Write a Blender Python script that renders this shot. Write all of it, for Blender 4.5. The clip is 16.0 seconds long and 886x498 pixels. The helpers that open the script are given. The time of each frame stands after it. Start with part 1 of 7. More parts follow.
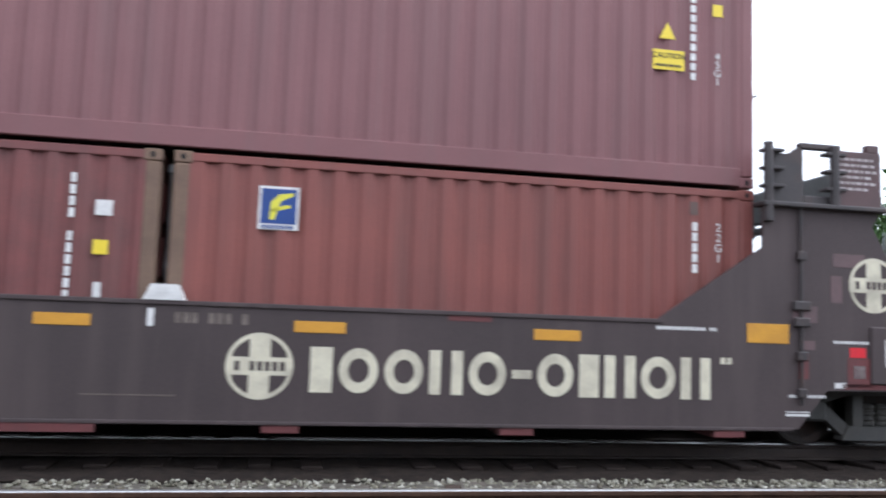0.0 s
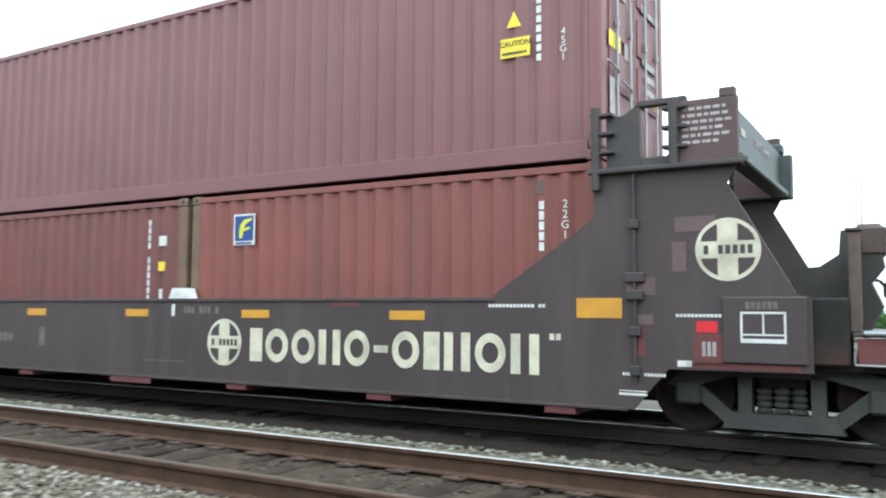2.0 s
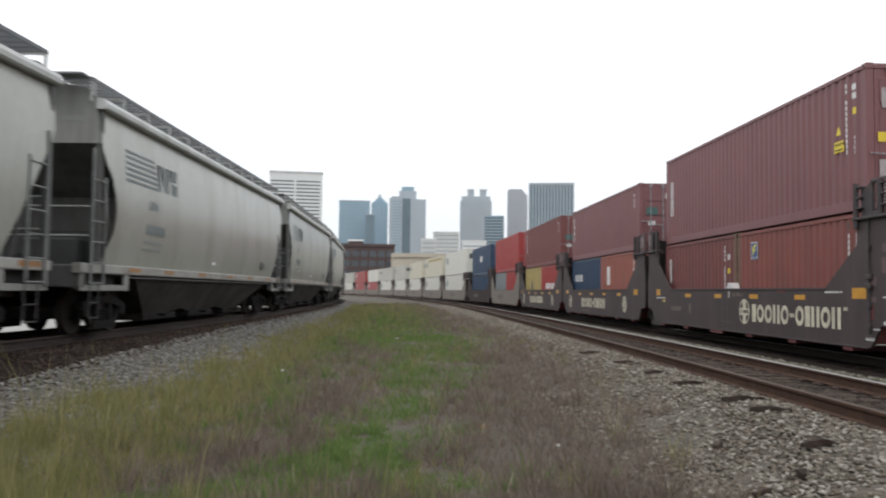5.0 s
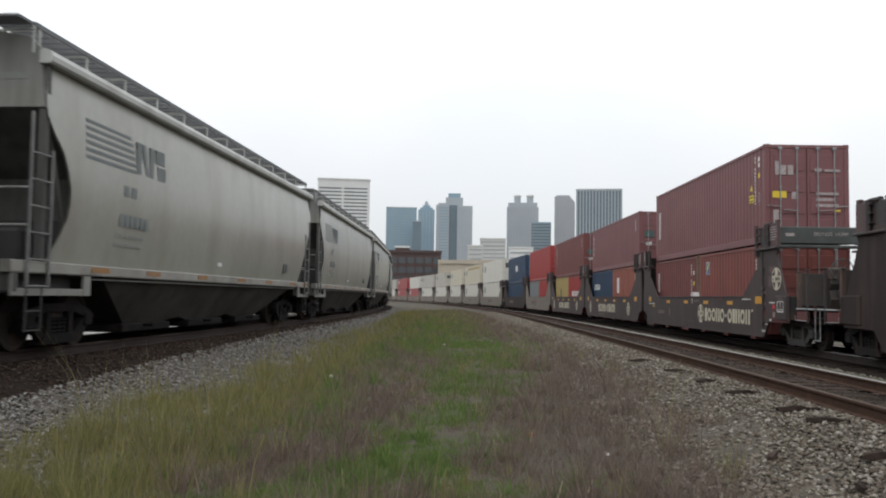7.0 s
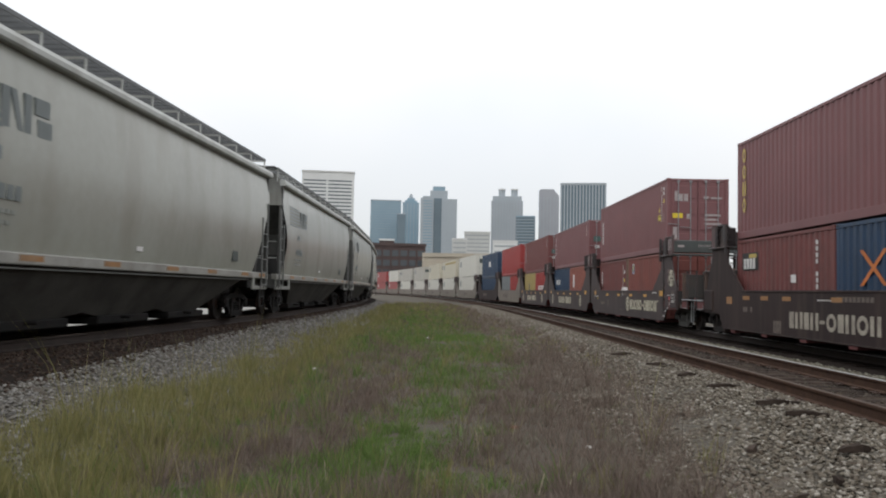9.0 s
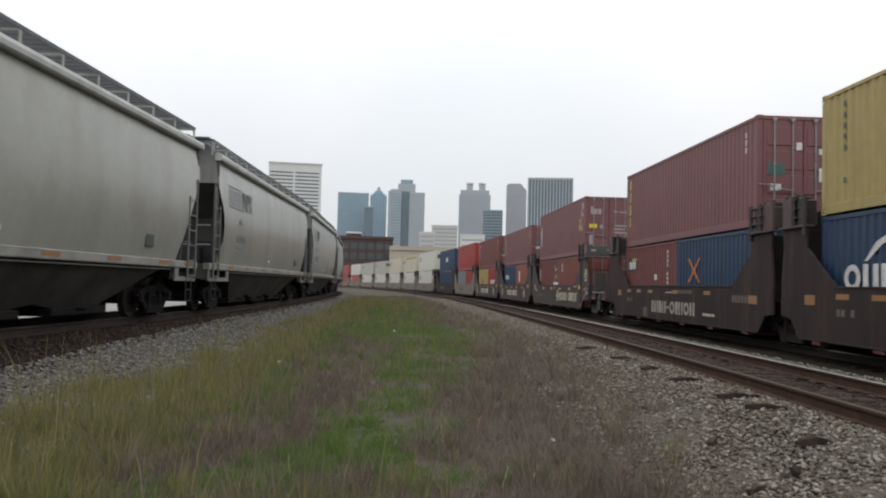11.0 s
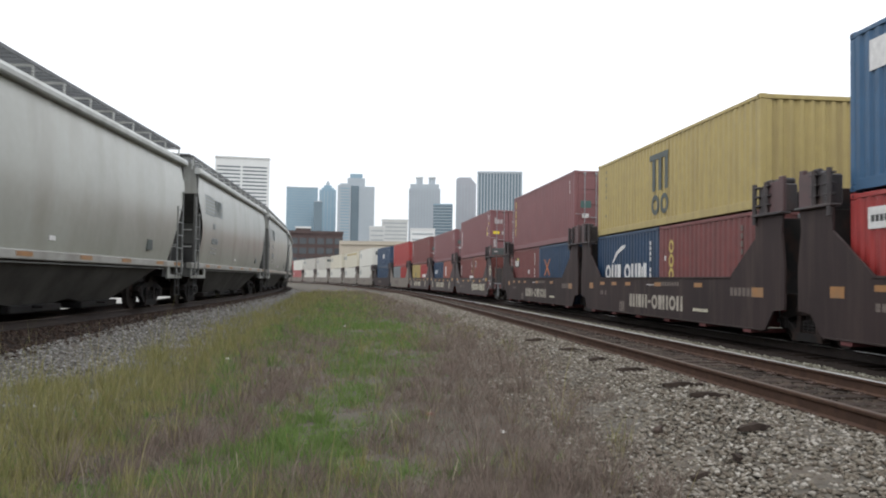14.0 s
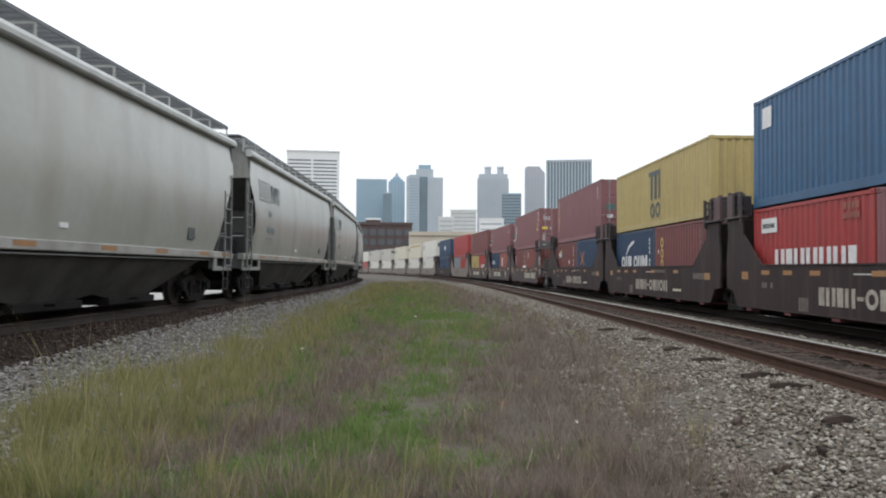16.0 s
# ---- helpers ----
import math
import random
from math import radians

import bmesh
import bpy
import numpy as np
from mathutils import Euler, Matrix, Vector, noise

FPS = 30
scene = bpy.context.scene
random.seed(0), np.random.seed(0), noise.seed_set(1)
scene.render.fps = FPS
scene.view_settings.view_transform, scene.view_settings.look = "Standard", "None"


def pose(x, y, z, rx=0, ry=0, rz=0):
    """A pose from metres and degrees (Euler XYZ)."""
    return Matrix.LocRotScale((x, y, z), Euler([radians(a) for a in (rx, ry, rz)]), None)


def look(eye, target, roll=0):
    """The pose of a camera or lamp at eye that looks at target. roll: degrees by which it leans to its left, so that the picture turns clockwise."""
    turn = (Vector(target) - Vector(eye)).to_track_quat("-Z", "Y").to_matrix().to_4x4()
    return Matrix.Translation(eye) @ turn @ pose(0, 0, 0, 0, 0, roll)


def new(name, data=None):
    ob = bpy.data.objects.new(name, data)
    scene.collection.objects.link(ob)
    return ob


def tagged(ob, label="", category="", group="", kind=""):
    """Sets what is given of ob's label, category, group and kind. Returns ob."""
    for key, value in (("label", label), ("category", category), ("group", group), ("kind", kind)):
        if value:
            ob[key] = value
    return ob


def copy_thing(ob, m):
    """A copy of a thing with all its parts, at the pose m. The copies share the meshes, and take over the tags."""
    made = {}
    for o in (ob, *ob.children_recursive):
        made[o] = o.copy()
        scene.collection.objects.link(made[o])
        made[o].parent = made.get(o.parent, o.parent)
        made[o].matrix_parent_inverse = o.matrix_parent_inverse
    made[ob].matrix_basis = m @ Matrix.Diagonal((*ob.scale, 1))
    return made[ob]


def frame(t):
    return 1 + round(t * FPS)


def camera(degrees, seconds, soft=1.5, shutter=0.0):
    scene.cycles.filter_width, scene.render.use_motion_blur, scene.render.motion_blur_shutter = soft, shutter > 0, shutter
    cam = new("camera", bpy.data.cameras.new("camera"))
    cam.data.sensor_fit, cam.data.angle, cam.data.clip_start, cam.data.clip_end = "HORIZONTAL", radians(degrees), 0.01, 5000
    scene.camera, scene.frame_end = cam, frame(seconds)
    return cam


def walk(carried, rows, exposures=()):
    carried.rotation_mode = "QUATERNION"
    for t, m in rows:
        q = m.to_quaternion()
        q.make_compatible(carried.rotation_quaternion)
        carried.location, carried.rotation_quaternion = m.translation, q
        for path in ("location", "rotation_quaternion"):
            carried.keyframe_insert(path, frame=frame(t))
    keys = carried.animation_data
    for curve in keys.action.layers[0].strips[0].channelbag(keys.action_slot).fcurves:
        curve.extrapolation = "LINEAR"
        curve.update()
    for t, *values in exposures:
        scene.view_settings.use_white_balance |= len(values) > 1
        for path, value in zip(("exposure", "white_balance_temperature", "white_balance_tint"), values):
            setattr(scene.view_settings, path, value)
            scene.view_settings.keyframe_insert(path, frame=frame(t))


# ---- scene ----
cam = camera(56.68, 16.0, soft=2.0, shutter=0.35)
PATH = [
    (0.0, pose(0.241, -0.292, 1.129, 95.46, -1.96, -100.85)),
    (0.2, pose(0.243, -0.281, 1.129, 95.33, -1.76, -99.92)),
    (0.5, pose(0.245, -0.264, 1.129, 95.12, -1.45, -94.29)),
    (0.7, pose(0.244, -0.242, 1.129, 94.93, -1.21, -89.04)),
    (1.0, pose(0.243, -0.208, 1.129, 94.65, -0.84, -81.07)),
    (1.5, pose(0.230, -0.160, 1.129, 94.80, -0.10, -69.54)),
    (2.0, pose(0.210, -0.118, 1.129, 94.41, -0.41, -58.64)),
    (2.5, pose(0.182, -0.081, 1.129, 94.13, -0.14, -47.94)),
    (3.0, pose(0.151, -0.052, 1.129, 93.85, 0.33, -37.96)),
    (3.5, pose(0.111, -0.026, 1.129, 93.48, 0.31, -26.80)),
    (4.0, pose(0.066, -0.009, 1.129, 93.59, 0.62, -15.48)),
    (4.5, pose(0.030, -0.002, 1.129, 93.19, 0.04, -6.95)),
    (5.0, pose(0.004, -0.000, 1.129, 92.95, -0.68, -0.89)),
    (5.2, pose(-0.003, -0.000, 1.129, 93.06, -0.68, 0.80)),
    (7.3, pose(-0.010, -0.000, 1.129, 93.36, -0.95, 2.44)),
    (7.5, pose(-0.010, -0.000, 1.129, 93.15, -1.12, 2.37)),
    (8.0, pose(-0.009, -0.000, 1.129, 93.62, -1.25, 2.11)),
    (8.5, pose(-0.006, -0.000, 1.129, 93.29, -1.50, 1.47)),
    (8.7, pose(-0.006, -0.000, 1.129, 92.98, -1.31, 1.43)),
    (10.8, pose(0.003, -0.000, 1.129, 92.74, -1.13, -0.61)),
    (11.0, pose(0.004, -0.000, 1.129, 92.50, -1.47, -1.05)),
    (11.5, pose(0.007, -0.000, 1.129, 92.76, -1.14, -1.73)),
    (12.0, pose(0.015, -0.000, 1.129, 92.28, -0.73, -3.52)),
    (12.5, pose(0.016, -0.001, 1.129, 92.40, -0.77, -3.69)),
    (13.0, pose(0.017, -0.001, 1.129, 92.13, -0.87, -3.93)),
    (13.5, pose(0.018, -0.001, 1.129, 92.30, -0.90, -4.21)),
    (14.0, pose(0.019, -0.001, 1.129, 92.15, -0.84, -4.49)),
    (14.5, pose(0.012, -0.000, 1.129, 92.29, -0.49, -2.88)),
    (15.0, pose(0.005, -0.000, 1.129, 92.33, -0.38, -1.13)),
    (15.5, pose(-0.000, -0.000, 1.129, 91.87, -0.37, 0.12)),
    (16.0, pose(-0.001, -0.000, 1.129, 91.41, -0.33, 0.34)),
]
EXPOSURES = [(0.0, 0.78, 5750, 12), (0.5, 0.85, 5750, 12), (1.0, 0.92, 5700, 10), (1.5, 1.02, 5700, 6), (2.5, 1.28, 5800, -9), (3.5, 1.48, 6050, -9), (4.0, 1.2, 6300, 2),
             (4.5, 0.62, 6400, 8), (5.0, 0.08, 6400, 10), (7.3, -0.2, 6500, 10), (8.7, -0.2, 6500, 10), (11.0, -0.28, 6500, 10), (11.5, -0.2, 6500, 10), (12.0, -0.08, 6450, 10), (12.5, 0.05, 6450, 10), (13.0, 0.15, 6450, 10), (14.0, 0.22, 6350, 10), (14.5, 0.18, 6300, 10), (16.0, 0.17, 6250, 10)]
walk(cam, PATH, EXPOSURES)

# ---- light: a bright overcast sky ----
world = bpy.data.worlds.new("overcast_sky")
scene.world = world
world.use_nodes = True
wn, wl = world.node_tree.nodes, world.node_tree.links
wn.clear()
w_out = wn.new("ShaderNodeOutputWorld")
w_bg = wn.new("ShaderNodeBackground")
w_sky = wn.new("ShaderNodeTexSky")
w_sky.sky_type = 'NISHITA'
w_sky.sun_disc = False
w_sky.sun_elevation = radians(48)
w_sky.sun_rotation = radians(200)
w_scale = wn.new("ShaderNodeVectorMath")
w_scale.operation = 'SCALE'
w_scale.inputs["Scale"].default_value = 0.10
w_tc = wn.new("ShaderNodeTexCoord")
w_noise = wn.new("ShaderNodeTexNoise")
w_noise.inputs["Scale"].default_value = 2.2
w_noise.inputs["Detail"].default_value = 4
w_ramp = wn.new("ShaderNodeValToRGB")
w_ramp.color_ramp.elements[0].color = (0.90, 0.93, 0.96, 1)
w_ramp.color_ramp.elements[0].position = 0.3
w_ramp.color_ramp.elements[1].color = (1.0, 1.0, 1.0, 1)
w_ramp.color_ramp.elements[1].position = 0.6
w_mix = wn.new("ShaderNodeMix")
w_mix.data_type = 'RGBA'
w_mix.inputs[0].default_value = 0.88
wl.new(w_sky.outputs[0], w_scale.inputs[0])
wl.new(w_tc.outputs["Generated"], w_noise.inputs["Vector"])
wl.new(w_noise.outputs["Fac"], w_ramp.inputs[0])
wl.new(w_scale.outputs[0], w_mix.inputs[6])
wl.new(w_ramp.outputs[0], w_mix.inputs[7])
w_sep = wn.new("ShaderNodeSeparateXYZ")
w_low = wn.new("ShaderNodeMapRange")
w_low.inputs["From Min"].default_value = 0.0
w_low.inputs["From Max"].default_value = 0.45
w_low.inputs["To Min"].default_value = 0.68
w_low.inputs["To Max"].default_value = 1.25
w_dim = wn.new("ShaderNodeVectorMath")
w_dim.operation = 'SCALE'
wl.new(w_tc.outputs["Generated"], w_sep.inputs[0])
wl.new(w_sep.outputs["Z"], w_low.inputs["Value"])
wl.new(w_mix.outputs[2], w_dim.inputs[0])
wl.new(w_low.outputs[0], w_dim.inputs["Scale"])
wl.new(w_dim.outputs[0], w_bg.inputs["Color"])
w_bg.inputs["Strength"].default_value = 1.35
wl.new(w_bg.outputs[0], w_out.inputs[0])

sun = new("sun", bpy.data.lights.new("sun", 'SUN'))
sun.data.energy = 0.7
sun.data.angle = radians(25)
sun.data.color = (1.0, 0.97, 0.92)
sun.matrix_world = look((-30, -60, 90), (0, 0, 0))


# ---- materials ----
def mat(name, c1, c2=None, rough=0.6, metal=0.0, scale=3.0, fine=40.0, bump=0.0, dirt=None, dirt_amount=0.0, streak=False, rnd=0.0, island=0.0, spec=0.5, space="Object"):
    """Two-scale noise between two colours, optional dirt (streaked down the surface), fine relief and per-object variation."""
    m = bpy.data.materials.new(name)
    m.use_nodes = True
    n, l = m.node_tree.nodes, m.node_tree.links
    b = n["Principled BSDF"]
    b.inputs["Roughness"].default_value = rough
    b.inputs["Metallic"].default_value = metal
    b.inputs["Specular IOR Level"].default_value = spec
    tc = n.new("ShaderNodeTexCoord")
    big = n.new("ShaderNodeTexNoise")
    big.inputs["Scale"].default_value = scale
    big.inputs["Detail"].default_value = 6
    small = n.new("ShaderNodeTexNoise")
    small.inputs["Scale"].default_value = fine
    small.inputs["Detail"].default_value = 3
    l.new(tc.outputs[space], big.inputs["Vector"])
    l.new(tc.outputs[space], small.inputs["Vector"])
    add = n.new("ShaderNodeMath")
    add.operation = 'MULTIPLY_ADD'
    l.new(small.outputs["Fac"], add.inputs[0])
    add.inputs[1].default_value = 0.45
    l.new(big.outputs["Fac"], add.inputs[2])
    ramp = n.new("ShaderNodeValToRGB")
    ramp.color_ramp.elements[0].position = 0.5
    ramp.color_ramp.elements[1].position = 0.95
    ramp.color_ramp.elements[0].color = (*c1, 1)
    ramp.color_ramp.elements[1].color = (*(c2 or [v * 0.75 for v in c1]), 1)
    l.new(add.outputs[0], ramp.inputs[0])
    col = ramp.outputs[0]
    if dirt:
        mp = n.new("ShaderNodeMapping")
        mp.inputs["Scale"].default_value = (2.4 / streak, 2.4 / streak, 0.22) if streak else (1.3, 1.3, 1.3)
        l.new(tc.outputs[space], mp.inputs["Vector"])
        dn = n.new("ShaderNodeTexNoise")
        dn.inputs["Scale"].default_value = 1.6
        dn.inputs["Detail"].default_value = 5
        l.new(mp.outputs[0], dn.inputs["Vector"])
        dr = n.new("ShaderNodeMapRange")
        dr.inputs["From Min"].default_value = 0.48
        dr.inputs["From Max"].default_value = 0.72
        dr.inputs["To Max"].default_value = dirt_amount
        l.new(dn.outputs["Fac"], dr.inputs["Value"])
        dm = n.new("ShaderNodeMix")
        dm.data_type = 'RGBA'
        l.new(dr.outputs[0], dm.inputs[0])
        l.new(col, dm.inputs[6])
        dm.inputs[7].default_value = (*dirt, 1)
        col = dm.outputs[2]
    if rnd or island:
        if island:
            src, out = n.new("ShaderNodeNewGeometry"), "Random Per Island"
        else:
            src, out = n.new("ShaderNodeObjectInfo"), "Random"
        k = n.new("ShaderNodeMapRange")
        k.inputs["To Min"].default_value = 1 - (rnd or island)
        k.inputs["To Max"].default_value = 1 + (rnd or island)
        l.new(src.outputs[out], k.inputs["Value"])
        sc = n.new("ShaderNodeVectorMath")
        sc.operation = 'SCALE'
        l.new(col, sc.inputs[0])
        l.new(k.outputs[0], sc.inputs["Scale"])
        col = sc.outputs[0]
    l.new(col, b.inputs["Base Color"])
    if bump:
        bp = n.new("ShaderNodeBump")
        bp.inputs["Strength"].default_value = bump
        bp.inputs["Distance"].default_value = 0.02
        l.new(add.outputs[0], bp.inputs["Height"])
        l.new(bp.outputs[0], b.inputs["Normal"])
    return m


def island_mat(name, colours, rough=0.9, spec=0.2, translucent=0.0):
    """Many small pieces in one mesh: each takes its colour from a ramp by its own random number."""
    m = bpy.data.materials.new(name)
    m.use_nodes = True
    n, l = m.node_tree.nodes, m.node_tree.links
    b = n["Principled BSDF"]
    b.inputs["Roughness"].default_value = rough
    b.inputs["Specular IOR Level"].default_value = spec
    g = n.new("ShaderNodeNewGeometry")
    r = n.new("ShaderNodeValToRGB")
    while len(r.color_ramp.elements) < len(colours):
        r.color_ramp.elements.new(0.5)
    for i, c in enumerate(colours):
        r.color_ramp.elements[i].position = i / (len(colours) - 1)
        r.color_ramp.elements[i].color = (*c, 1)
    l.new(g.outputs["Random Per Island"], r.inputs[0])
    l.new(r.outputs[0], b.inputs["Base Color"])
    if translucent:
        tr, mx = n.new("ShaderNodeBsdfTranslucent"), n.new("ShaderNodeMixShader")
        mx.inputs[0].default_value = translucent
        l.new(r.outputs[0], tr.inputs["Color"])
        l.new(b.outputs[0], mx.inputs[1])
        l.new(tr.outputs[0], mx.inputs[2])
        l.new(mx.outputs[0], n["Material Output"].inputs[0])
    return m


RUST = (0.10, 0.045, 0.028)
GRIME = (0.035, 0.030, 0.028)
# Maroon paint, lightened and greyed towards mauve to include haze.
M_BROWN = mat("hazed_maroon_container_paint", (0.184, 0.074, 0.077), (0.150, 0.060, 0.063), 0.55, scale=0.8, dirt=(0.150, 0.072, 0.073), dirt_amount=0.6, streak=True, bump=0.04)
M_RED20 = mat("faded_red_container_paint", (0.205, 0.060, 0.047), (0.155, 0.047, 0.040), 0.6, scale=0.9, dirt=(0.125, 0.050, 0.042), dirt_amount=0.6, streak=True, bump=0.04)
M_DULLRED = mat("dull_red_container_paint", (0.170, 0.050, 0.046), (0.120, 0.040, 0.038), 0.6, dirt=(0.09, 0.045, 0.04), dirt_amount=0.5, streak=True, bump=0.04)
M_BRIGHTRED = mat("bright_red_container_paint", (0.31, 0.032, 0.029), (0.25, 0.028, 0.026), 0.5, dirt=(0.13, 0.03, 0.03), dirt_amount=0.4, streak=True)
M_SALMON = mat("salmon_container_paint", (0.28, 0.088, 0.062), (0.22, 0.072, 0.055), 0.6, dirt=(0.15, 0.07, 0.055), dirt_amount=0.5, streak=True)
M_BLUE = mat("blue_container_paint", (0.022, 0.085, 0.175), (0.018, 0.065, 0.135), 0.5, dirt=(0.03, 0.06, 0.10), dirt_amount=0.5, streak=True)
M_NAVY = mat("navy_container_paint", (0.014, 0.042, 0.092), (0.012, 0.032, 0.07), 0.5, dirt=(0.022, 0.03, 0.045), dirt_amount=0.5, streak=True)
M_YELLOW = mat("ochre_yellow_container_paint", (0.375, 0.293, 0.108), (0.315, 0.246, 0.096), 0.6, dirt=(0.22, 0.165, 0.075), dirt_amount=0.5, streak=True)
M_CREAMBOX = mat("cream_container_paint", (0.55, 0.51, 0.40), (0.45, 0.42, 0.33), 0.5, dirt=(0.30, 0.27, 0.2), dirt_amount=0.5, streak=True)
M_DRABBOX = mat("grey_cream_container_paint", (0.44, 0.42, 0.37), (0.35, 0.335, 0.30), 0.5, dirt=(0.24, 0.22, 0.19), dirt_amount=0.5, streak=True)
M_WHITEBOX = mat("white_container_paint", (0.60, 0.59, 0.53), (0.49, 0.48, 0.43), 0.5, dirt=(0.36, 0.33, 0.27), dirt_amount=0.5, streak=True)
M_GREYBOX = mat("grey_container_paint", (0.20, 0.22, 0.23), (0.15, 0.165, 0.17), 0.55, dirt=(0.09, 0.09, 0.09), dirt_amount=0.5, streak=True)
M_DECKBROWN = mat("grey_brown_car_paint", (0.062, 0.046, 0.046), (0.046, 0.035, 0.035), 0.7, spec=0.35, scale=0.9, dirt=(0.078, 0.059, 0.057), dirt_amount=0.6, streak=True, bump=0.05)
M_TWINBROWN = mat("dark_brown_car_paint", (0.036, 0.023, 0.022), (0.024, 0.016, 0.016), 0.7, spec=0.25, scale=0.9, dirt=(0.072, 0.050, 0.043), dirt_amount=0.55, streak=True, bump=0.05)
M_DULLCREAM = mat("dusty_cream_stencil_paint", (0.43, 0.39, 0.32), (0.27, 0.24, 0.20), 0.7, scale=5, dirt=(0.09, 0.07, 0.06), dirt_amount=0.6)
M_TANWELL = mat("tan_grey_car_paint", (0.20, 0.165, 0.135), (0.14, 0.12, 0.10), 0.6, dirt=GRIME, dirt_amount=0.5, streak=True)
M_CASTLE = mat("dark_guide_steel", (0.044, 0.036, 0.036), (0.028, 0.024, 0.025), 0.6, dirt=RUST, dirt_amount=0.35)
M_CASTLEPANEL = mat("maroon_guide_panel", (0.090, 0.046, 0.046), (0.066, 0.038, 0.038), 0.6, dirt=GRIME, dirt_amount=0.4)
M_BEAM = mat("grey_green_end_beam", (0.064, 0.075, 0.072), (0.044, 0.050, 0.048), 0.55, dirt=GRIME, dirt_amount=0.4)
# Black steel, taken near zero for the shadow under the cars.
M_BLACKSTEEL = mat("shade_black_running_gear", (0.014, 0.013, 0.013), (0.008, 0.008, 0.008), 0.8, spec=0.15, dirt=(0.04, 0.028, 0.022), dirt_amount=0.4)
M_UNDER = mat("grimy_underframe_steel", (0.026, 0.023, 0.022), (0.015, 0.014, 0.014), 0.75, spec=0.2, dirt=RUST, dirt_amount=0.4, bump=0.1)
M_BOGIE = mat("cast_steel_side_frame", (0.060, 0.058, 0.054), (0.034, 0.033, 0.031), 0.65, dirt=(0.095, 0.085, 0.072), dirt_amount=0.5, bump=0.1)
M_RUSTPOST = mat("rust_brown_fittings", (0.085, 0.052, 0.042), (0.055, 0.040, 0.035), 0.75, scale=4, dirt=(0.16, 0.10, 0.065), dirt_amount=0.5)
M_GUSSET = mat("grey_brown_gusset_paint", (0.046, 0.043, 0.040), (0.032, 0.029, 0.027), 0.7, scale=1.5, dirt=(0.070, 0.043, 0.032), dirt_amount=0.5)
M_TANPOST = mat("tan_rust_weathered_paint", (0.165, 0.105, 0.068), (0.115, 0.070, 0.050), 0.7, scale=3, dirt=(0.07, 0.045, 0.035), dirt_amount=0.5)
M_SPRING = mat("dusty_coil_spring", (0.060, 0.057, 0.050), (0.035, 0.033, 0.029), 0.8)
M_WHEEL = mat("wheel_steel", (0.036, 0.030, 0.027), (0.022, 0.019, 0.018), 0.75, spec=0.2, dirt=RUST, dirt_amount=0.5)
M_RAILDULL = mat("dull_brown_rail_head", (0.095, 0.068, 0.053), (0.062, 0.044, 0.036), 0.7, metal=0.1, spec=0.25, scale=8)
M_RAILTOP = mat("polished_rail_head", (0.60, 0.60, 0.60), (0.48, 0.48, 0.48), 0.28, metal=0.85, scale=8)
M_RAILRUST = mat("rusty_rail_web", (0.082, 0.047, 0.032), (0.050, 0.030, 0.022), 0.85, spec=0.15, scale=6, bump=0.1)
M_TIE = mat("weathered_oak_tie", (0.055, 0.041, 0.033), (0.026, 0.019, 0.016), 0.9, spec=0.12, scale=5, fine=60, bump=0.5, rnd=0.35)
# Darker copy of the oak tie; train shade is in the colour.
M_SHADETIE = mat("shade_dark_tie", (0.024, 0.018, 0.015), (0.013, 0.010, 0.009), 0.9, spec=0.08, scale=5, fine=60, bump=0.5, rnd=0.3)
M_TIEPLATE = mat("rusty_tie_plate", (0.075, 0.042, 0.030), (0.045, 0.028, 0.022), 0.85)
M_CREAM = mat("cream_stencil_paint", (0.62, 0.58, 0.44), (0.48, 0.44, 0.34), 0.6, scale=6, dirt=(0.12, 0.10, 0.085), dirt_amount=0.55)
M_WHITE = mat("white_stencil_paint", (0.68, 0.67, 0.65), (0.5, 0.49, 0.48), 0.6, scale=8)
M_DULLAMBER = mat("worn_amber_reflector", (0.32, 0.155, 0.05), (0.23, 0.12, 0.05), 0.5, scale=4, dirt=(0.2, 0.18, 0.14), dirt_amount=0.5)
M_DOORMARK = mat("worn_white_door_marking", (0.42, 0.38, 0.37), (0.26, 0.21, 0.21), 0.6, scale=9)
M_OLDSTENCIL = mat("old_grey_green_stencil", (0.19, 0.205, 0.185), (0.235, 0.24, 0.22), 0.6, scale=9)
M_REDRAG = mat("faded_red_scrap", (0.24, 0.07, 0.06), (0.16, 0.055, 0.05), 0.8)
# Darker copy of the rail web for the rails shaded by trains.
M_RAILDARK = mat("shade_dark_rail", (0.034, 0.022, 0.017), (0.020, 0.014, 0.012), 0.8, scale=6)
M_FAINT = mat("faded_stencil_paint", (0.16, 0.13, 0.11), (0.09, 0.07, 0.06), 0.7, scale=12)
M_AMBER = mat("amber_reflector_tape", (0.56, 0.28, 0.03), (0.45, 0.22, 0.03), 0.4, scale=5)
M_LEMON = mat("yellow_caution_label", (0.72, 0.55, 0.03), (0.62, 0.47, 0.03), 0.5)
M_BLACK = mat("black_label_ink", (0.02, 0.02, 0.02), None, 0.6)
M_REDPAD = mat("red_safety_patch", (0.62, 0.02, 0.03), (0.5, 0.02, 0.03), 0.4)
M_REDPRIMER = mat("red_primer_patch", (0.135, 0.035, 0.035), (0.09, 0.03, 0.03), 0.7)
M_PINKPATCH = mat("faded_pink_patch", (0.125, 0.075, 0.078), (0.085, 0.058, 0.058), 0.7, scale=6)
M_LABELBLUE = mat("blue_label", (0.012, 0.05, 0.22), (0.01, 0.04, 0.18), 0.4)
M_LABELYEL = mat("yellow_label_shape", (0.70, 0.66, 0.05), None, 0.4)
M_ORANGE = mat("orange_label_shape", (0.55, 0.16, 0.03), None, 0.5)
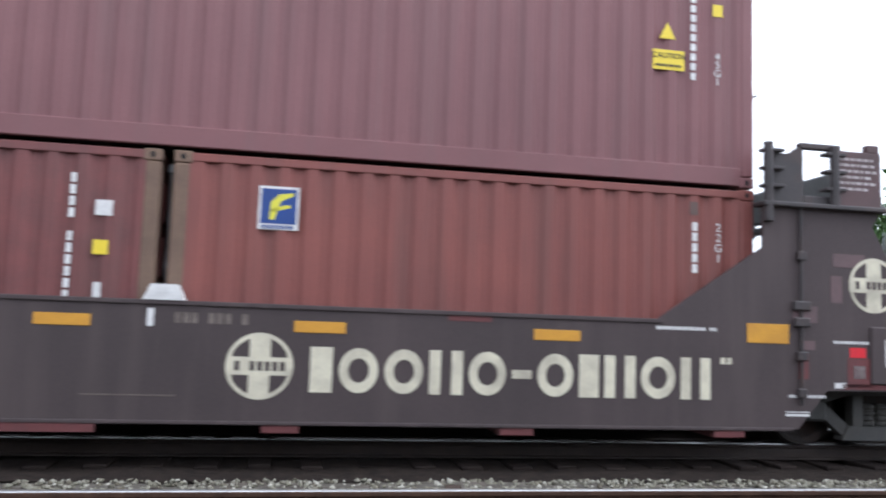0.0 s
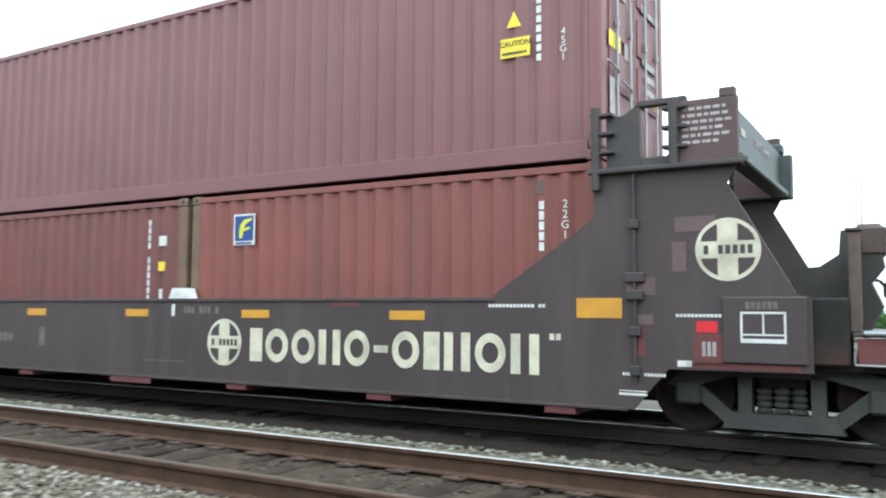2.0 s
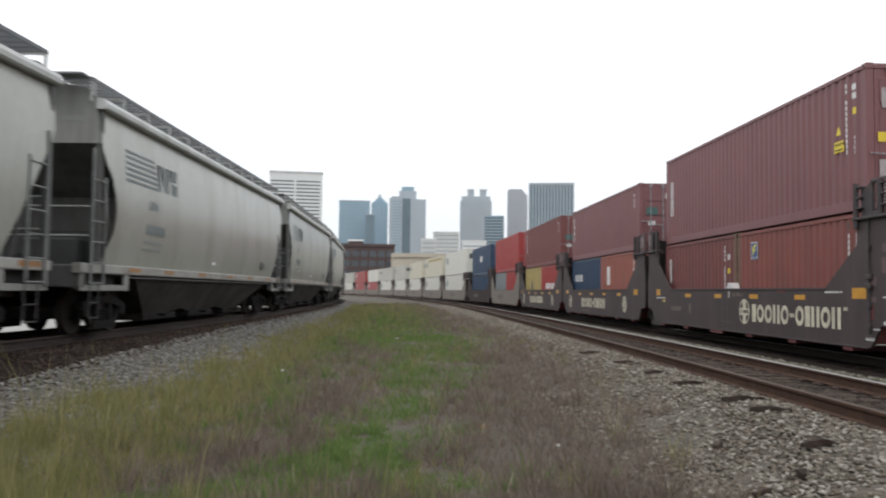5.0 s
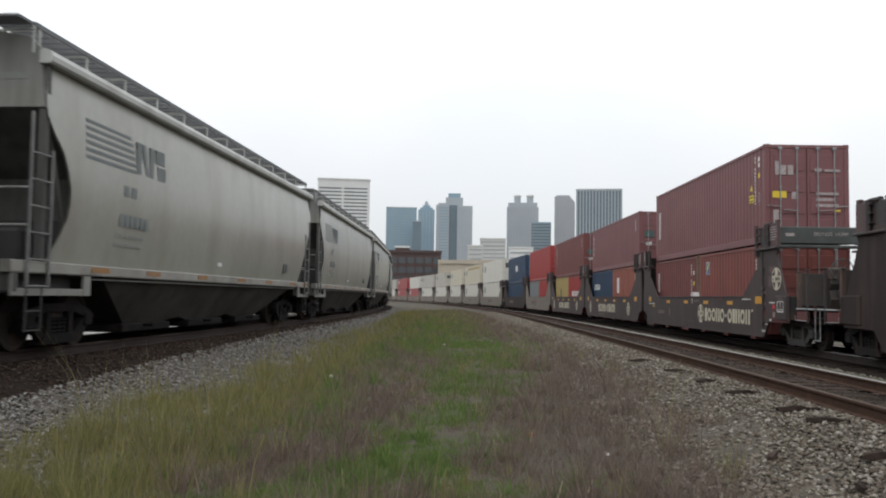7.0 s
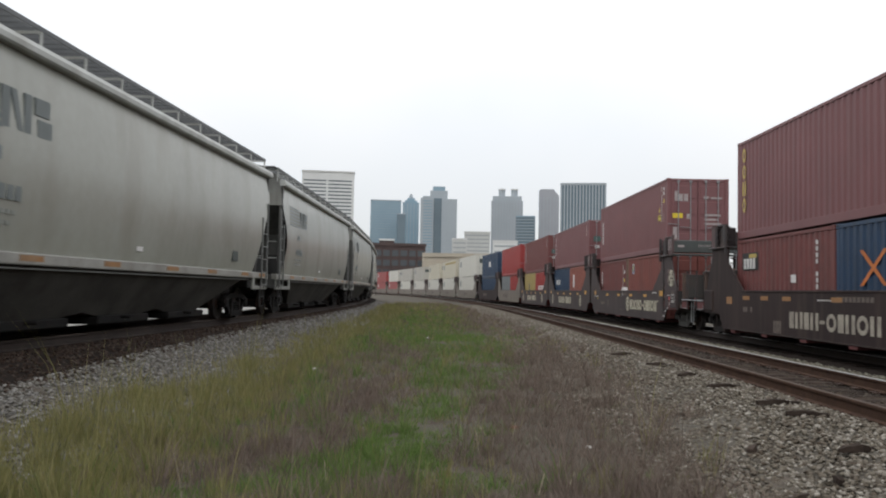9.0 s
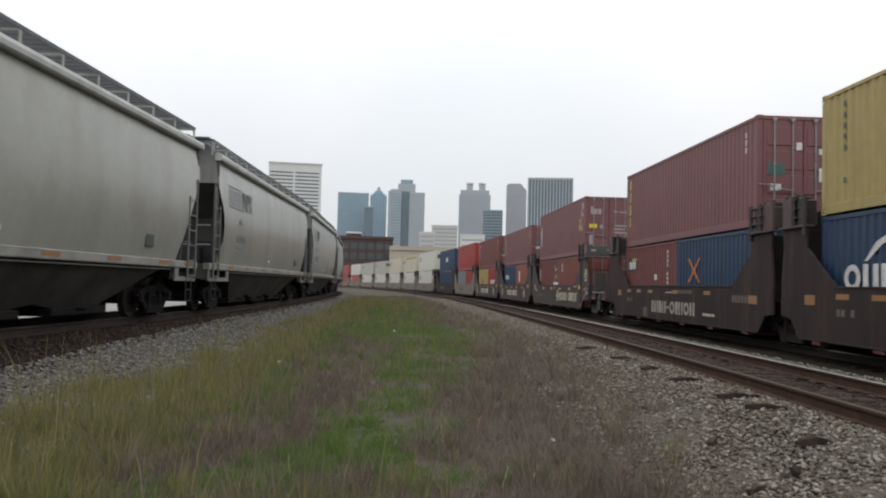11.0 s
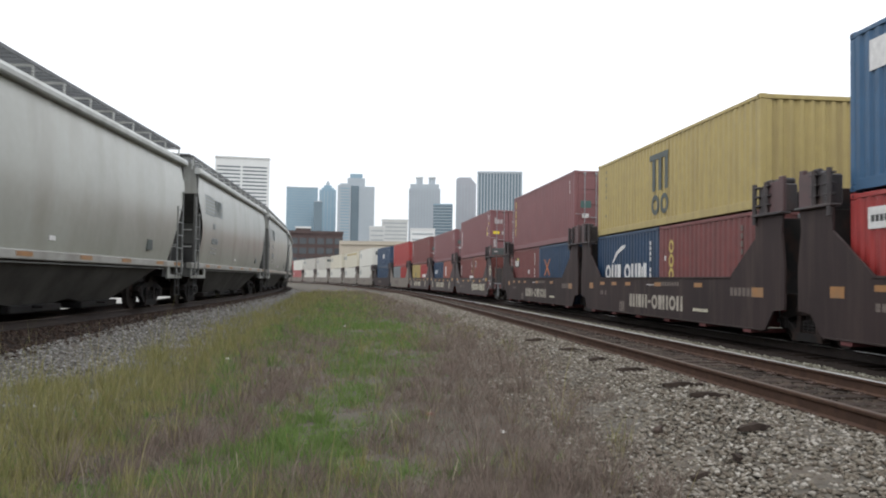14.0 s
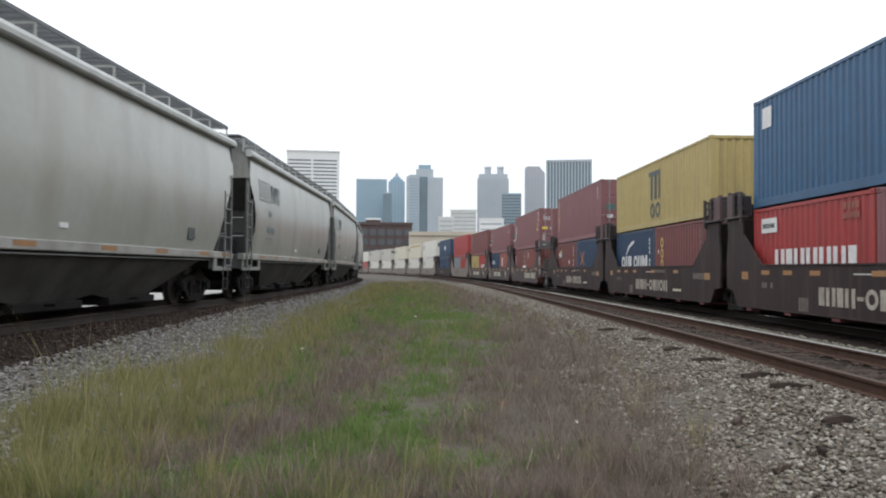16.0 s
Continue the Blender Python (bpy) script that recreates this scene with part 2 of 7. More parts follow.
M_TEAL = mat("teal_label", (0.06, 0.125, 0.115), None, 0.5)
M_GOLD = mat("gold_stencil_paint", (0.52, 0.40, 0.10), (0.4, 0.3, 0.09), 0.6)
M_CHAR = mat("charcoal_stencil_paint", (0.06, 0.075, 0.07), (0.045, 0.055, 0.05), 0.6)
M_GALV = mat("galvanised_rod_steel", (0.34, 0.36, 0.37), (0.24, 0.25, 0.26), 0.45, metal=0.5, dirt=RUST, dirt_amount=0.3)
M_CAST = mat("corner_casting_steel", (0.10, 0.060, 0.050), (0.07, 0.045, 0.04), 0.6)
M_HOLE = mat("shadowed_hole", (0.008, 0.008, 0.008), None, 0.9)
M_HOPPER = mat("light_grey_hopper_paint", (0.345, 0.35, 0.312), (0.29, 0.295, 0.262), 0.27, scale=0.35, fine=5, dirt=(0.245, 0.235, 0.200), dirt_amount=0.55, streak=3.5, bump=0.01)
M_HOPPERTRIM = mat("light_grey_rail_paint", (0.46, 0.47, 0.45), (0.36, 0.37, 0.35), 0.5, scale=2, dirt=(0.2, 0.18, 0.15), dirt_amount=0.4)
M_HOPPERSILL = mat("dusty_grey_sill_paint", (0.33, 0.325, 0.30), (0.23, 0.225, 0.205), 0.55, scale=1.2, dirt=(0.13, 0.115, 0.095), dirt_amount=0.6)
# Grey darkened for the shade in the car-end recess, plus grime streaks.
M_HOPPEREND = mat("shade_grey_end_sheet", (0.10, 0.101, 0.094), (0.066, 0.067, 0.063), 0.8, scale=1.5, dirt=GRIME, dirt_amount=0.55, streak=True)
M_HOPPERWALL = mat("streaked_grey_end_wall", (0.25, 0.253, 0.232), (0.19, 0.192, 0.178), 0.65, scale=0.8, dirt=(0.12, 0.115, 0.10), dirt_amount=0.55, streak=True)
M_LADDER = mat("worn_grey_ladder_paint", (0.20, 0.205, 0.195), (0.14, 0.145, 0.14), 0.55, scale=4, dirt=GRIME, dirt_amount=0.5)
# Near black with grime; the shade at the car ends is put into it.
M_HOPPERDARK = mat("shade_dark_end_paint", (0.040, 0.040, 0.040), (0.026, 0.026, 0.026), 0.7, scale=2, dirt=GRIME, dirt_amount=0.6)
# Dirty grey, darkened further for the shade beneath the car body.
M_BAY = mat("shade_dark_dirty_hopper_bay", (0.080, 0.077, 0.069), (0.040, 0.038, 0.035), 0.85, spec=0.15, scale=0.9, dirt=GRIME, dirt_amount=0.6)
M_NSGREY = mat("blue_grey_stencil", (0.150, 0.172, 0.170), (0.125, 0.142, 0.142), 0.6)
M_GRATING = mat("galvanised_walkway", (0.13, 0.135, 0.14), (0.085, 0.09, 0.095), 0.55, metal=0.3)
M_SOIL = mat("bare_soil_and_thatch", (0.078, 0.062, 0.047), (0.050, 0.043, 0.031), 0.95, scale=0.8, fine=14, bump=0.6, dirt=(0.060, 0.062, 0.030), dirt_amount=0.6)
M_DIRTSTONE = island_mat("dirty_brown_stone", [(0.030, 0.024, 0.020), (0.070, 0.058, 0.048), (0.042, 0.034, 0.028), (0.105, 0.094, 0.080), (0.052, 0.038, 0.030)])
M_DIRTBED = mat("dirty_stone_between_ties", (0.074, 0.056, 0.041), (0.028, 0.021, 0.017), 0.95, spec=0.1, scale=7, fine=32, bump=1.0)
M_BALLASTBED = mat("crushed_stone_bed", (0.125, 0.114, 0.096), (0.055, 0.049, 0.041), 0.95, spec=0.12, scale=9, fine=32, bump=1.0, dirt=(0.13, 0.10, 0.08), dirt_amount=0.4)
# Brown stone colour lowered to near black for the shade beneath the trains.
M_DARKBED = mat("shade_dark_stone_bed", (0.030, 0.023, 0.019), (0.015, 0.012, 0.011), 0.95, spec=0.06, scale=7, fine=32, bump=1.0)
M_STONE = island_mat("crushed_grey_stone", [(0.11, 0.104, 0.096), (0.195, 0.188, 0.177), (0.135, 0.126, 0.113), (0.30, 0.294, 0.28), (0.16, 0.15, 0.131), (0.12, 0.105, 0.09), (0.215, 0.21, 0.198)])
M_TANSTONE = island_mat("crushed_tan_stone", [(0.080, 0.067, 0.053), (0.178, 0.158, 0.127), (0.11, 0.093, 0.072), (0.33, 0.308, 0.27), (0.138, 0.117, 0.090), (0.090, 0.071, 0.054), (0.205, 0.186, 0.154)])
M_OCHRESTONE = island_mat("dusty_green_tan_stone", [(0.092, 0.086, 0.064), (0.205, 0.197, 0.155), (0.135, 0.127, 0.094), (0.33, 0.318, 0.268), (0.160, 0.153, 0.114), (0.110, 0.096, 0.071), (0.240, 0.230, 0.186)])
M_BROWNSTONE = island_mat("dark_brown_stone", [(0.030, 0.019, 0.014), (0.058, 0.038, 0.029), (0.040, 0.025, 0.018), (0.082, 0.062, 0.050), (0.034, 0.024, 0.020)])
M_GREEN = island_mat("green_grass_blades", [(0.088, 0.156, 0.040), (0.134, 0.220, 0.056), (0.176, 0.240, 0.080), (0.110, 0.188, 0.047), (0.212, 0.222, 0.112)], translucent=0.4)
M_OLIVE = island_mat("olive_weed_stems", [(0.160, 0.162, 0.060), (0.284, 0.252, 0.110), (0.192, 0.196, 0.072), (0.345, 0.304, 0.155), (0.126, 0.152, 0.060)], translucent=0.4)
M_DRY = island_mat("dry_mauve_brown_weeds", [(0.130, 0.096, 0.080), (0.222, 0.172, 0.146), (0.157, 0.119, 0.102), (0.292, 0.241, 0.200), (0.106, 0.087, 0.067), (0.189, 0.145, 0.126)], translucent=0.3)
M_STRAW = mat("pale_straw", (0.36, 0.32, 0.22), (0.26, 0.23, 0.16), 0.9)
M_PAPER = mat("pale_litter", (0.75, 0.74, 0.70), (0.6, 0.6, 0.57), 0.8)
M_LEAF = island_mat("tree_leaves", [(0.03, 0.075, 0.018), (0.055, 0.115, 0.028), (0.04, 0.09, 0.022), (0.075, 0.125, 0.035)], 0.7)
M_BARK = mat("tree_bark", (0.09, 0.07, 0.055), (0.05, 0.04, 0.033), 0.9, bump=0.4)
M_BRICKBLDG = mat("dark_red_brick_facade", (0.088, 0.060, 0.056), (0.070, 0.050, 0.048), 0.85, scale=0.4, fine=3)
M_TAN = mat("tan_concrete_facade", (0.46, 0.41, 0.33), (0.38, 0.34, 0.28), 0.85, scale=0.15, fine=2)
M_PALE = mat("pale_concrete_facade", (0.54, 0.545, 0.53), (0.46, 0.465, 0.45), 0.8, scale=0.1, fine=1)
M_WIN = mat("dark_window_glass", (0.045, 0.055, 0.065), (0.03, 0.04, 0.05), 0.15, scale=0.3, spec=0.8)
M_BANDGLASS = mat("grey_ribbon_glass", (0.15, 0.175, 0.19), (0.11, 0.13, 0.145), 0.2, scale=0.2, fine=2, spec=0.7)
M_LOWGLASS = mat("pale_grey_glass", (0.33, 0.36, 0.37), (0.28, 0.31, 0.32), 0.3, scale=0.2, fine=2)
# Tower colours are lightened to carry the haze of distance.
M_TOWERWHITE = mat("white_tower_concrete", (0.66, 0.67, 0.66), (0.58, 0.59, 0.58), 0.8, scale=0.05, fine=0.6)
M_TOWERBLUE = mat("hazed_blue_tower_glass", (0.22, 0.33, 0.40), (0.19, 0.29, 0.36), 0.3, scale=0.03, fine=0.4, spec=0.8)
M_TOWERGREY = mat("grey_tower_granite", (0.37, 0.41, 0.44), (0.32, 0.36, 0.39), 0.6, scale=0.03, fine=0.4)
M_TOWERPINK = mat("hazed_warm_grey_tower_granite", (0.36, 0.37, 0.40), (0.31, 0.325, 0.35), 0.6, scale=0.03, fine=0.4)
M_TOWERDARK = mat("hazed_dark_tower_glass", (0.125, 0.18, 0.215), (0.105, 0.155, 0.19), 0.25, scale=0.03, fine=0.4, spec=0.8)


# ---- mesh helpers ----
class Form:
    """Collects solid pieces into one mesh."""

    def __init__(self):
        self.v, self.f = [], []

    def add(self, verts, faces):
        k = len(self.v)
        self.v += [tuple(p) for p in verts]
        self.f += [tuple(i + k for i in f) for f in faces]
        return self

    def box(self, x0, x1, y0, y1, z0, z1):
        v = [(x, y, z) for z in (z0, z1) for y in (y0, y1) for x in (x0, x1)]
        return self.add(v, [(0, 2, 3, 1), (4, 5, 7, 6), (0, 1, 5, 4), (2, 6, 7, 3), (0, 4, 6, 2), (1, 3, 7, 5)])

    def cbox(self, x0, x1, y0, y1, z0, z1, c=0.01):
        """A box with chamfered edges."""
        v, idx = [], {}
        for sx in (0, 1):
            for sy in (0, 1):
                for sz in (0, 1):
                    p = ((x0, x1)[sx], (y0, y1)[sy], (z0, z1)[sz])
                    q = (p[0] + (c, -c)[sx], p[1] + (c, -c)[sy], p[2] + (c, -c)[sz])
                    for a, pt in enumerate(((p[0], q[1], q[2]), (q[0], p[1], q[2]), (q[0], q[1], p[2]))):
                        idx[sx, sy, sz, a] = len(v)
                        v.append(pt)
        f = []
        cyc = ((0, 0), (1, 0), (1, 1), (0, 1))
        for a in range(3):
            o = [b for b in range(3) if b != a]
            for s in (0, 1):
                ring = []
                for u, w in cyc:
                    k = [0, 0, 0]
                    k[a], k[o[0]], k[o[1]] = s, u, w
                    ring.append(idx[(*k, a)])
                f.append(tuple(ring))
            for u, w in cyc:
                k0, k1 = [0, 0, 0], [0, 0, 0]
                k0[o[0]] = k1[o[0]] = u
                k0[o[1]] = k1[o[1]] = w
                k0[a], k1[a] = 0, 1
                f.append((idx[(*k0, o[0])], idx[(*k1, o[0])], idx[(*k1, o[1])], idx[(*k0, o[1])]))
        for sx in (0, 1):
            for sy in (0, 1):
                for sz in (0, 1):
                    f.append(tuple(idx[sx, sy, sz, a] for a in range(3)))
        return self.add(v, f)

    def prism(self, poly, y0, y1):
        """A polygon in x and z, pulled along y."""
        n = len(poly)
        v = [(x, y0, z) for x, z in poly] + [(x, y1, z) for x, z in poly]
        return self.add(v, [tuple(range(n)), tuple(range(2 * n - 1, n - 1, -1))] + [(i, (i + 1) % n + 0, (i + 1) % n + n, i + n) for i in range(n)])

    def prism_x(self, poly, x0, x1):
        """A polygon in y and z, pulled along x."""
        n = len(poly)
        v = [(x0, y, z) for y, z in poly] + [(x1, y, z) for y, z in poly]
        return self.add(v, [tuple(range(n)), tuple(range(2 * n - 1, n - 1, -1))] + [(i, (i + 1) % n, (i + 1) % n + n, i + n) for i in range(n)])

    def rod(self, p, q, r, n=8):
        p, q = Vector(p), Vector(q)
        d = (q - p).normalized()
        a = d.orthogonal().normalized()
        b = d.cross(a)
        ring = [(a * math.cos(2 * math.pi * i / n) + b * math.sin(2 * math.pi * i / n)) * r for i in range(n)]
        return self.add([p + o for o in ring] + [q + o for o in ring], [tuple(range(n)), tuple(range(2 * n - 1, n - 1, -1))] + [(i, (i + 1) % n, (i + 1) % n + n, i + n) for i in range(n)])

    def lathe_y(self, prof, n=28):
        """A closed profile of (radius, y) turned about the y axis."""
        k = len(prof)
        v = [(r * math.cos(2 * math.pi * i / n), y, r * math.sin(2 * math.pi * i / n)) for i in range(n) for r, y in prof]
        return self.add(v, [(i * k + j, i * k + (j + 1) % k, ((i + 1) % n) * k + (j + 1) % k, ((i + 1) % n) * k + j) for i in range(n) for j in range(k)])

    def torus(self, c, axis, r, t, n=24, m=6):
        axis = Vector(axis).normalized()
        a = axis.orthogonal().normalized()
        b = axis.cross(a)
        v = []
        for i in range(n):
            d = a * math.cos(2 * math.pi * i / n) + b * math.sin(2 * math.pi * i / n)
            for j in range(m):
                e = 2 * math.pi * j / m
                v.append(Vector(c) + d * (r + t * math.cos(e)) + axis * (t * math.sin(e)))
        return self.add(v, [(i * m + j, i * m + (j + 1) % m, ((i + 1) % n) * m + (j + 1) % m, ((i + 1) % n) * m + j) for i in range(n) for j in range(m)])

    def disc(self, cx, y, cz, r0, r1, t=0.004, n=32, squash=1.0):
        """A flat ring (or disc, r0 = 0) in the x-z plane with thickness t towards +y."""
        v, f = [], []
        for i in range(n):
            c, s = math.cos(2 * math.pi * i / n), math.sin(2 * math.pi * i / n)
            for r in ((r0, r1) if r0 else (r1,)):
                for yy in (y, y + t):
                    v.append((cx + r * c * squash, yy, cz + r * s))
        k = 4 if r0 else 2
        for i in range(n):
            j = (i + 1) % n
            if r0:
                f += [(i * 4, j * 4, j * 4 + 1, i * 4 + 1), (i * 4 + 2, i * 4 + 3, j * 4 + 3, j * 4 + 2), (i * 4 + 1, j * 4 + 1, j * 4 + 3, i * 4 + 3), (i * 4, i * 4 + 2, j * 4 + 2, j * 4)]
            else:
                f.append((i * 2, j * 2, j * 2 + 1, i * 2 + 1))
        if not r0:
            f += [tuple(i * 2 + 1 for i in range(n)), tuple(i * 2 for i in range(n - 1, -1, -1))]
        return self.add(v, f)

    def mesh(self, name, material=None, smooth=False):
        me = bpy.data.meshes.new(name)
        me.from_pydata(self.v, [], self.f)
        bm = bmesh.new()
        bm.from_mesh(me)
        bmesh.ops.recalc_face_normals(bm, faces=bm.faces)
        bm.to_mesh(me)
        bm.free()
        if material:
            me.materials.append(material)
        if smooth:
            me.polygons.foreach_set("use_smooth", [True] * len(me.polygons))
            me.set_sharp_from_angle(angle=radians(35))
        return me


def part(name, form, material, parent, label="", m=None, smooth=False):
    me = form if isinstance(form, bpy.types.Mesh) else form.mesh(name, material, smooth)
    ob = new(name, me)
    ob.parent = parent
    if m is not None:
        ob.matrix_basis = m
    if label:
        ob["label"] = label
    return ob


def thing(name, label, category, group="", kind=""):
    return tagged(new(name), label, category, group, kind)


def fast_mesh(name, verts, faces, material):
    """A large mesh of equal-sided faces from arrays."""
    me = bpy.data.meshes.new(name)
    verts, faces = np.asarray(verts, np.float32), np.asarray(faces, np.int32)
    k = faces.shape[1]
    me.vertices.add(len(verts))
    me.vertices.foreach_set("co", verts.ravel())
    me.loops.add(faces.size)
    me.loops.foreach_set("vertex_index", faces.ravel())
    me.polygons.add(len(faces))
    me.polygons.foreach_set("loop_start", np.arange(0, faces.size, k, dtype=np.int32))
    me.update(calc_edges=True)
    me.materials.append(material)
    return me


# ---- the two lines: arc length s, heading, place ----
S_GRID = np.arange(-160.0, 520.0, 1.0)


def make_line(x0, heading, knots, bends):
    k = np.interp(S_GRID, knots, bends)
    th = np.concatenate([[0], np.cumsum((k[1:] + k[:-1]) / 2)])
    th += heading - np.interp(0, S_GRID, th)
    dx, dy = -np.sin(th), np.cos(th)
    px = np.concatenate([[0], np.cumsum((dx[1:] + dx[:-1]) / 2)])
    py = np.concatenate([[0], np.cumsum((dy[1:] + dy[:-1]) / 2)])
    return px - np.interp(0, S_GRID, px) + x0, py - np.interp(0, S_GRID, py), th


RIGHT = make_line(9.883, 0.0, [-40, 0, 40, 80, 105, 130, 160, 200], [0.00122, 0.00168, 0.00026, 0.00188, 0.00183, -0.00022, 0.00203, 0.00071])
LEFT = make_line(-8.66, -0.0681, [-20, 30, 80, 140], [0.0018, 0.0022, 0.0020, 0.0020])
LEFT_Z = 0.20
NEAR_OFF = -4.62          # the empty track beside the stack train, 15 feet off


def on_line(line, s, off=0.0):
    x, y, th = (float(np.interp(s, S_GRID, a)) for a in line)
    return x + off * math.cos(th), y + off * math.sin(th), th


def offset_of(line, x, y):
    """Signed distance to the right of a line, and arc length, for arrays."""
    px, py, th = line
    best, arc = np.full(x.shape, 1e9), np.zeros(x.shape)
    sel = np.arange(0, len(S_GRID), 2)
    for a in range(0, x.size, 4000):
        xs, ys = x.ravel()[a:a + 4000, None], y.ravel()[a:a + 4000, None]
        d = (xs - px[sel]) ** 2 + (ys - py[sel]) ** 2
        i = sel[d.argmin(1)]
        o = (xs[:, 0] - px[i]) * np.cos(th[i]) + (ys[:, 0] - py[i]) * np.sin(th[i])
        best.ravel()[a:a + 4000], arc.ravel()[a:a + 4000] = o, S_GRID[i]
    return best, arc


def right_s(t):
    return float(np.interp(t, [0, 2.5, 5, 8, 11, 13.5, 16], [-5.21, 5.36, 15.99, 28.31, 40.70, 50.95, 61.16]))


HOPPER_PITCH = 18.85
LEFT_V = HOPPER_PITCH / 2.457


def left_s(t):
    return -24.68 + LEFT_V * t + float(np.interp(t, [0, 4.2, 5, 7.5, 8.5, 11, 12.5, 14, 14.6, 15.2, 16], [0.35, 0.30, 0.0, -0.34, -0.30, -0.48, -0.58, -0.50, -0.42, -0.16, 0.18]))


def rider(line, s, half, z=0.0):
    """The pose of a car whose two ends follow the line."""
    xa, ya, _ = on_line(line, s - half)
    xb, yb, _ = on_line(line, s + half)
    return pose((xa + xb) / 2, (ya + yb) / 2, z, 0, 0, math.degrees(math.atan2(yb - ya, xb - xa)))


STACK_Z = -0.09          # the stack train's rail head lies a little lower
MOVERS = []               # (thing, line, arc offset, half wheelbase, height)
WHEELS = []               # (wheelset, place in its bogie, radius, speed line)


# ---- ground, stone beds, tracks ----
def field(x, y, seed, size):
    """A smooth random field in 0..1 from a few turned waves."""
    rng = np.random.default_rng(seed)
    v = np.zeros_like(x)
    for i in range(7):
        a, ph, k = rng.uniform(0, 6.28), rng.uniform(0, 6.28), rng.uniform(0.6, 1.8) / size
        v += np.sin((x * math.cos(a) + y * math.sin(a)) * k * 6.28 + ph + 1.3 * np.sin((x * math.sin(a) - y * math.cos(a)) * k * 4 + ph))
    return 0.5 + v / 7


def right_profile(o):
    return np.interp(o, [-9.0, -8.2, -7.3, -6.4, -5.9, -5.46, -5.40, -3.84, -3.4, -2.3, -1.7, 2.4, 4.6], [-0.50, -0.45, -0.37, -0.215, -0.172, -0.172, -0.198, -0.198, -0.225, -0.27, -0.30, -0.30, -0.60])


def left_edge(s):
    """Where the stone shoulder of the hopper track gives way to weeds."""
    return np.interp(s, [0, 7, 10.5, 13.7, 18, 26, 46, 80], [5.0, 4.75, 4.6, 4.3, 3.85, 3.4, 2.9, 2.6])


def dark_edge(s):
    """How far the dark band reaches from the hopper track."""
    return np.interp(s, [0, 10, 12, 15, 19, 25, 40], [3.1, 2.75, 2.55, 2.3, 2.05, 1.8, 1.75])


def left_profile(o, s):
    toe = left_edge(s) + 0.45
    return np.where(o < 1.7, LEFT_Z - 0.18, LEFT_Z - 0.18 + (o - 1.7) / (toe - 1.7) * (-0.42 - LEFT_Z + 0.18))


def build_ground():
    xs = np.concatenate([[-2500, -1200, -600, -300, -150, -80, -50], np.arange(-30, 30.1, 1.0), [45, 70, 120, 250, 500, 1000, 2500]])
    ys = np.concatenate([[-2500, -1200, -600, -300, -150, -80], np.arange(-40, 100.1, 1.0), [115, 135, 160, 200, 260, 350, 500, 800, 1400, 3000]])
    X, Y = np.meshgrid(xs, ys)
    Z = -0.44 + 0.05 * (field(X, Y, 3, 9.0) - 0.5)
    n, m = X.shape
    v = np.stack([X, Y, Z], -1).reshape(-1, 3)
    i = np.arange((n - 1) * (m - 1))
    a = (i // (m - 1)) * m + i % (m - 1)
    ob = new("ground", fast_mesh("ground", v, np.stack([a, a + 1, a + m + 1, a + m], 1), M_SOIL))
    tagged(ob, "flat soil with thatch and thin green growth beside the tracks", "ground", kind="structure")


def bed(name, line, offs, prof, s0, s1, material, label):
    ss = np.concatenate([np.arange(s0, 60, 0.5), np.arange(60, s1, 3.0)])
    v = []
    rng = np.random.default_rng(5)
    for s in ss:
        for o in (offs(s) if callable(offs) else offs):
            x, y, _ = on_line(line, s, o)
            v.append((x, y, float(prof(np.array(o), np.array(s))) + rng.uniform(-0.02, 0.015)))
    m = len(offs(0) if callable(offs) else offs)
    i = np.arange((len(ss) - 1) * (m - 1))
    a = (i // (m - 1)) * m + i % (m - 1)
    ob = new(name, fast_mesh(name, v, np.stack([a, a + 1, a + m + 1, a + m], 1), material))
    ob.data.polygons.foreach_set("use_smooth", [True] * len(ob.data.polygons))
    return tagged(ob, label, "ballast", kind="structure")


build_ground()
bed("ballast_bed_right", RIGHT, [-8.3, -7.9, -7.5, -7.1, -6.7, -6.4, -6.1, -5.8, -5.5], lambda o, s: right_profile(o), -70, 330, M_BALLASTBED, "grey crushed-stone shoulder of the empty track")
bed("ballast_bed_empty_track", RIGHT, [-5.5, -5.4, -5.0, -4.6, -4.2, -3.8, -3.4], lambda o, s: right_profile(o), -70, 330, M_DIRTBED, "dirty brown stone bed between the ties")
bed("ballast_bed_between", RIGHT, [-3.4, -3.1, -2.7, -2.4, -2.1], lambda o, s: right_profile(o), -70, 330, M_BALLASTBED, "grey crushed stone between the two tracks")
# The strip below the stack train is coloured as shaded stone.
bed("ballast_bed_under_train", RIGHT, [-2.1, -1.8, -1.4, -1.0, -0.5, 0, 0.5, 1.0, 1.6, 2.4, 3.4, 4.8], lambda o, s: right_profile(o), -70, 330, M_DARKBED, "stone bed under the stack train with its shade in the colour")
bed("ballast_bed_left", LEFT, lambda s: [float(dark_edge(s)) + (float(left_edge(s)) + 0.55 - float(dark_edge(s))) * i / 9 for i in range(10)], lambda o, s: np.maximum(left_profile(o, s), -0.47), -30, 250, M_BALLASTBED, "grey crushed-stone shoulder beside the hopper train")
bed("ballast_bed_under_hoppers", LEFT, lambda s: [-4.5, -3.0, -1.8, -1.0, 0, 0.8, 1.4, 1.7, float(dark_edge(s))], lambda o, s: np.where(o < -1.8, LEFT_Z - 0.18 + (o + 1.8) * 0.2, left_profile(o, s)), -30, 250, M_DARKBED, "dark brown stone bed under the hopper train, shade in its colour")

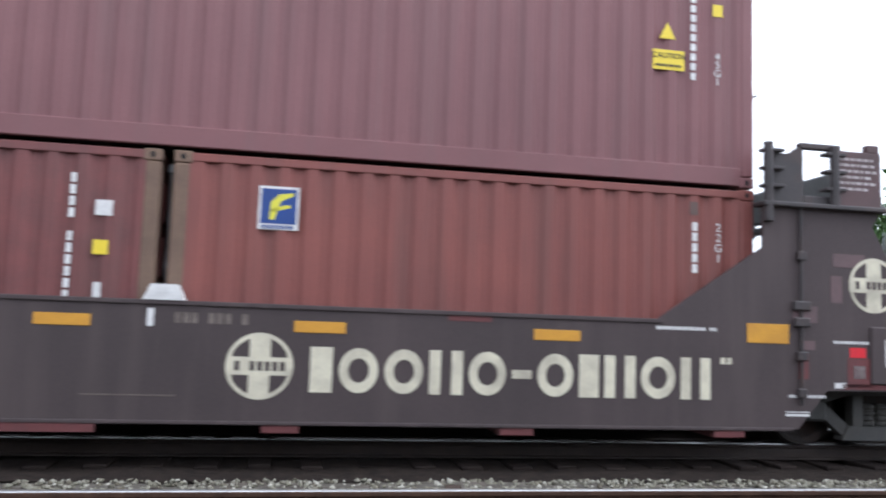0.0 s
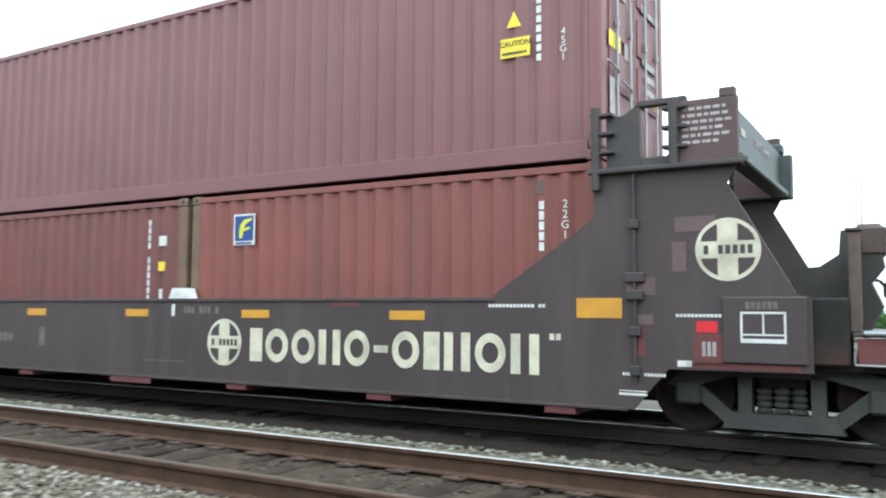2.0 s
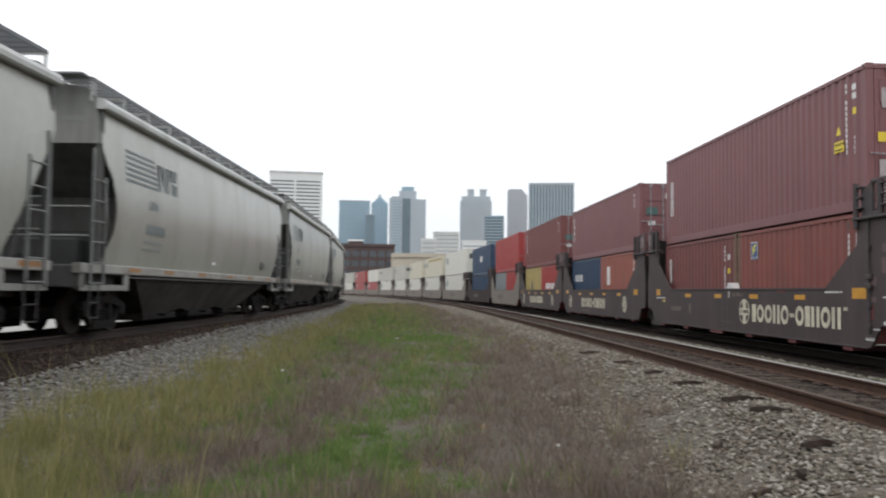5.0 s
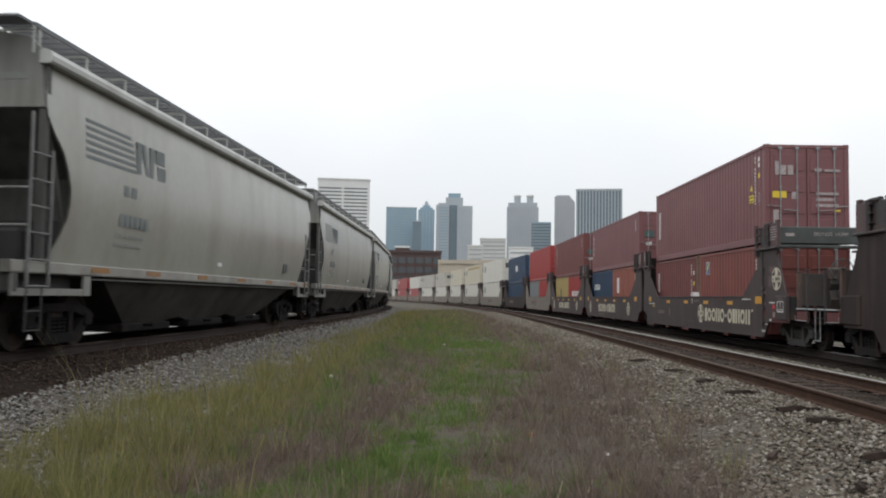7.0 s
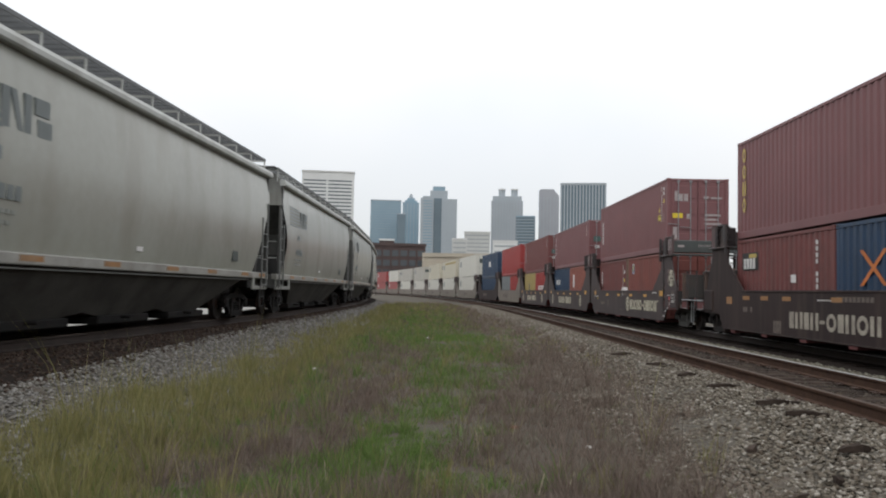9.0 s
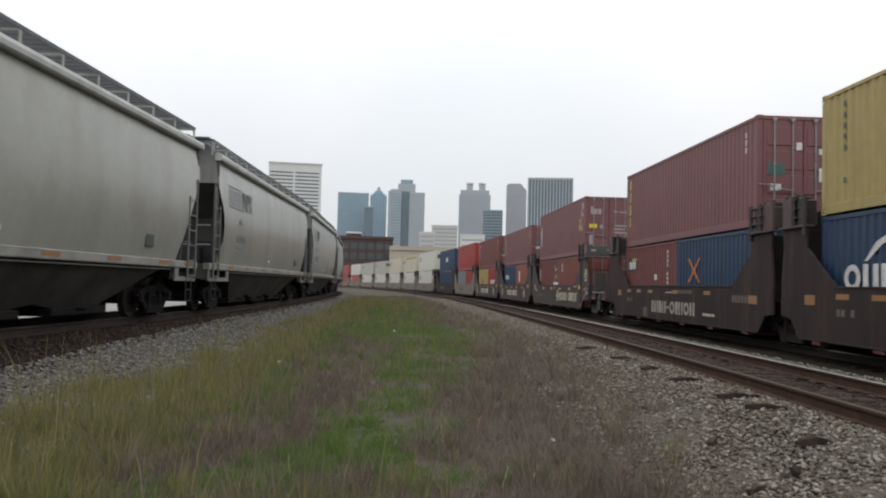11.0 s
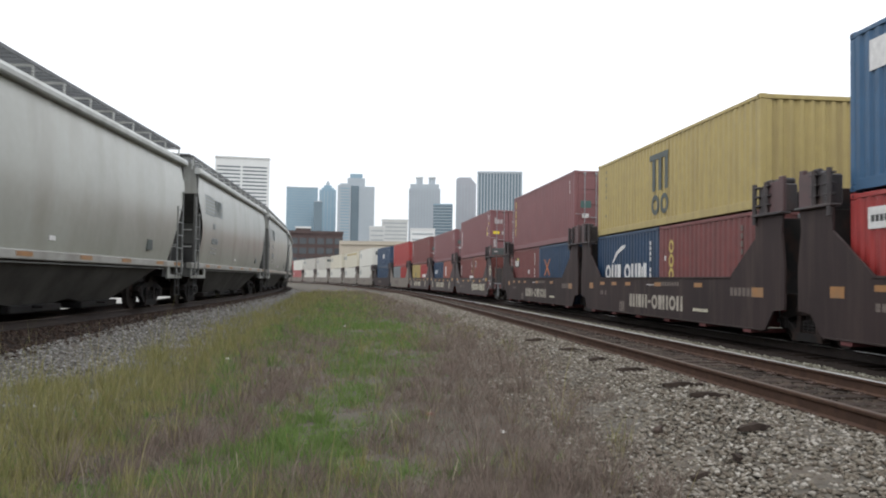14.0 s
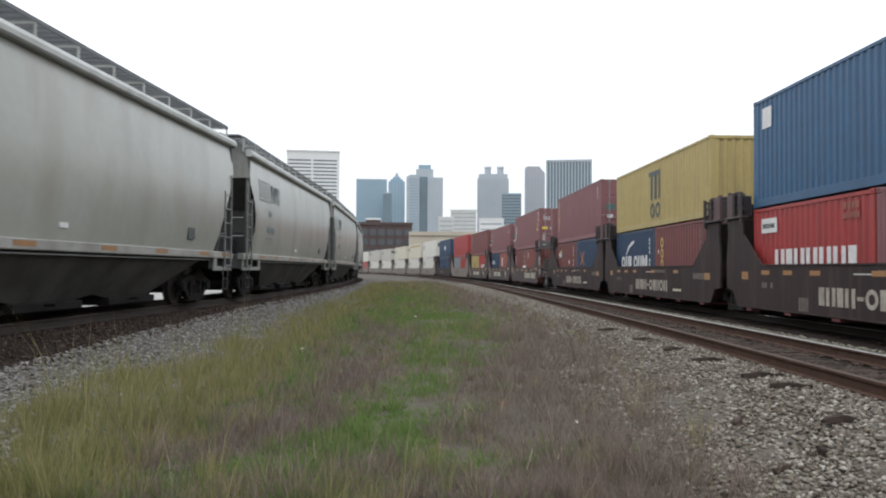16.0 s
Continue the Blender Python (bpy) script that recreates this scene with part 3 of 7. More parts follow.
M_ROADSTONE = mat("pale_dusty_concrete", (0.31, 0.305, 0.29), (0.25, 0.245, 0.23), 0.9, spec=0.2, scale=0.4, fine=6, bump=0.2, dirt=(0.30, 0.28, 0.23), dirt_amount=0.4)
road = bed("service_road", LEFT, [-26.0, -20.0, -15.0, -11.0, -8.0, -6.0], lambda o, s: -0.37 + 0 * o, -30, 200, M_ROADSTONE, "pale dusty concrete service road beyond the hopper train")
road["category"] = "road"

RNG = np.random.default_rng(11)


def stones(name, line, o0, o1, s0, s1, count, r0, r1, prof, label, near_power=1.8, material=M_STONE):
    """Loose angular stones, thickest where the line passes close."""
    u = RNG.random(count) ** near_power
    s = s0 + (s1 - s0) * u
    low, high = o0(s) if callable(o0) else o0, o1(s) if callable(o1) else o1
    o = low + (high - low) * RNG.random(count)
    px, py, th = (np.interp(s, S_GRID, a) for a in line)
    x, y, z = px + o * np.cos(th), py + o * np.sin(th), prof(o, s)
    base = np.array([(1, 0, 0), (0, 1, 0), (-1, 0, 0), (0, -1, 0), (0.1, 0.1, 0.8), (0, 0, -0.7)])
    r = RNG.uniform(r0, r1, count) * (1 + s.clip(0) / 110)
    P = base[None] * (r[:, None, None] * RNG.uniform(0.5, 1.4, (count, 6, 3)) * np.array([1.0, 1.0, 0.7]))
    a, b = RNG.uniform(0, 6.28, count), RNG.uniform(-0.7, 0.7, count)
    ca, sa, cb, sb = np.cos(a)[:, None], np.sin(a)[:, None], np.cos(b)[:, None], np.sin(b)[:, None]
    X, Yy, Zz = P[..., 0] * cb + P[..., 2] * sb, P[..., 1], -P[..., 0] * sb + P[..., 2] * cb
    V = np.stack([X * ca - Yy * sa + x[:, None], X * sa + Yy * ca + y[:, None], Zz + z[:, None] + (RNG.random(count) * 0.5 * r)[:, None]], -1)
    tri = np.array([(0, 1, 4), (1, 2, 4), (2, 3, 4), (3, 0, 4), (1, 0, 5), (2, 1, 5), (3, 2, 5), (0, 3, 5)])
    F = (np.arange(count)[:, None, None] * 6 + tri[None]).reshape(-1, 3)
    tagged(new(name, fast_mesh(name, V.reshape(-1, 3), F, material)), label, "gravel", kind="stuff")


RP, LP = (lambda o, s: right_profile(o)), (lambda o, s: np.maximum(left_profile(o, s), -0.45))
stones("ballast_stones", RIGHT, -8.25, -5.5, 3, 75, 62000, 0.014, 0.036, RP, "tan-grey crushed stones on the shoulder of the empty track", 1.8, M_TANSTONE)
stones("ballast_stones", RIGHT, -5.55, -3.5, -8, 60, 14000, 0.018, 0.036, lambda o, s: right_profile(o) - 0.012, "dirty brown stones between the ties", 1.2, M_DIRTSTONE)
stones("ballast_stones", RIGHT, -3.6, -2.05, -9, 50, 14000, 0.022, 0.040, RP, "dusty crushed stones between the two tracks", 1.3, M_OCHRESTONE)
stones("ballast_stones", LEFT, lambda s: dark_edge(s) - 0.05, lambda s: left_edge(s) + 0.35, 4, 80, 38000, 0.017, 0.038, LP, "grey crushed stones beside the hopper track")
stones("ballast_stones", LEFT, 0.9, lambda s: dark_edge(s) + 0.22, 4, 60, 12000, 0.018, 0.038, LP, "dark brown stones along the hopper track", 1.5, M_BROWNSTONE)
stones("ballast_stones", RIGHT, -8.9, -7.9, 3, 60, 1500, 0.016, 0.036, lambda o, s: right_profile(o) + 0.02, "stray crushed stones among the dry weeds", 1.8, M_TANSTONE)


# ---- rails and ties ----
def sweep(line, off, prof, s0, s1, z=0.0):
    ss = np.concatenate([np.arange(s0, 80, 1.0), np.arange(80, s1, 4.0)])
    v, f, k = [], [], len(prof)
    for s in ss:
        for o, h in prof:
            x, y, _ = on_line(line, s, off + o)
            v.append((x, y, z + h))
    for i in range(len(ss) - 1):
        for j in range(k):
            f.append((i * k + j, i * k + (j + 1) % k, (i + 1) * k + (j + 1) % k, (i + 1) * k + j))
    fm = Form()
    return fm.add(v, f)


RAIL_PROFILE = [(-0.070, -0.172), (0.070, -0.172), (0.070, -0.160), (0.012, -0.145), (0.009, -0.048), (0.034, -0.038), (0.036, -0.010), (0.028, -0.004), (-0.028, -0.004), (-0.036, -0.010), (-0.034, -0.038), (-0.009, -0.048), (-0.012, -0.145), (-0.070, -0.160)]
HEAD_PROFILE = [(-0.030, -0.006), (0.030, -0.006), (0.027, 0.0), (-0.027, 0.0)]


def tie_mesh(material):
    fm = Form()
    fm.cbox(-1.28, 1.28, -0.112, 0.112, -0.17, 0.0, 0.012)
    return fm.mesh("tie", material)


TIE_MESH, SHADE_TIE_MESH = tie_mesh(M_TIE), tie_mesh(M_SHADETIE)


def track(name, line, off, z, label, s0, s1, ties0, ties1, plates, dull=()):
    t = thing(name, label, "railway track", kind="structure")
    for g in (-0.752, 0.752):
        # Tracks under trains take the shade-darkened rail and tie copies.
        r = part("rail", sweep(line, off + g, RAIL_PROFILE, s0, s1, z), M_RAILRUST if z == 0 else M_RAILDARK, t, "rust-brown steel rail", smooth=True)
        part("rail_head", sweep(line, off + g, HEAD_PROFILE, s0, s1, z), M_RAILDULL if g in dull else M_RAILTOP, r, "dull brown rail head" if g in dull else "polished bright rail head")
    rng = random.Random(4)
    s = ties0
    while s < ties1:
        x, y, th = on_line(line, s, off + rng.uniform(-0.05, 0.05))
        part("tie", TIE_MESH if z == 0 else SHADE_TIE_MESH, None, t, m=pose(x, y, z - 0.178 - rng.uniform(0, 0.02), rng.uniform(-0.6, 0.6), rng.uniform(-0.4, 0.4), math.degrees(th) + rng.uniform(-1.2, 1.2)))
        s += 0.53 + rng.uniform(-0.03, 0.03)
    far = Form()
    while s < s1 - 2:
        x, y, th = on_line(line, s, off)
        k = Form().box(-1.28, 1.28, -0.11, 0.11, -0.17, 0.0)
        m = pose(x, y, z - 0.18, 0, 0, math.degrees(th))
        far.add([m @ Vector(p) for p in k.v], k.f)
        s += 0.55
    tagged(part("far_tie", far, M_TIE, t), kind="stuff")
    if plates:
        fm = Form()
        s = ties0
        while s < 45:
            for g in (-0.752, 0.752):
                x, y, th = on_line(line, s, off + g)
                k = Form().box(-0.17, 0.17, -0.09, 0.09, -0.178, -0.163)
                for sx, sy in ((-0.11, 0.05), (0.11, -0.05), (-0.11, -0.05), (0.11, 0.05)):
                    k.box(sx - 0.015, sx + 0.015, sy - 0.015, sy + 0.015, -0.165, -0.145)
                m = pose(x, y, z, 0, 0, math.degrees(th))
                fm.add([m @ Vector(p) for p in k.v], k.f)
            s += 0.53
        tagged(part("tie_plate", fm, M_TIEPLATE, t), kind="stuff")
    return t


# ---- plants ----
def blades(name, x, y, z, h, w, lean, towards, material, label):
    """Bent tapering blades: five points and three triangles each; towards is the bearing of the lean."""
    n = len(x)
    a = RNG.uniform(0, 6.28, n)
    dx, dy = np.cos(a) * w, np.sin(a) * w
    lx, ly = np.cos(towards) * lean * h, np.sin(towards) * lean * h
    V = np.zeros((n, 5, 3))
    V[:, 0] = np.stack([x - dx, y - dy, z], -1)
    V[:, 1] = np.stack([x + dx, y + dy, z], -1)
    V[:, 2] = np.stack([x - dx * 0.7 + lx * 0.35, y - dy * 0.7 + ly * 0.35, z + h * 0.55], -1)
    V[:, 3] = np.stack([x + dx * 0.7 + lx * 0.35, y + dy * 0.7 + ly * 0.35, z + h * 0.55], -1)
    V[:, 4] = np.stack([x + lx, y + ly, z + h], -1)
    tri = np.array([(0, 1, 3), (0, 3, 2), (2, 3, 4)])
    F = (np.arange(n)[:, None, None] * 5 + tri[None]).reshape(-1, 3)
    tagged(new(name, fast_mesh(name, V.reshape(-1, 3), F, material)), label, "grass", kind="stuff")


def build_plants():
    """Tufts of bent blades; each tuft is of one kind, picked by bands along the tracks and by patches."""
    n = 81000
    y = np.where(RNG.random(n) < 0.13, 5.6 - 14 * RNG.random(n) ** 1.6, 5.2 + 90 * RNG.random(n) ** 2.1)
    x = RNG.uniform(-6.6, 4.0, n)
    oR, sR = offset_of(RIGHT, x, y)
    oL, sL = offset_of(LEFT, x, y)
    edge_r = np.interp(sR, [5, 8, 10, 14, 18, 27, 36, 46, 70], [-7.95, -7.85, -7.5, -7.1, -7.0, -6.85, -6.9, -7.2, -7.4]) + 0.5 * (field(x, y, 21, 3.0) - 0.5) + 0.35 * (field(x, y, 23, 0.8) - 0.5)
    edge_l = left_edge(sL) + 0.35 * (field(x, y, 22, 3.0) - 0.5) + 0.35 * (field(x, y, 24, 0.8) - 0.5)
    edge_l = edge_l - 0.55 * np.exp(-((sL - 8.8) / 2.2) ** 2)
    keep = (oR < edge_r + 0.30) & (oL > edge_l - 0.35)
    x, y, oR, oL, sL, edge_r, edge_l = (a[keep] for a in (x, y, oR, oL, sL, edge_r, edge_l))
    dl, dr = oL - left_edge(sL), edge_r - oR
    f1, f2, f3 = field(x, y, 31, 2.2), field(x, y, 32, 1.1), field(x, y, 33, 0.45)
    olive = np.maximum(1.25 * (1.50 + 0.25 * np.clip((y - 24) / 20, 0, 1) - dl), 0.12 + 0.5 * (field(x, y, 43, 1.3) - 0.5)) + 0.9 * (f2 - 0.5) + 0.7 * (f3 - 0.5)
    dry = 0.30 + 0.9 * np.exp(-(dr / 1.7) ** 2) + 0.8 * (f1 - 0.5) + 0.6 * (f3 - 0.5)
    green = 0.37 + 0.9 * (field(x, y, 41, 1.7) - 0.5) + 0.6 * (field(x, y, 42, 0.6) - 0.5) - 0.5 * np.exp(-(dr / 0.8) ** 2) + 0.35 * np.clip((y - 12) / 14, 0, 1)
    for cx, cy, rx, ry, k in ((-0.55, 8.2, 0.55, 1.4, 1.8), (-0.35, 10.7, 0.40, 1.2, 0.9), (0.0, 15.5, 0.9, 3.6, 0.85), (-1.2, 25.0, 1.2, 4.0, 0.5), (0.5, 26.5, 1.5, 4.5, 0.8), (-1.45, 6.4, 0.45, 0.5, 1.1), (-2.0, 11.2, 0.3, 0.7, 0.9), (0.35, 6.6, 0.4, 0.5, 0.7), (-2.4, 42.0, 2.4, 12.0, 0.7)):
        green += k * np.exp(-((x - cx) / rx) ** 2 - ((y - cy) / ry) ** 2)
    for cx, cy, rx, ry, k in ((-1.35, 12.3, 0.65, 2.8, 1.2), (-1.85, 7.9, 0.45, 1.3, 1.2), (-1.25, 8.2, 0.3, 0.8, 0.9), (-1.4, 19.0, 0.7, 3.2, 0.9), (0.9, 10.0, 0.7, 3.2, 0.9), (0.2, 5.9, 0.9, 0.6, 0.8), (1.7, 15.0, 0.9, 4.5, 0.9), (1.0, 38.0, 1.2, 9.0, 0.8)):
        dry += k * np.exp(-((x - cx) / rx) ** 2 - ((y - cy) / ry) ** 2)
    noise = RNG.normal(0, 1, (3, len(x))) * (0.34 + 0.26 * np.clip((y - 14) / 25, 0, 1))
    pick = (np.stack([green, olive, dry]) + noise).argmax(0)
    thin = np.clip(0.40 + np.minimum(oL - edge_l + 0.35, dr + 0.30) * 1.1, 0.06, 1)
    thin = np.where(pick == 2, thin * np.clip(0.35 + 1.1 * field(x, y, 61, 0.7), 0.3, 1), thin)
    show = RNG.random(len(x)) < thin
    x, y, oR, oL, sL, pick, f2 = (a[show] for a in (x, y, oR, oL, sL, pick, f2))
    tall = (0.45 + 1.3 * field(x, y, 51, 0.5) ** 2) * (0.65 + 0.9 * field(x, y, 71, 2.6)) * RNG.lognormal(-0.03, 0.38, len(x))
    tall *= 1 - 0.25 * np.clip((y - 12) / 25, 0, 1)
    far = 1 + y.clip(0) / 20 + (y.clip(0) / 38) ** 2
    sway = RNG.uniform(0, 6.28, len(x))
    for kind, name, per, low, high, power, width, reach, spread, material, label in (
            (0, "green_grass", 13, 0.030, 0.11, 1.4, 0.0030, 0.75, 0.055, M_GREEN, "short green grass growing in patches between the tracks"),
            (1, "olive_weeds", 11, 0.06, 0.25, 1.6, 0.0025, 0.50, 0.050, M_OLIVE, "olive-yellow tall weeds along the stone shoulder"),
            (2, "dry_weeds", 11, 0.04, 0.22, 1.8, 0.0021, 0.70, 0.060, M_DRY, "dry brown and mauve dead weeds between the tracks")):
        t = np.repeat(np.flatnonzero(pick == kind), per)
        a, r = RNG.uniform(0, 6.28, len(t)), RNG.random(len(t)) ** 0.6
        d = r * spread * far[t] ** 0.7
        bx, by = x[t] + d * np.cos(a), y[t] + d * np.sin(a)
        bz = np.maximum(np.maximum(-0.45, right_profile(oR[t]) - 0.02), left_profile(oL[t], sL[t]) - 0.02)
        h = (low + (high - low) * RNG.random(len(t)) ** power) * tall[t] * (1.15 - 0.45 * r)
        lean = reach * (0.35 + 0.9 * r) * RNG.uniform(0.5, 1.3, len(t))
        towards = np.arctan2(np.sin(a) + 0.5 * np.sin(sway[t]), np.cos(a) + 0.5 * np.cos(sway[t]))
        blades(name, bx, by, bz, h, width * far[t], lean, towards, material, label)


build_plants()
stones("ballast_stones", RIGHT, -8.25, -5.5, -9, 3.2, 9000, 0.016, 0.036, RP, "tan-grey crushed stones on the shoulder of the empty track", 1.0, M_TANSTONE)
stones("ballast_stones", LEFT, lambda s: dark_edge(s) - 0.05, lambda s: left_edge(s) + 0.35, -9, 4.2, 9000, 0.017, 0.038, LP, "grey crushed stones beside the hopper track", 1.0)


def straw(x, y, a, tilt, l):
    fm = Form().rod((0, 0, 0), (l * math.cos(a) * math.cos(tilt), l * math.sin(a) * math.cos(tilt), l * math.sin(tilt)), 0.004, 6)
    ob = new("straw_stalk", fm.mesh("straw_stalk", M_STRAW))
    ob.location = (x, y, -0.42)
    return tagged(ob, "pale dry straw stalk standing in the weeds", "plant stalk", "stalks in the weeds")


def scrap(name, x, y, w, d, h, material, label, turn):
    rng = random.Random(int(x * 100))
    fm = Form()
    n = 7
    pts = [(math.cos(6.28 * i / n) * w * rng.uniform(0.7, 1.1), math.sin(6.28 * i / n) * d * rng.uniform(0.7, 1.1)) for i in range(n)]
    v = [(a, b, rng.uniform(0, h * 0.3)) for a, b in pts] + [(a * 0.8, b * 0.8, h * rng.uniform(0.7, 1.2)) for a, b in pts]
    fm.add(v, [tuple(range(n))[::-1], tuple(range(n, 2 * n))] + [(i, (i + 1) % n, (i + 1) % n + n, i + n) for i in range(n)])
    ob = new(name, fm.mesh(name, material))
    ob.matrix_basis = pose(x, y, 0, 0, 0, turn)
    return tagged(ob, label, "litter")


def place(line, s, o):
    x, y, _ = on_line(line, s, o)
    return x, y


for sx, sy, sa, st, sl in ((0.55, 8.6, 1.2, 1.0, 0.22), (0.30, 8.9, 2.6, 0.8, 0.2), (0.62, 6.4, 0.9, 1.1, 0.17), (0.85, 6.5, 0.8, 1.0, 0.17), (-1.05, 6.6, 2.0, 1.2, 0.18), (0.2, 8.0, 1.9, 1.1, 0.2)):
    straw(sx, sy, sa, st, sl)


def chunk(line, s, o, l, w, h, turn, z):
    """A split piece of old tie lying on the stones."""
    rng = random.Random(int(s * 37 + o * 11))
    fm = Form()
    n = 6
    v, f = [], []
    for i in range(n + 1):
        t = i / n
        k = (0.55 + 0.45 * math.sin(math.pi * min(1, t * 1.1 + 0.05))) * rng.uniform(0.8, 1.15)
        for a, b in ((-1, 0), (1, 0), (0.8, 1), (-0.7, 1)):
            v.append(((t - 0.5) * l, a * w * 0.5 * k + rng.uniform(-0.01, 0.01), b * h * k))
    for i in range(n):
        for j in range(4):
            f.append((i * 4 + j, i * 4 + (j + 1) % 4, (i + 1) * 4 + (j + 1) % 4, (i + 1) * 4 + j))
    f += [(0, 1, 2, 3), (n * 4 + 3, n * 4 + 2, n * 4 + 1, n * 4)]
    ob = new("wood_chunk", fm.add(v, f).mesh("wood_chunk", M_TIE))
    x, y, th = on_line(line, s, o)
    ob.matrix_basis = pose(x, y, z, 0, 0, math.degrees(th) + turn)
    return tagged(ob, "dark splintered piece of old tie on the stones", "wood debris", "old tie pieces")


for cs, co, cl, cw, ch, ct in ((7.4, -6.35, 0.42, 0.10, 0.06, 20), (8.0, -7.05, 0.30, 0.08, 0.05, 60), (10.2, -5.95, 0.55, 0.12, 0.07, 12), (9.3, -5.98, 0.45, 0.10, 0.06, -8), (12.0, -6.0, 0.5, 0.11, 0.06, 5), (13.6, -6.05, 0.4, 0.12, 0.06, 30), (6.6, -6.9, 0.22, 0.07, 0.05, 80), (15.5, -6.0, 0.5, 0.1, 0.05, -12), (18.0, -6.1, 0.6, 0.12, 0.06, 8), (6.3, -7.3, 0.35, 0.06, 0.04, 40), (0.6, -3.05, 0.5, 0.14, 0.08, 10), (-1.7, -3.0, 0.45, 0.16, 0.10, -15), (3.4, -3.0, 0.4, 0.10, 0.06, 25)):
    chunk(RIGHT, cs, co, cl, cw, ch, ct, float(right_profile(np.array(co))) + 0.01)
for lx, ly, lw, lh in ((-1.02, 26.5, 0.10, 0.07), (-2.75, 15.6, 0.10, 0.05), (1.3, 8.3, 0.05, 0.04)):
    ob = scrap("paper_scrap", lx, ly, lw * 0.7, lw * 0.5, lh * 0.6, M_PAPER, "small crumpled pale scrap lying in the weeds", lx * 90)
    ob.location.z = -0.41
ob = scrap("red_scrap", 0.62, 9.3, 0.06, 0.03, 0.03, M_REDRAG, "small faded red scrap among the weeds", 30)
ob.location.z = -0.40


# ---- containers ----
CACHE = {}
BOX_W = 1.219


def cached(key, make):
    if key not in CACHE:
        CACHE[key] = make()
    return CACHE[key]


def corrugated(length, z0, z1, pitch=0.278, depth=0.036):
    """A pressed-steel wall in x and z; y = 0 is its outer plane and it is set back towards -y."""
    n = max(3, int(round((length - 0.1) / pitch)))
    p = (length - 0.1) / n
    prof = [(-length / 2, 0.0), (-length / 2 + 0.05, 0.0)]
    for i in range(n):
        a = -length / 2 + 0.05 + i * p
        prof += [(a + p * 0.22, -depth), (a + p * 0.48, -depth), (a + p * 0.70, 0.0), (a + p, 0.0)]
    prof.append((length / 2, 0.0))
    v = [(x, y, z) for x, y in prof for z in (z0, z1)] + [(x, y - 0.012, z) for x, y in prof for z in (z0, z1)]
    k = len(prof)
    f = [(2 * i, 2 * i + 2, 2 * i + 3, 2 * i + 1) for i in range(k - 1)]
    f += [tuple(j + 2 * k for j in q[::-1]) for q in f]
    return Form().add(v, f)


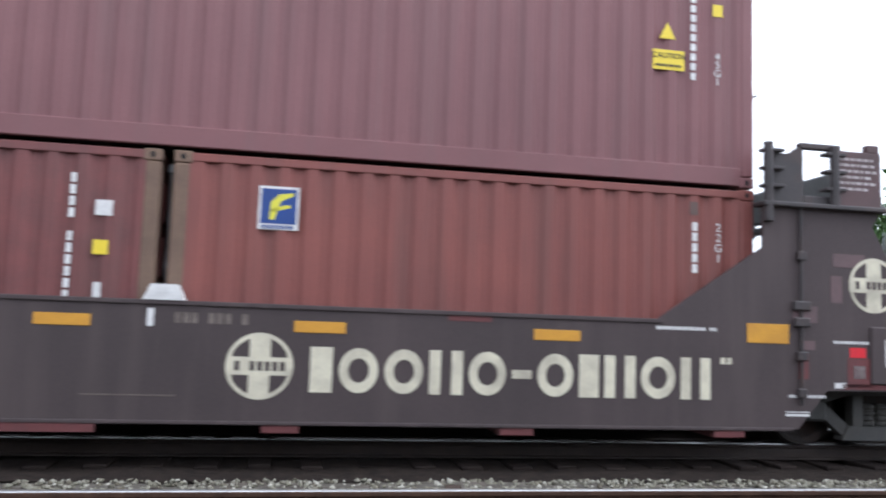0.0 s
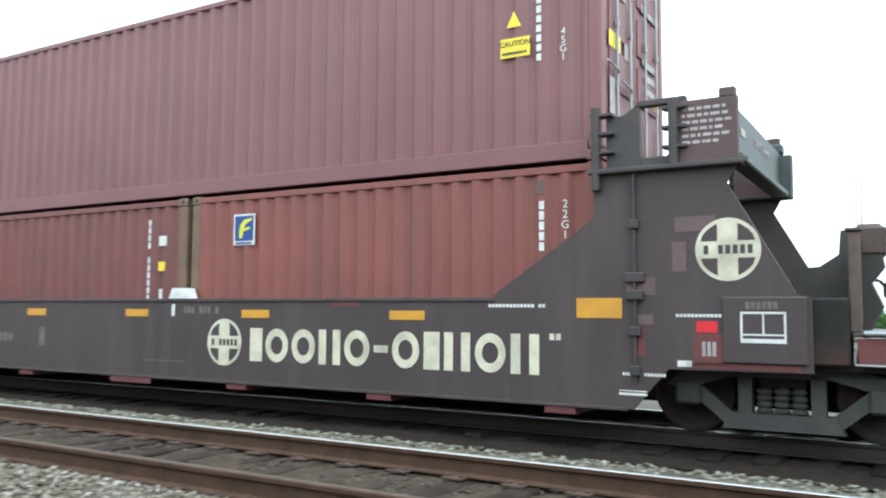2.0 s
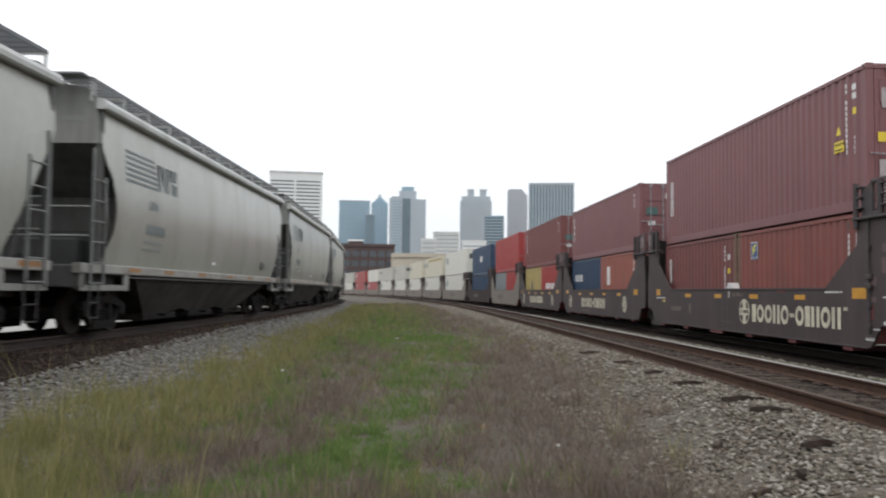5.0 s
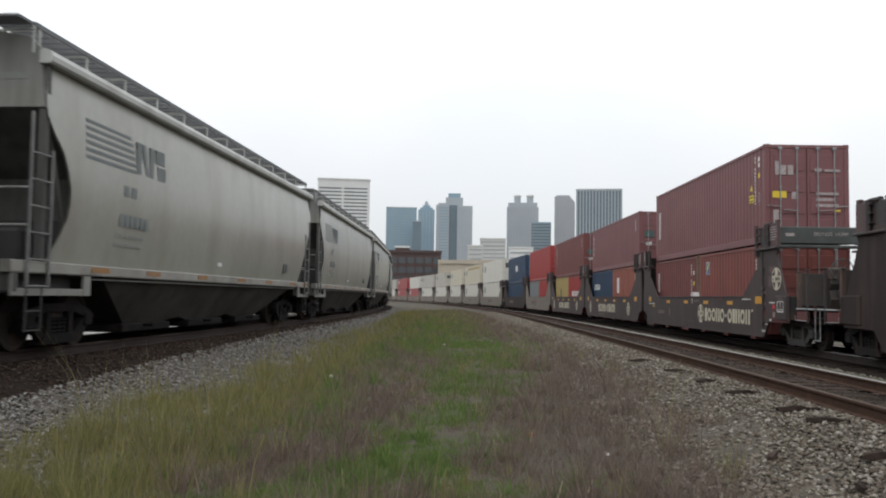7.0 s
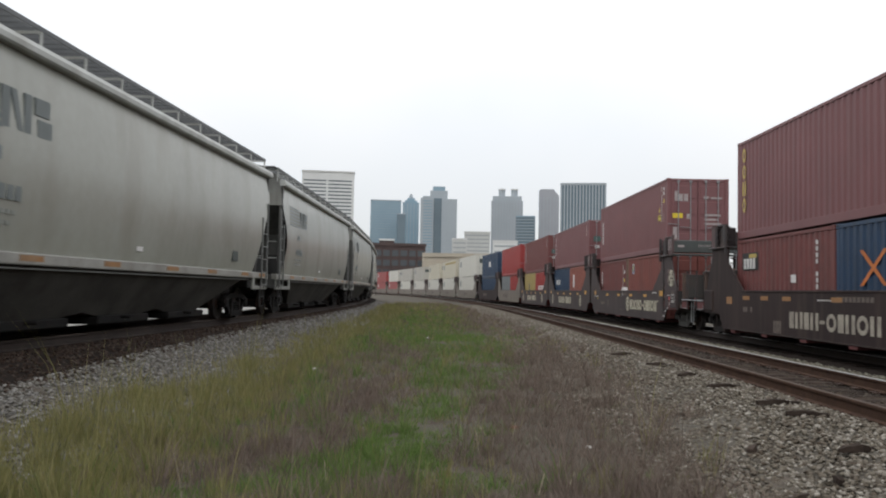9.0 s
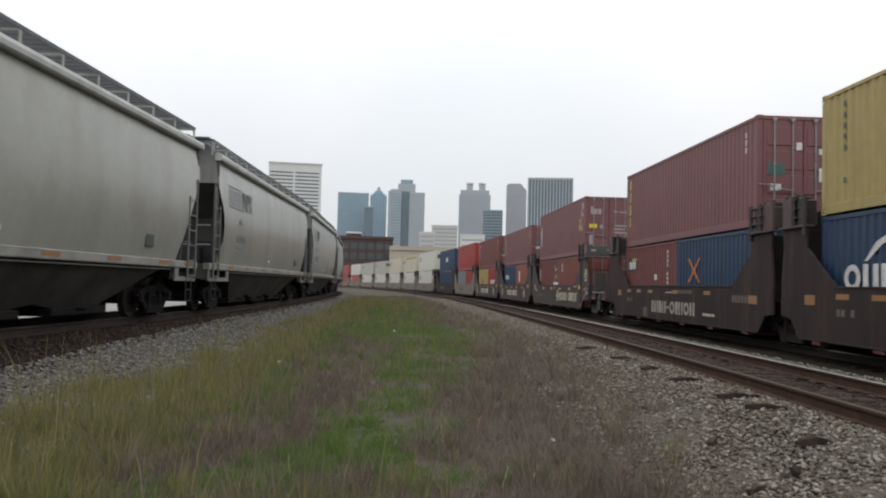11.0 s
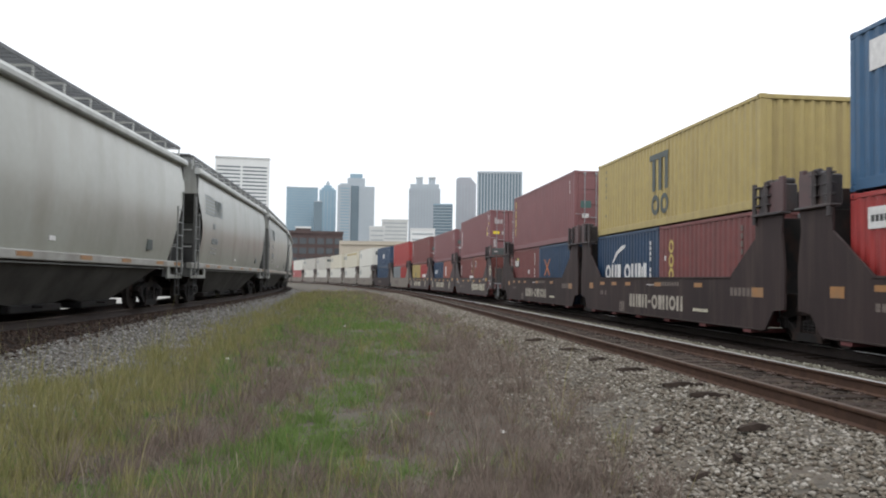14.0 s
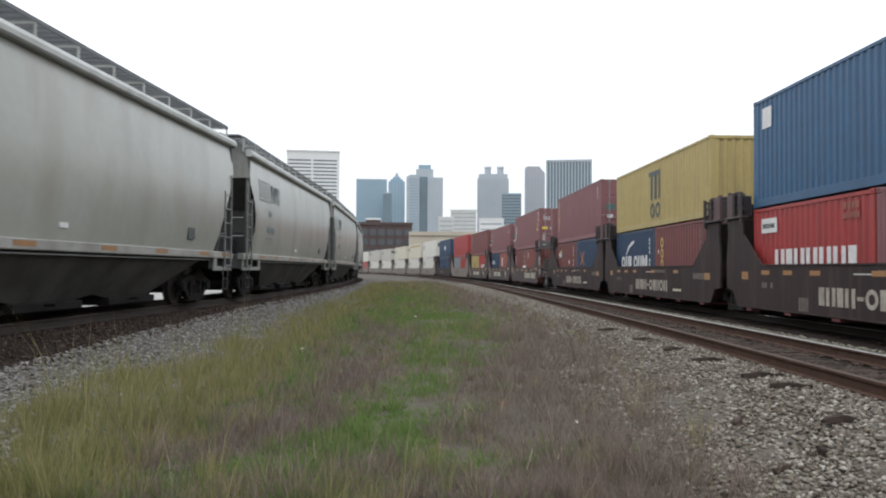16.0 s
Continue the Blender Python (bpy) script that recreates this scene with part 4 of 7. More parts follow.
def container(length, height, material, doors, label, group="containers on the stack train", smooth_sides=False):
    """An ISO box; x along, near side +y, z from its floor. doors: at the rear end (-x)."""
    t = thing("shipping_container", label, "container", group)
    key, hl, w = (length, height, material.name), length / 2, BOX_W
    flip = pose(0, 0, 0, 0, 0, 180)
    side = cached((*key, "side"), lambda: corrugated(length - 0.30, 0.21, height - 0.09, 0.278 if not smooth_sides else 0.6, 0.036 if not smooth_sides else 0.008).mesh("side_panel", material))
    for m in (pose(0, w - 0.012, 0), flip @ pose(0, w - 0.012, 0)):
        part("side_panel", side, None, t, m=m)
    rail = cached((*key, "trail"), lambda: Form().cbox(-hl + 0.16, hl - 0.16, -0.06, 0, height - 0.10, height - 0.015, 0.008).mesh("top_rail", material))
    brail = cached((*key, "brail"), lambda: Form().cbox(-hl + 0.16, hl - 0.16, -0.07, 0, 0.02, 0.225, 0.008).mesh("bottom_rail", material))
    for m in (pose(0, w - 0.004, 0), flip @ pose(0, w - 0.004, 0)):
        part("top_rail", rail, None, t, m=m)
        part("bottom_rail", brail, None, t, m=m)
    post = cached((*key, "post"), lambda: Form().cbox(-0.08, 0.08, -0.08, 0.08, 0.118, height - 0.118, 0.02).mesh("corner_post", material))

    def casting():
        fm = Form().cbox(-0.089, 0.089, -0.081, 0.081, -0.059, 0.059, 0.01)
        return fm.mesh("corner_casting", material)

    cast = cached((*key, "cast"), casting)
    hole = cached("casting_hole", lambda: Form().disc(0, 0, 0, 0, 0.032, 0.003, 12, 0.7).mesh("casting_hole", M_HOLE))
    for sx in (-1, 1):
        for sy in (-1, 1):
            part("corner_post", post, None, t, m=pose(sx * (hl - 0.08), sy * (w - 0.08), 0))
            for z in (0.059, height - 0.059):
                c = part("corner_casting", cast, None, t, m=pose(sx * (hl - 0.089), sy * (w - 0.081), z))
                if sy > 0:
                    part("casting_hole", hole, None, c, m=pose(0, 0.0805, 0))
    roof = cached((*key, "roof"), lambda: Form().box(-hl + 0.1, hl - 0.1, -w + 0.05, w - 0.05, height - 0.06, height - 0.02).mesh("roof", material))
    part("roof", roof, None, t)
    floor = cached((*key, "floor"), lambda: Form().box(-hl + 0.1, hl - 0.1, -w + 0.06, w - 0.06, 0.05, 0.15).mesh("floor", M_UNDER))
    part("floor", floor, None, t)
    front = cached((*key, "front"), lambda: corrugated(2 * w - 0.32, 0.15, height - 0.10, 0.25, 0.045).mesh("end_wall", material))
    part("end_wall", front, None, t, m=pose(hl - 0.02, 0, 0, 0, 0, -90))
    sill = cached((*key, "sill"), lambda: Form().cbox(-0.07, 0, -w + 0.16, w - 0.16, 0.02, 0.16, 0.008).mesh("end_sill", material))
    head = cached((*key, "head"), lambda: Form().cbox(-0.07, 0, -w + 0.16, w - 0.16, height - 0.12, height - 0.015, 0.008).mesh("end_header", material))
    for x in (hl, -hl + 0.07):
        part("end_sill", sill, None, t, m=pose(x, 0, 0))
        part("end_header", head, None, t, m=pose(x, 0, 0))
    if doors:
        def leaf():
            return Form().cbox(0, 0.05, 0.012, w - 0.165, 0.165, height - 0.125, 0.006).mesh("door", material)

        n = 4
        hgt = (height - 0.40) / n
        raised = cached((*key, "panel"), lambda: Form().cbox(-0.022, 0.004, 0.09, w - 0.26, 0, hgt - 0.14, 0.012).mesh("door_panel", material))

        leaf_me = cached((*key, "leaf"), leaf)
        rods = cached((height, "rod"), lambda: Form().rod((0, 0, 0.14), (0, 0, height - 0.1), 0.017, 8).cbox(-0.03, 0.03, -0.05, 0.05, 0.10, 0.19, 0.006).cbox(-0.03, 0.03, -0.05, 0.05, height - 0.17, height - 0.08, 0.006).cbox(-0.02, 0.02, -0.03, 0.03, height * 0.55, height * 0.55 + 0.08, 0.005).mesh("lock_rod", M_GALV))
        handle = cached("lock_handle", lambda: Form().rod((0, 0, 0), (0, 0.42, 0.03), 0.014, 6).mesh("lock_handle", M_GALV))
        for sy in (1, -1):
            d = part("door", leaf_me, None, t, m=pose(-hl + 0.012, 0, 0) @ Matrix.Diagonal((1, sy, 1, 1)))
            for i in range(n):
                part("door_panel", raised, None, d, m=pose(0, 0, 0.24 + i * hgt))
            for y in (0.30, 0.78):
                part("lock_rod", rods, None, d, m=pose(-0.05, y, 0))
                part("lock_handle", handle, None, d, m=pose(-0.075, y - 0.02, 0.95 + 0.12 * (y > 0.5)))
    else:
        part("end_wall", front, None, t, m=pose(-hl + 0.02, 0, 0, 0, 0, 90))
    return t


SIDE_Y = BOX_W - 0.010       # just proud of the ridges of a side panel


def patch(t, name, x0, x1, z0, z1, material, label="", y=SIDE_Y, depth=0.004):
    """A thin flat label on the near side."""
    return part(name, Form().box(min(x0, x1), max(x0, x1), y, y + depth, z0, z1), material, t, label)


def end_patch(t, name, x, y0, y1, z0, z1, material, label=""):
    return part(name, Form().box(x - 0.004, x, min(y0, y1), max(y0, y1), z0, z1), material, t, label)


def bars(t, name, x0, x1, z0, z1, n, material, down=False, seed=1, y=SIDE_Y, fill=0.72, label=""):
    """A run of small bars for writing that cannot be read; down: one under the other."""
    rng = random.Random(seed)
    fm = Form()
    for i in range(n):
        a, b = i / n, (i + fill) / n
        if rng.random() < 0.08:
            continue
        if down:
            fm.box(x0, x1, y, y + 0.004, z1 + (z0 - z1) * b, z1 + (z0 - z1) * a)
        else:
            fm.box(min(x0 + (x1 - x0) * a, x0 + (x1 - x0) * b), max(x0 + (x1 - x0) * a, x0 + (x1 - x0) * b), y, y + 0.004, z0, z1)
    ob = part(name, fm, material, t, label)
    return tagged(ob, kind="stuff") if n > 3 else ob


def shapes(t, name, x0, x1, z0, z1, pattern, material, y, label="", slant=0.0):
    """A company mark as a row of plain shapes: o a ring, i a block, h a pair of uprights, - a dash, space a gap; from x0 to x1."""
    width = {"o": 1.0, "i": 0.62, "h": 0.9, "-": 0.6, " ": 0.4, "w": 1.2}
    total = sum(width[c] for c in pattern)
    pos, hgt, first = 0.0, z1 - z0, None
    for c in pattern:
        fm = Form()
        a = x0 + (x1 - x0) * (pos + 0.07) / total
        b = x0 + (x1 - x0) * (pos + width[c] - 0.07) / total
        pos += width[c]
        lo, hi = min(a, b), max(a, b)
        wd = hi - lo
        if c == "o":
            fm.disc((lo + hi) / 2, y, (z0 + z1) / 2, hgt * 0.27, hgt / 2, 0.004, 24, wd / hgt)
        elif c == "i":
            fm.box(lo, hi, y, y + 0.004, z0, z1)
        elif c in "hw":
            fm.box(lo, lo + wd * 0.34, y, y + 0.004, z0, z1).box(hi - wd * 0.34, hi, y, y + 0.004, z0, z1)
            if c == "w":
                fm.box((lo + hi) / 2 - wd * 0.08, (lo + hi) / 2 + wd * 0.08, y, y + 0.004, z0 + hgt * 0.2, z1 - hgt * 0.2)
        elif c == "-":
            fm.box(lo, hi, y, y + 0.004, z0 + hgt * 0.40, z0 + hgt * 0.60)
        if fm.v:
            first = part(name, fm, material, t, label)
    return first


def lettering(t, name, text, m, size, material, vertical=False):
    """Readable writing from the built-in font, laid on a surface (it reads along +x of m, up +y)."""
    cu = bpy.data.curves.new(name, 'FONT')
    cu.body = "\n".join(text) if vertical else text
    cu.size, cu.extrude, cu.align_x = size, 0.002, 'CENTER'
    cu.space_line = 0.78
    tmp = bpy.data.objects.new(name, cu)
    scene.collection.objects.link(tmp)
    me = bpy.data.meshes.new_from_object(tmp.evaluated_get(bpy.context.evaluated_depsgraph_get()))
    bpy.data.objects.remove(tmp)
    me.materials.clear()
    me.materials.append(material)
    return part(name, me, None, t, m=m)


NEAR_WALL = pose(0, 0, 0, 90, 0, 180)      # letters on the near (+y) side read towards -x


def on_side(x, z, y=SIDE_Y):
    return pose(x, y + 0.003, z) @ NEAR_WALL


# ---- bogies ----
def wheelset_mesh(r):
    def make():
        fm = Form()
        for s in (-1, 1):
            prof = [(0.10, 0.70), (0.16, 0.68), (r - 0.10, 0.735), (r - 0.06, 0.70), (r + 0.025, 0.70), (r + 0.022, 0.725), (r, 0.735), (r - 0.006, 0.83), (r - 0.05, 0.83), (r - 0.09, 0.80), (0.16, 0.80), (0.13, 0.84), (0.08, 0.84), (0.08, 0.70)]
            fm.lathe_y([(a, s * b) for a, b in prof], 32)
        fm.rod((0, -1.1, 0), (0, 1.1, 0), 0.075, 12)
        for s in (-1, 1):
            for a in range(4):
                fm.rod((0.22 * math.cos(a * 1.57), s * 0.79, 0.22 * math.sin(a * 1.57)), (0.22 * math.cos(a * 1.57), s * 0.815, 0.22 * math.sin(a * 1.57)), 0.035, 8)
        return fm.mesh("wheelset", M_WHEEL, True)
    return cached(("wheelset", r), make)


def bogie(car, x, r, speed, turning=True, steel=None):
    """A three-piece freight bogie under a car."""
    steel = steel or M_BOGIE
    b = part("bogie", cached(("bolster", steel.name), lambda: Form().cbox(-0.22, 0.22, -1.0, 1.0, 0.48, 0.72, 0.03).cbox(-0.16, 0.16, -0.35, 0.35, 0.7, 0.80, 0.02).mesh("bogie", M_UNDER)), None, car, "grimy cast-steel bogie", pose(x, 0, STACK_Z if speed is right_s else 0))

    def frame_mesh():
        fm = Form()
        y0, y1 = 0.93, 1.07
        fm.prism([(-1.12, 0.50), (-0.98, 0.62), (-0.5, 0.74), (0.5, 0.74), (0.98, 0.62), (1.12, 0.50), (0.95, 0.46), (0.45, 0.60), (-0.45, 0.60), (-0.95, 0.46)], y0, y1)
        fm.prism([(-1.02, 0.54), (-0.86, 0.58), (-0.42, 0.22), (-0.5, 0.11)], y0 + 0.01, y1 - 0.01)
        fm.prism([(1.02, 0.54), (0.86, 0.58), (0.42, 0.22), (0.5, 0.11)], y0 + 0.01, y1 - 0.01)
        fm.prism([(-0.56, 0.09), (0.56, 0.09), (0.48, 0.25), (-0.48, 0.25)], y0 - 0.01, y1 + 0.02)
        fm.box(-0.40, -0.27, y0, y1, 0.2, 0.64).box(0.27, 0.40, y0, y1, 0.2, 0.64)
        fm.cbox(-1.02, -0.76, y0 - 0.02, y1 + 0.04, r - 0.12, r + 0.13, 0.03)
        fm.cbox(0.76, 1.02, y0 - 0.02, y1 + 0.04, r - 0.12, r + 0.13, 0.03)
        return fm.mesh("side_frame", steel)

    fr = cached(("side_frame", r, steel.name), frame_mesh)
    part("side_frame", fr, None, b)
    part("side_frame", fr, None, b, m=pose(0, 0, 0, 0, 0, 180))
    def spring_mesh():
        prof = [(0.01, 0.0), (0.05, 0.0)]
        for k in range(4):
            prof += [(0.078, 0.018 + k * 0.064), (0.078, 0.036 + k * 0.064), (0.056, 0.058 + k * 0.064)]
        return Form().lathe_y(prof + [(0.01, 0.262)], 10).mesh("spring", M_SPRING if steel is M_BOGIE else steel, True)

    spring = cached(("spring", steel.name), spring_mesh)
    for sy in (-1, 1):
        for dx in (-0.16, 0.0, 0.16):
            part("spring", spring, None, b, m=pose(dx, sy * 1.0, 0.245, 90))
    for dx in (-0.89, 0.89):
        w = part("wheelset", wheelset_mesh(r), None, b, m=pose(dx, 0, r))
        if turning:
            WHEELS.append((w, dx, r, speed))
    return b


# ---- well cars ----
WELL_Y = 1.434


def side_outline(half, front, rear):
    """The side plate of one well in x and z. front, rear: True for a coupler end with its platform."""
    def end(wide):
        if wide:
            return [(-1.05, 1.28), (-0.94, 1.36), (0.2, 2.13), (0.2, 2.6), (1.66, 2.6), (1.56, 2.42), (2.17, 1.32), (2.3, 1.3), (2.3, 0.59), (0.97, 0.58), (0.61, 0.16)]
        return [(-1.05, 1.28), (-0.94, 1.36), (0.2, 2.13), (0.2, 2.6), (1.36, 2.6), (1.30, 2.2), (1.42, 1.5), (1.42, 0.62), (0.97, 0.58), (0.61, 0.16)]
    a = [(half + d, z) for d, z in end(front)]
    b = [(-half - d, z) for d, z in end(rear)]
    return a + b[::-1]


def castle(car, x, sgn, wide, near, notice=True):
    """The container guide on top of a side plate at one end. sgn: +1 at the front."""
    s = 1 if near else -1
    reach = 1.68 if wide else 1.38

    def X(d):
        return x + sgn * d

    def bx(fm, d0, d1, y0, y1, z0, z1, c=0.012):
        return fm.cbox(min(X(d0), X(d1)), max(X(d0), X(d1)), min(s * y0, s * y1), max(s * y0, s * y1), z0, z1, c)

    fm = Form()
    bx(fm, 0.16, reach + 0.04, 1.28, 1.52, 2.585, 2.64)
    body = part("container_guide", fm, M_CASTLE, car, "dark steel container guide")
    for d in (0.24, reach - 0.62):
        low = 2.42 if d < 0.3 else 2.62
        post = cached(("guide_post", low), lambda: Form().rod((0, 0, low), (0, 0, 3.30), 0.055, 8).mesh("guide_post", M_CASTLE, True))
        part("guide_post", post, None, body, m=pose(X(d), s * 1.47, 0))
    rib = cached("guide_rib", lambda: Form().cbox(-0.125, 0.125, -0.07, 0.07, 0, 0.035, 0.006).mesh("guide_rib", M_CASTLE))
    for d in (0.305, reach - 0.61):
        for z in (2.80, 3.0, 3.2):
            part("guide_rib", rib, None, body, m=pose(X(d), s * 1.43, z))
    fm = Form()
    fm.prism([(X(0.34), 2.64), (X(0.70), 2.64), (X(0.70), 3.32), (X(0.52), 3.20), (X(0.34), 3.20)], s * 1.36, s * 1.42)
    bx(fm, 0.66, reach - 0.5, 1.34, 1.43, 3.27, 3.34)
    bx(fm, 0.70, reach - 0.6, 1.2, 1.42, 2.64, 2.74)
    part("guide_plate", fm, M_CASTLE, body)
    fm = Form()
    bx(fm, reach - 0.60, reach, 1.36, 1.44, 2.64, 3.28)
    bx(fm, reach - 0.18, reach - 0.02, 1.34, 1.44, 3.27, 3.37)
    part("guide_panel", fm, M_CASTLEPANEL, body, "dull maroon guide panel")
    if not notice:
        fm = bx(bx(Form(), 0.40, reach - 0.02, 1.10, 1.40, 2.64, 3.22, 0.03), reach - 0.52, reach - 0.06, 1.12, 1.38, 3.22, 3.34, 0.03)
        part("guide_box", fm, M_CASTLE, body, "dark boxed guide")
    if near and notice:
        fm = Form()
        rng = random.Random(3)
        for r in range(6):
            a = reach - 0.54
            while a < reach - 0.10 - (0.12 if r in (3, 5) else 0):
                wd = rng.uniform(0.03, 0.09)
                q = min(a + wd, reach - 0.06)
                fm.box(min(X(a), X(q)), max(X(a), X(q)), 1.441, 1.444, 3.20 - r * 0.068 - 0.030, 3.20 - r * 0.068)
                a += wd + 0.02
        tagged(part("notice", fm, M_DOORMARK, body, "white stencilled loading notice"), kind="stuff")
    return body


def well_car(half, paint, front, rear, label, s_mid, style, bogies):
    """One well of a stack car: x along, z from the rail head. bogies: list of x places."""
    t = thing("well_car", label, "freight car", "well cars of the stack train")
    outline = cached(("outline", half, front, rear, paint.name), lambda: Form().prism(side_outline(half, front, rear), WELL_Y - 0.05, WELL_Y).mesh("side_plate", paint))
    part("side_plate", outline, None, t)
    part("side_plate", outline, None, t, m=pose(0, -2 * WELL_Y + 0.05, 0))
    chord = cached(("chord", half, paint.name), lambda: Form().cbox(-half + 0.98, half - 0.98, -0.09, 0.018, 1.255, 1.30, 0.006).mesh("top_chord", paint))
    flange = cached(("flange", half, paint.name), lambda: Form().cbox(-half - 0.55, half + 0.55, -0.12, 0.012, 0.14, 0.175, 0.005).mesh("bottom_flange", paint))
    for s in (1, -1):
        m = pose(0, s * WELL_Y, 0) @ Matrix.Diagonal((1, s, 1, 1))
        part("top_chord", chord, None, t, m=m)
        part("bottom_flange", flange, None, t, m=m)
    beam = cached("floor_beam", lambda: Form().cbox(-0.18, 0.18, -WELL_Y + 0.02, WELL_Y - 0.005, 0.06, 0.155, 0.01).mesh("floor_beam", M_REDPRIMER))
    k = 6 if half < 7 else 8
    for i in range(k):
        part("floor_beam", beam, None, t, m=pose(-half + 0.2 + (2 * half - 0.4) * i / (k - 1), 0, 0))
    for sgn, wide in ((1, front), (-1, rear)):
        for near in (True, False):
            castle(t, sgn * half, sgn, wide, near, paint is M_DECKBROWN)
        e = sgn * (half + (1.56 if wide else 1.26))
        if wide:
            bm = Form().cbox(min(e, e + sgn * 0.10), max(e, e + sgn * 0.10), -1.42, 1.42, 2.72, 3.18, 0.02)
            bm.cbox(min(e, e + sgn * 0.2), max(e, e + sgn * 0.2), -1.42, 1.42, 2.60, 2.68, 0.015)
            part("end_beam", bm, M_BEAM, t, "grey-green cross beam")
            x0, x1 = sgn * (half + 1.55), sgn * (half + 1.98)
            part("bulkhead", Form().prism([(x0, 1.62), (x0 + sgn * 0.06, 1.66), (x1 + sgn * 0.06, 1.30), (x1 + sgn * 0.06, 0.7), (x1, 0.7), (x1, 1.28)], -1.38, 0.55), M_UNDER, t, "dark sloping end sheet")
            for yy in (-1.30, 1.26):
                part("end_post", Form().cbox(min(sgn * (half + 0.62), sgn * (half + 0.72)), max(sgn * (half + 0.62), sgn * (half + 0.72)), yy, yy + 0.08, 0.7, 2.6, 0.01), M_UNDER, t)
            part("centre_sill", Form().cbox(min(sgn * (half + 0.3), sgn * (half + 3.4)), max(sgn * (half + 0.3), sgn * (half + 3.4)), -0.30, 0.30, 0.14, 0.60, 0.02), M_BLACKSTEEL, t)
            a, b = sgn * (half + 0.9), sgn * (half + 3.55)
            part("platform", Form().cbox(min(a, b), max(a, b), -1.25, 1.25, 0.60, 0.74, 0.015), M_TWINBROWN, t, "brown end platform")
            def span(fm, d0, d1, y0, y1, z0, z1, c=0.01):
                return fm.cbox(min(sgn * (half + d0), sgn * (half + d1)), max(sgn * (half + d0), sgn * (half + d1)), y0, y1, z0, z1, c)

            def at_x(d):
                return sgn * (half + d)

            part("walkway", span(Form(), 2.62, 3.75, -1.35, 1.36, 0.93, 0.97), M_CASTLE, t, "dark steel walkway")
            part("walkway_edge", Form().rod((at_x(2.72), 1.385, 0.965), (at_x(3.78), 1.385, 0.965), 0.024, 8), M_GALV, t, "bright worn walkway edge")
            part("walkway_skirt", span(Form(), 2.66, 3.36, 1.32, 1.37, 0.66, 0.92), M_REDPRIMER, t, "dull maroon skirt plate")
            part("skirt_line", Form().rod((at_x(2.64), 1.39, 0.80), (at_x(2.64), 1.39, 0.68), 0.011, 6).rod((at_x(2.64), 1.39, 0.68), (at_x(3.37), 1.39, 0.67), 0.011, 6).rod((at_x(3.37), 1.39, 0.67), (at_x(3.37), 1.39, 0.78), 0.011, 6), M_GALV, t, "pale bent hand hold below the walkway")
            part("side_box", span(Form(), 1.50, 2.26, 1.40, 1.470, 0.66, 1.30, 0.015), paint, t, "raised box panel on the side plate")
            part("end_box", span(Form(), 2.22, 2.60, 0.9, 1.38, 0.66, 1.29, 0.02), M_UNDER, t, "dark box behind the side plate")
            post = part("rust_post", span(Form(), 2.60, 2.70, 1.24, 1.34, 0.97, 1.90, 0.012), M_RUSTPOST, t, "rust-brown upright post")
            part("post_cap", span(Form(), 2.58, 2.72, 1.22, 1.36, 1.90, 1.93, 0.006), M_CASTLE, post)
            part("gusset_sheet", span(Form(), 2.63, 2.67, 0.58, 1.24, 1.05, 1.88, 0.006), M_GUSSET, t, "grey-brown sheet beside the post")
            housing = Form().prism([(at_x(2.0), 0.97), (at_x(2.0), 1.60), (at_x(2.28), 1.62), (at_x(2.46), 1.74), (at_x(2.48), 1.98), (at_x(2.80), 2.0), (at_x(2.86), 1.62), (at_x(2.74), 1.46), (at_x(2.84), 1.22), (at_x(2.72), 0.98)], 0.16, 0.56)
            hb = part("brake_stand", housing, M_GUSSET, t, "grimy brake housing with a hand wheel")
            part("brake_gear", span(Form(), 2.60, 2.88, 0.14, 0.58, 1.70, 2.04, 0.05), M_RUSTPOST, hb, "rust-stained gear case")
            xh = at_x(3.0)
            wheel = Form().torus((xh, 0.34, 1.97), (1, 0, 0), 0.275, 0.016, 28, 6)
            for q in range(8):
                e = 2 * math.pi * q / 8
                wheel.rod((xh, 0.34, 1.97), (xh, 0.34 + 0.27 * math.cos(e), 1.97 + 0.27 * math.sin(e)), 0.010, 6)
            wheel.rod((xh - sgn * 0.14, 0.34, 1.97), (xh + sgn * 0.02, 0.34, 1.97), 0.05, 10)
            part("hand_wheel", wheel, M_BEAM, hb, "spoked hand brake wheel", smooth=True)
            part("brake_chain", Form().rod((at_x(2.90), 0.36, 1.1), (at_x(2.90), 0.36, 1.72), 0.016, 6).cbox(min(at_x(2.84), at_x(2.98)), max(at_x(2.84), at_x(2.98)), 0.30, 0.42, 1.30, 1.46, 0.02), M_CASTLE, hb)
            part("antenna_rod", Form().rod((at_x(2.62), 0.3, 2.0), (at_x(2.62), 0.3, 2.55), 0.007, 5).rod((at_x(2.66), 0.3, 2.0), (at_x(2.66), 0.3, 2.55), 0.007, 5), M_GALV, hb, "thin upright loop rod")
            hoop = [(2.52, 1.30), (2.56, 1.46), (2.66, 1.52), (2.78, 1.50), (2.86, 1.40), (2.88, 1.0)]
            grab = Form()
            for (p, q), (u, w) in zip(hoop[:-1], hoop[1:]):
                grab.rod((at_x(p), -0.3, q), (at_x(u), -0.3, w), 0.018, 8)
            part("grab_rail", grab, M_CASTLE, t, "dark bent grab rail")
            part("stanchion", span(span(Form(), 3.33, 3.38, 1.36, 1.41, 0.62, 1.95, 0.006), 3.31, 3.40, 1.34, 1.43, 1.93, 1.97, 0.006), M_CASTLE, t, "slim upright stanchion")
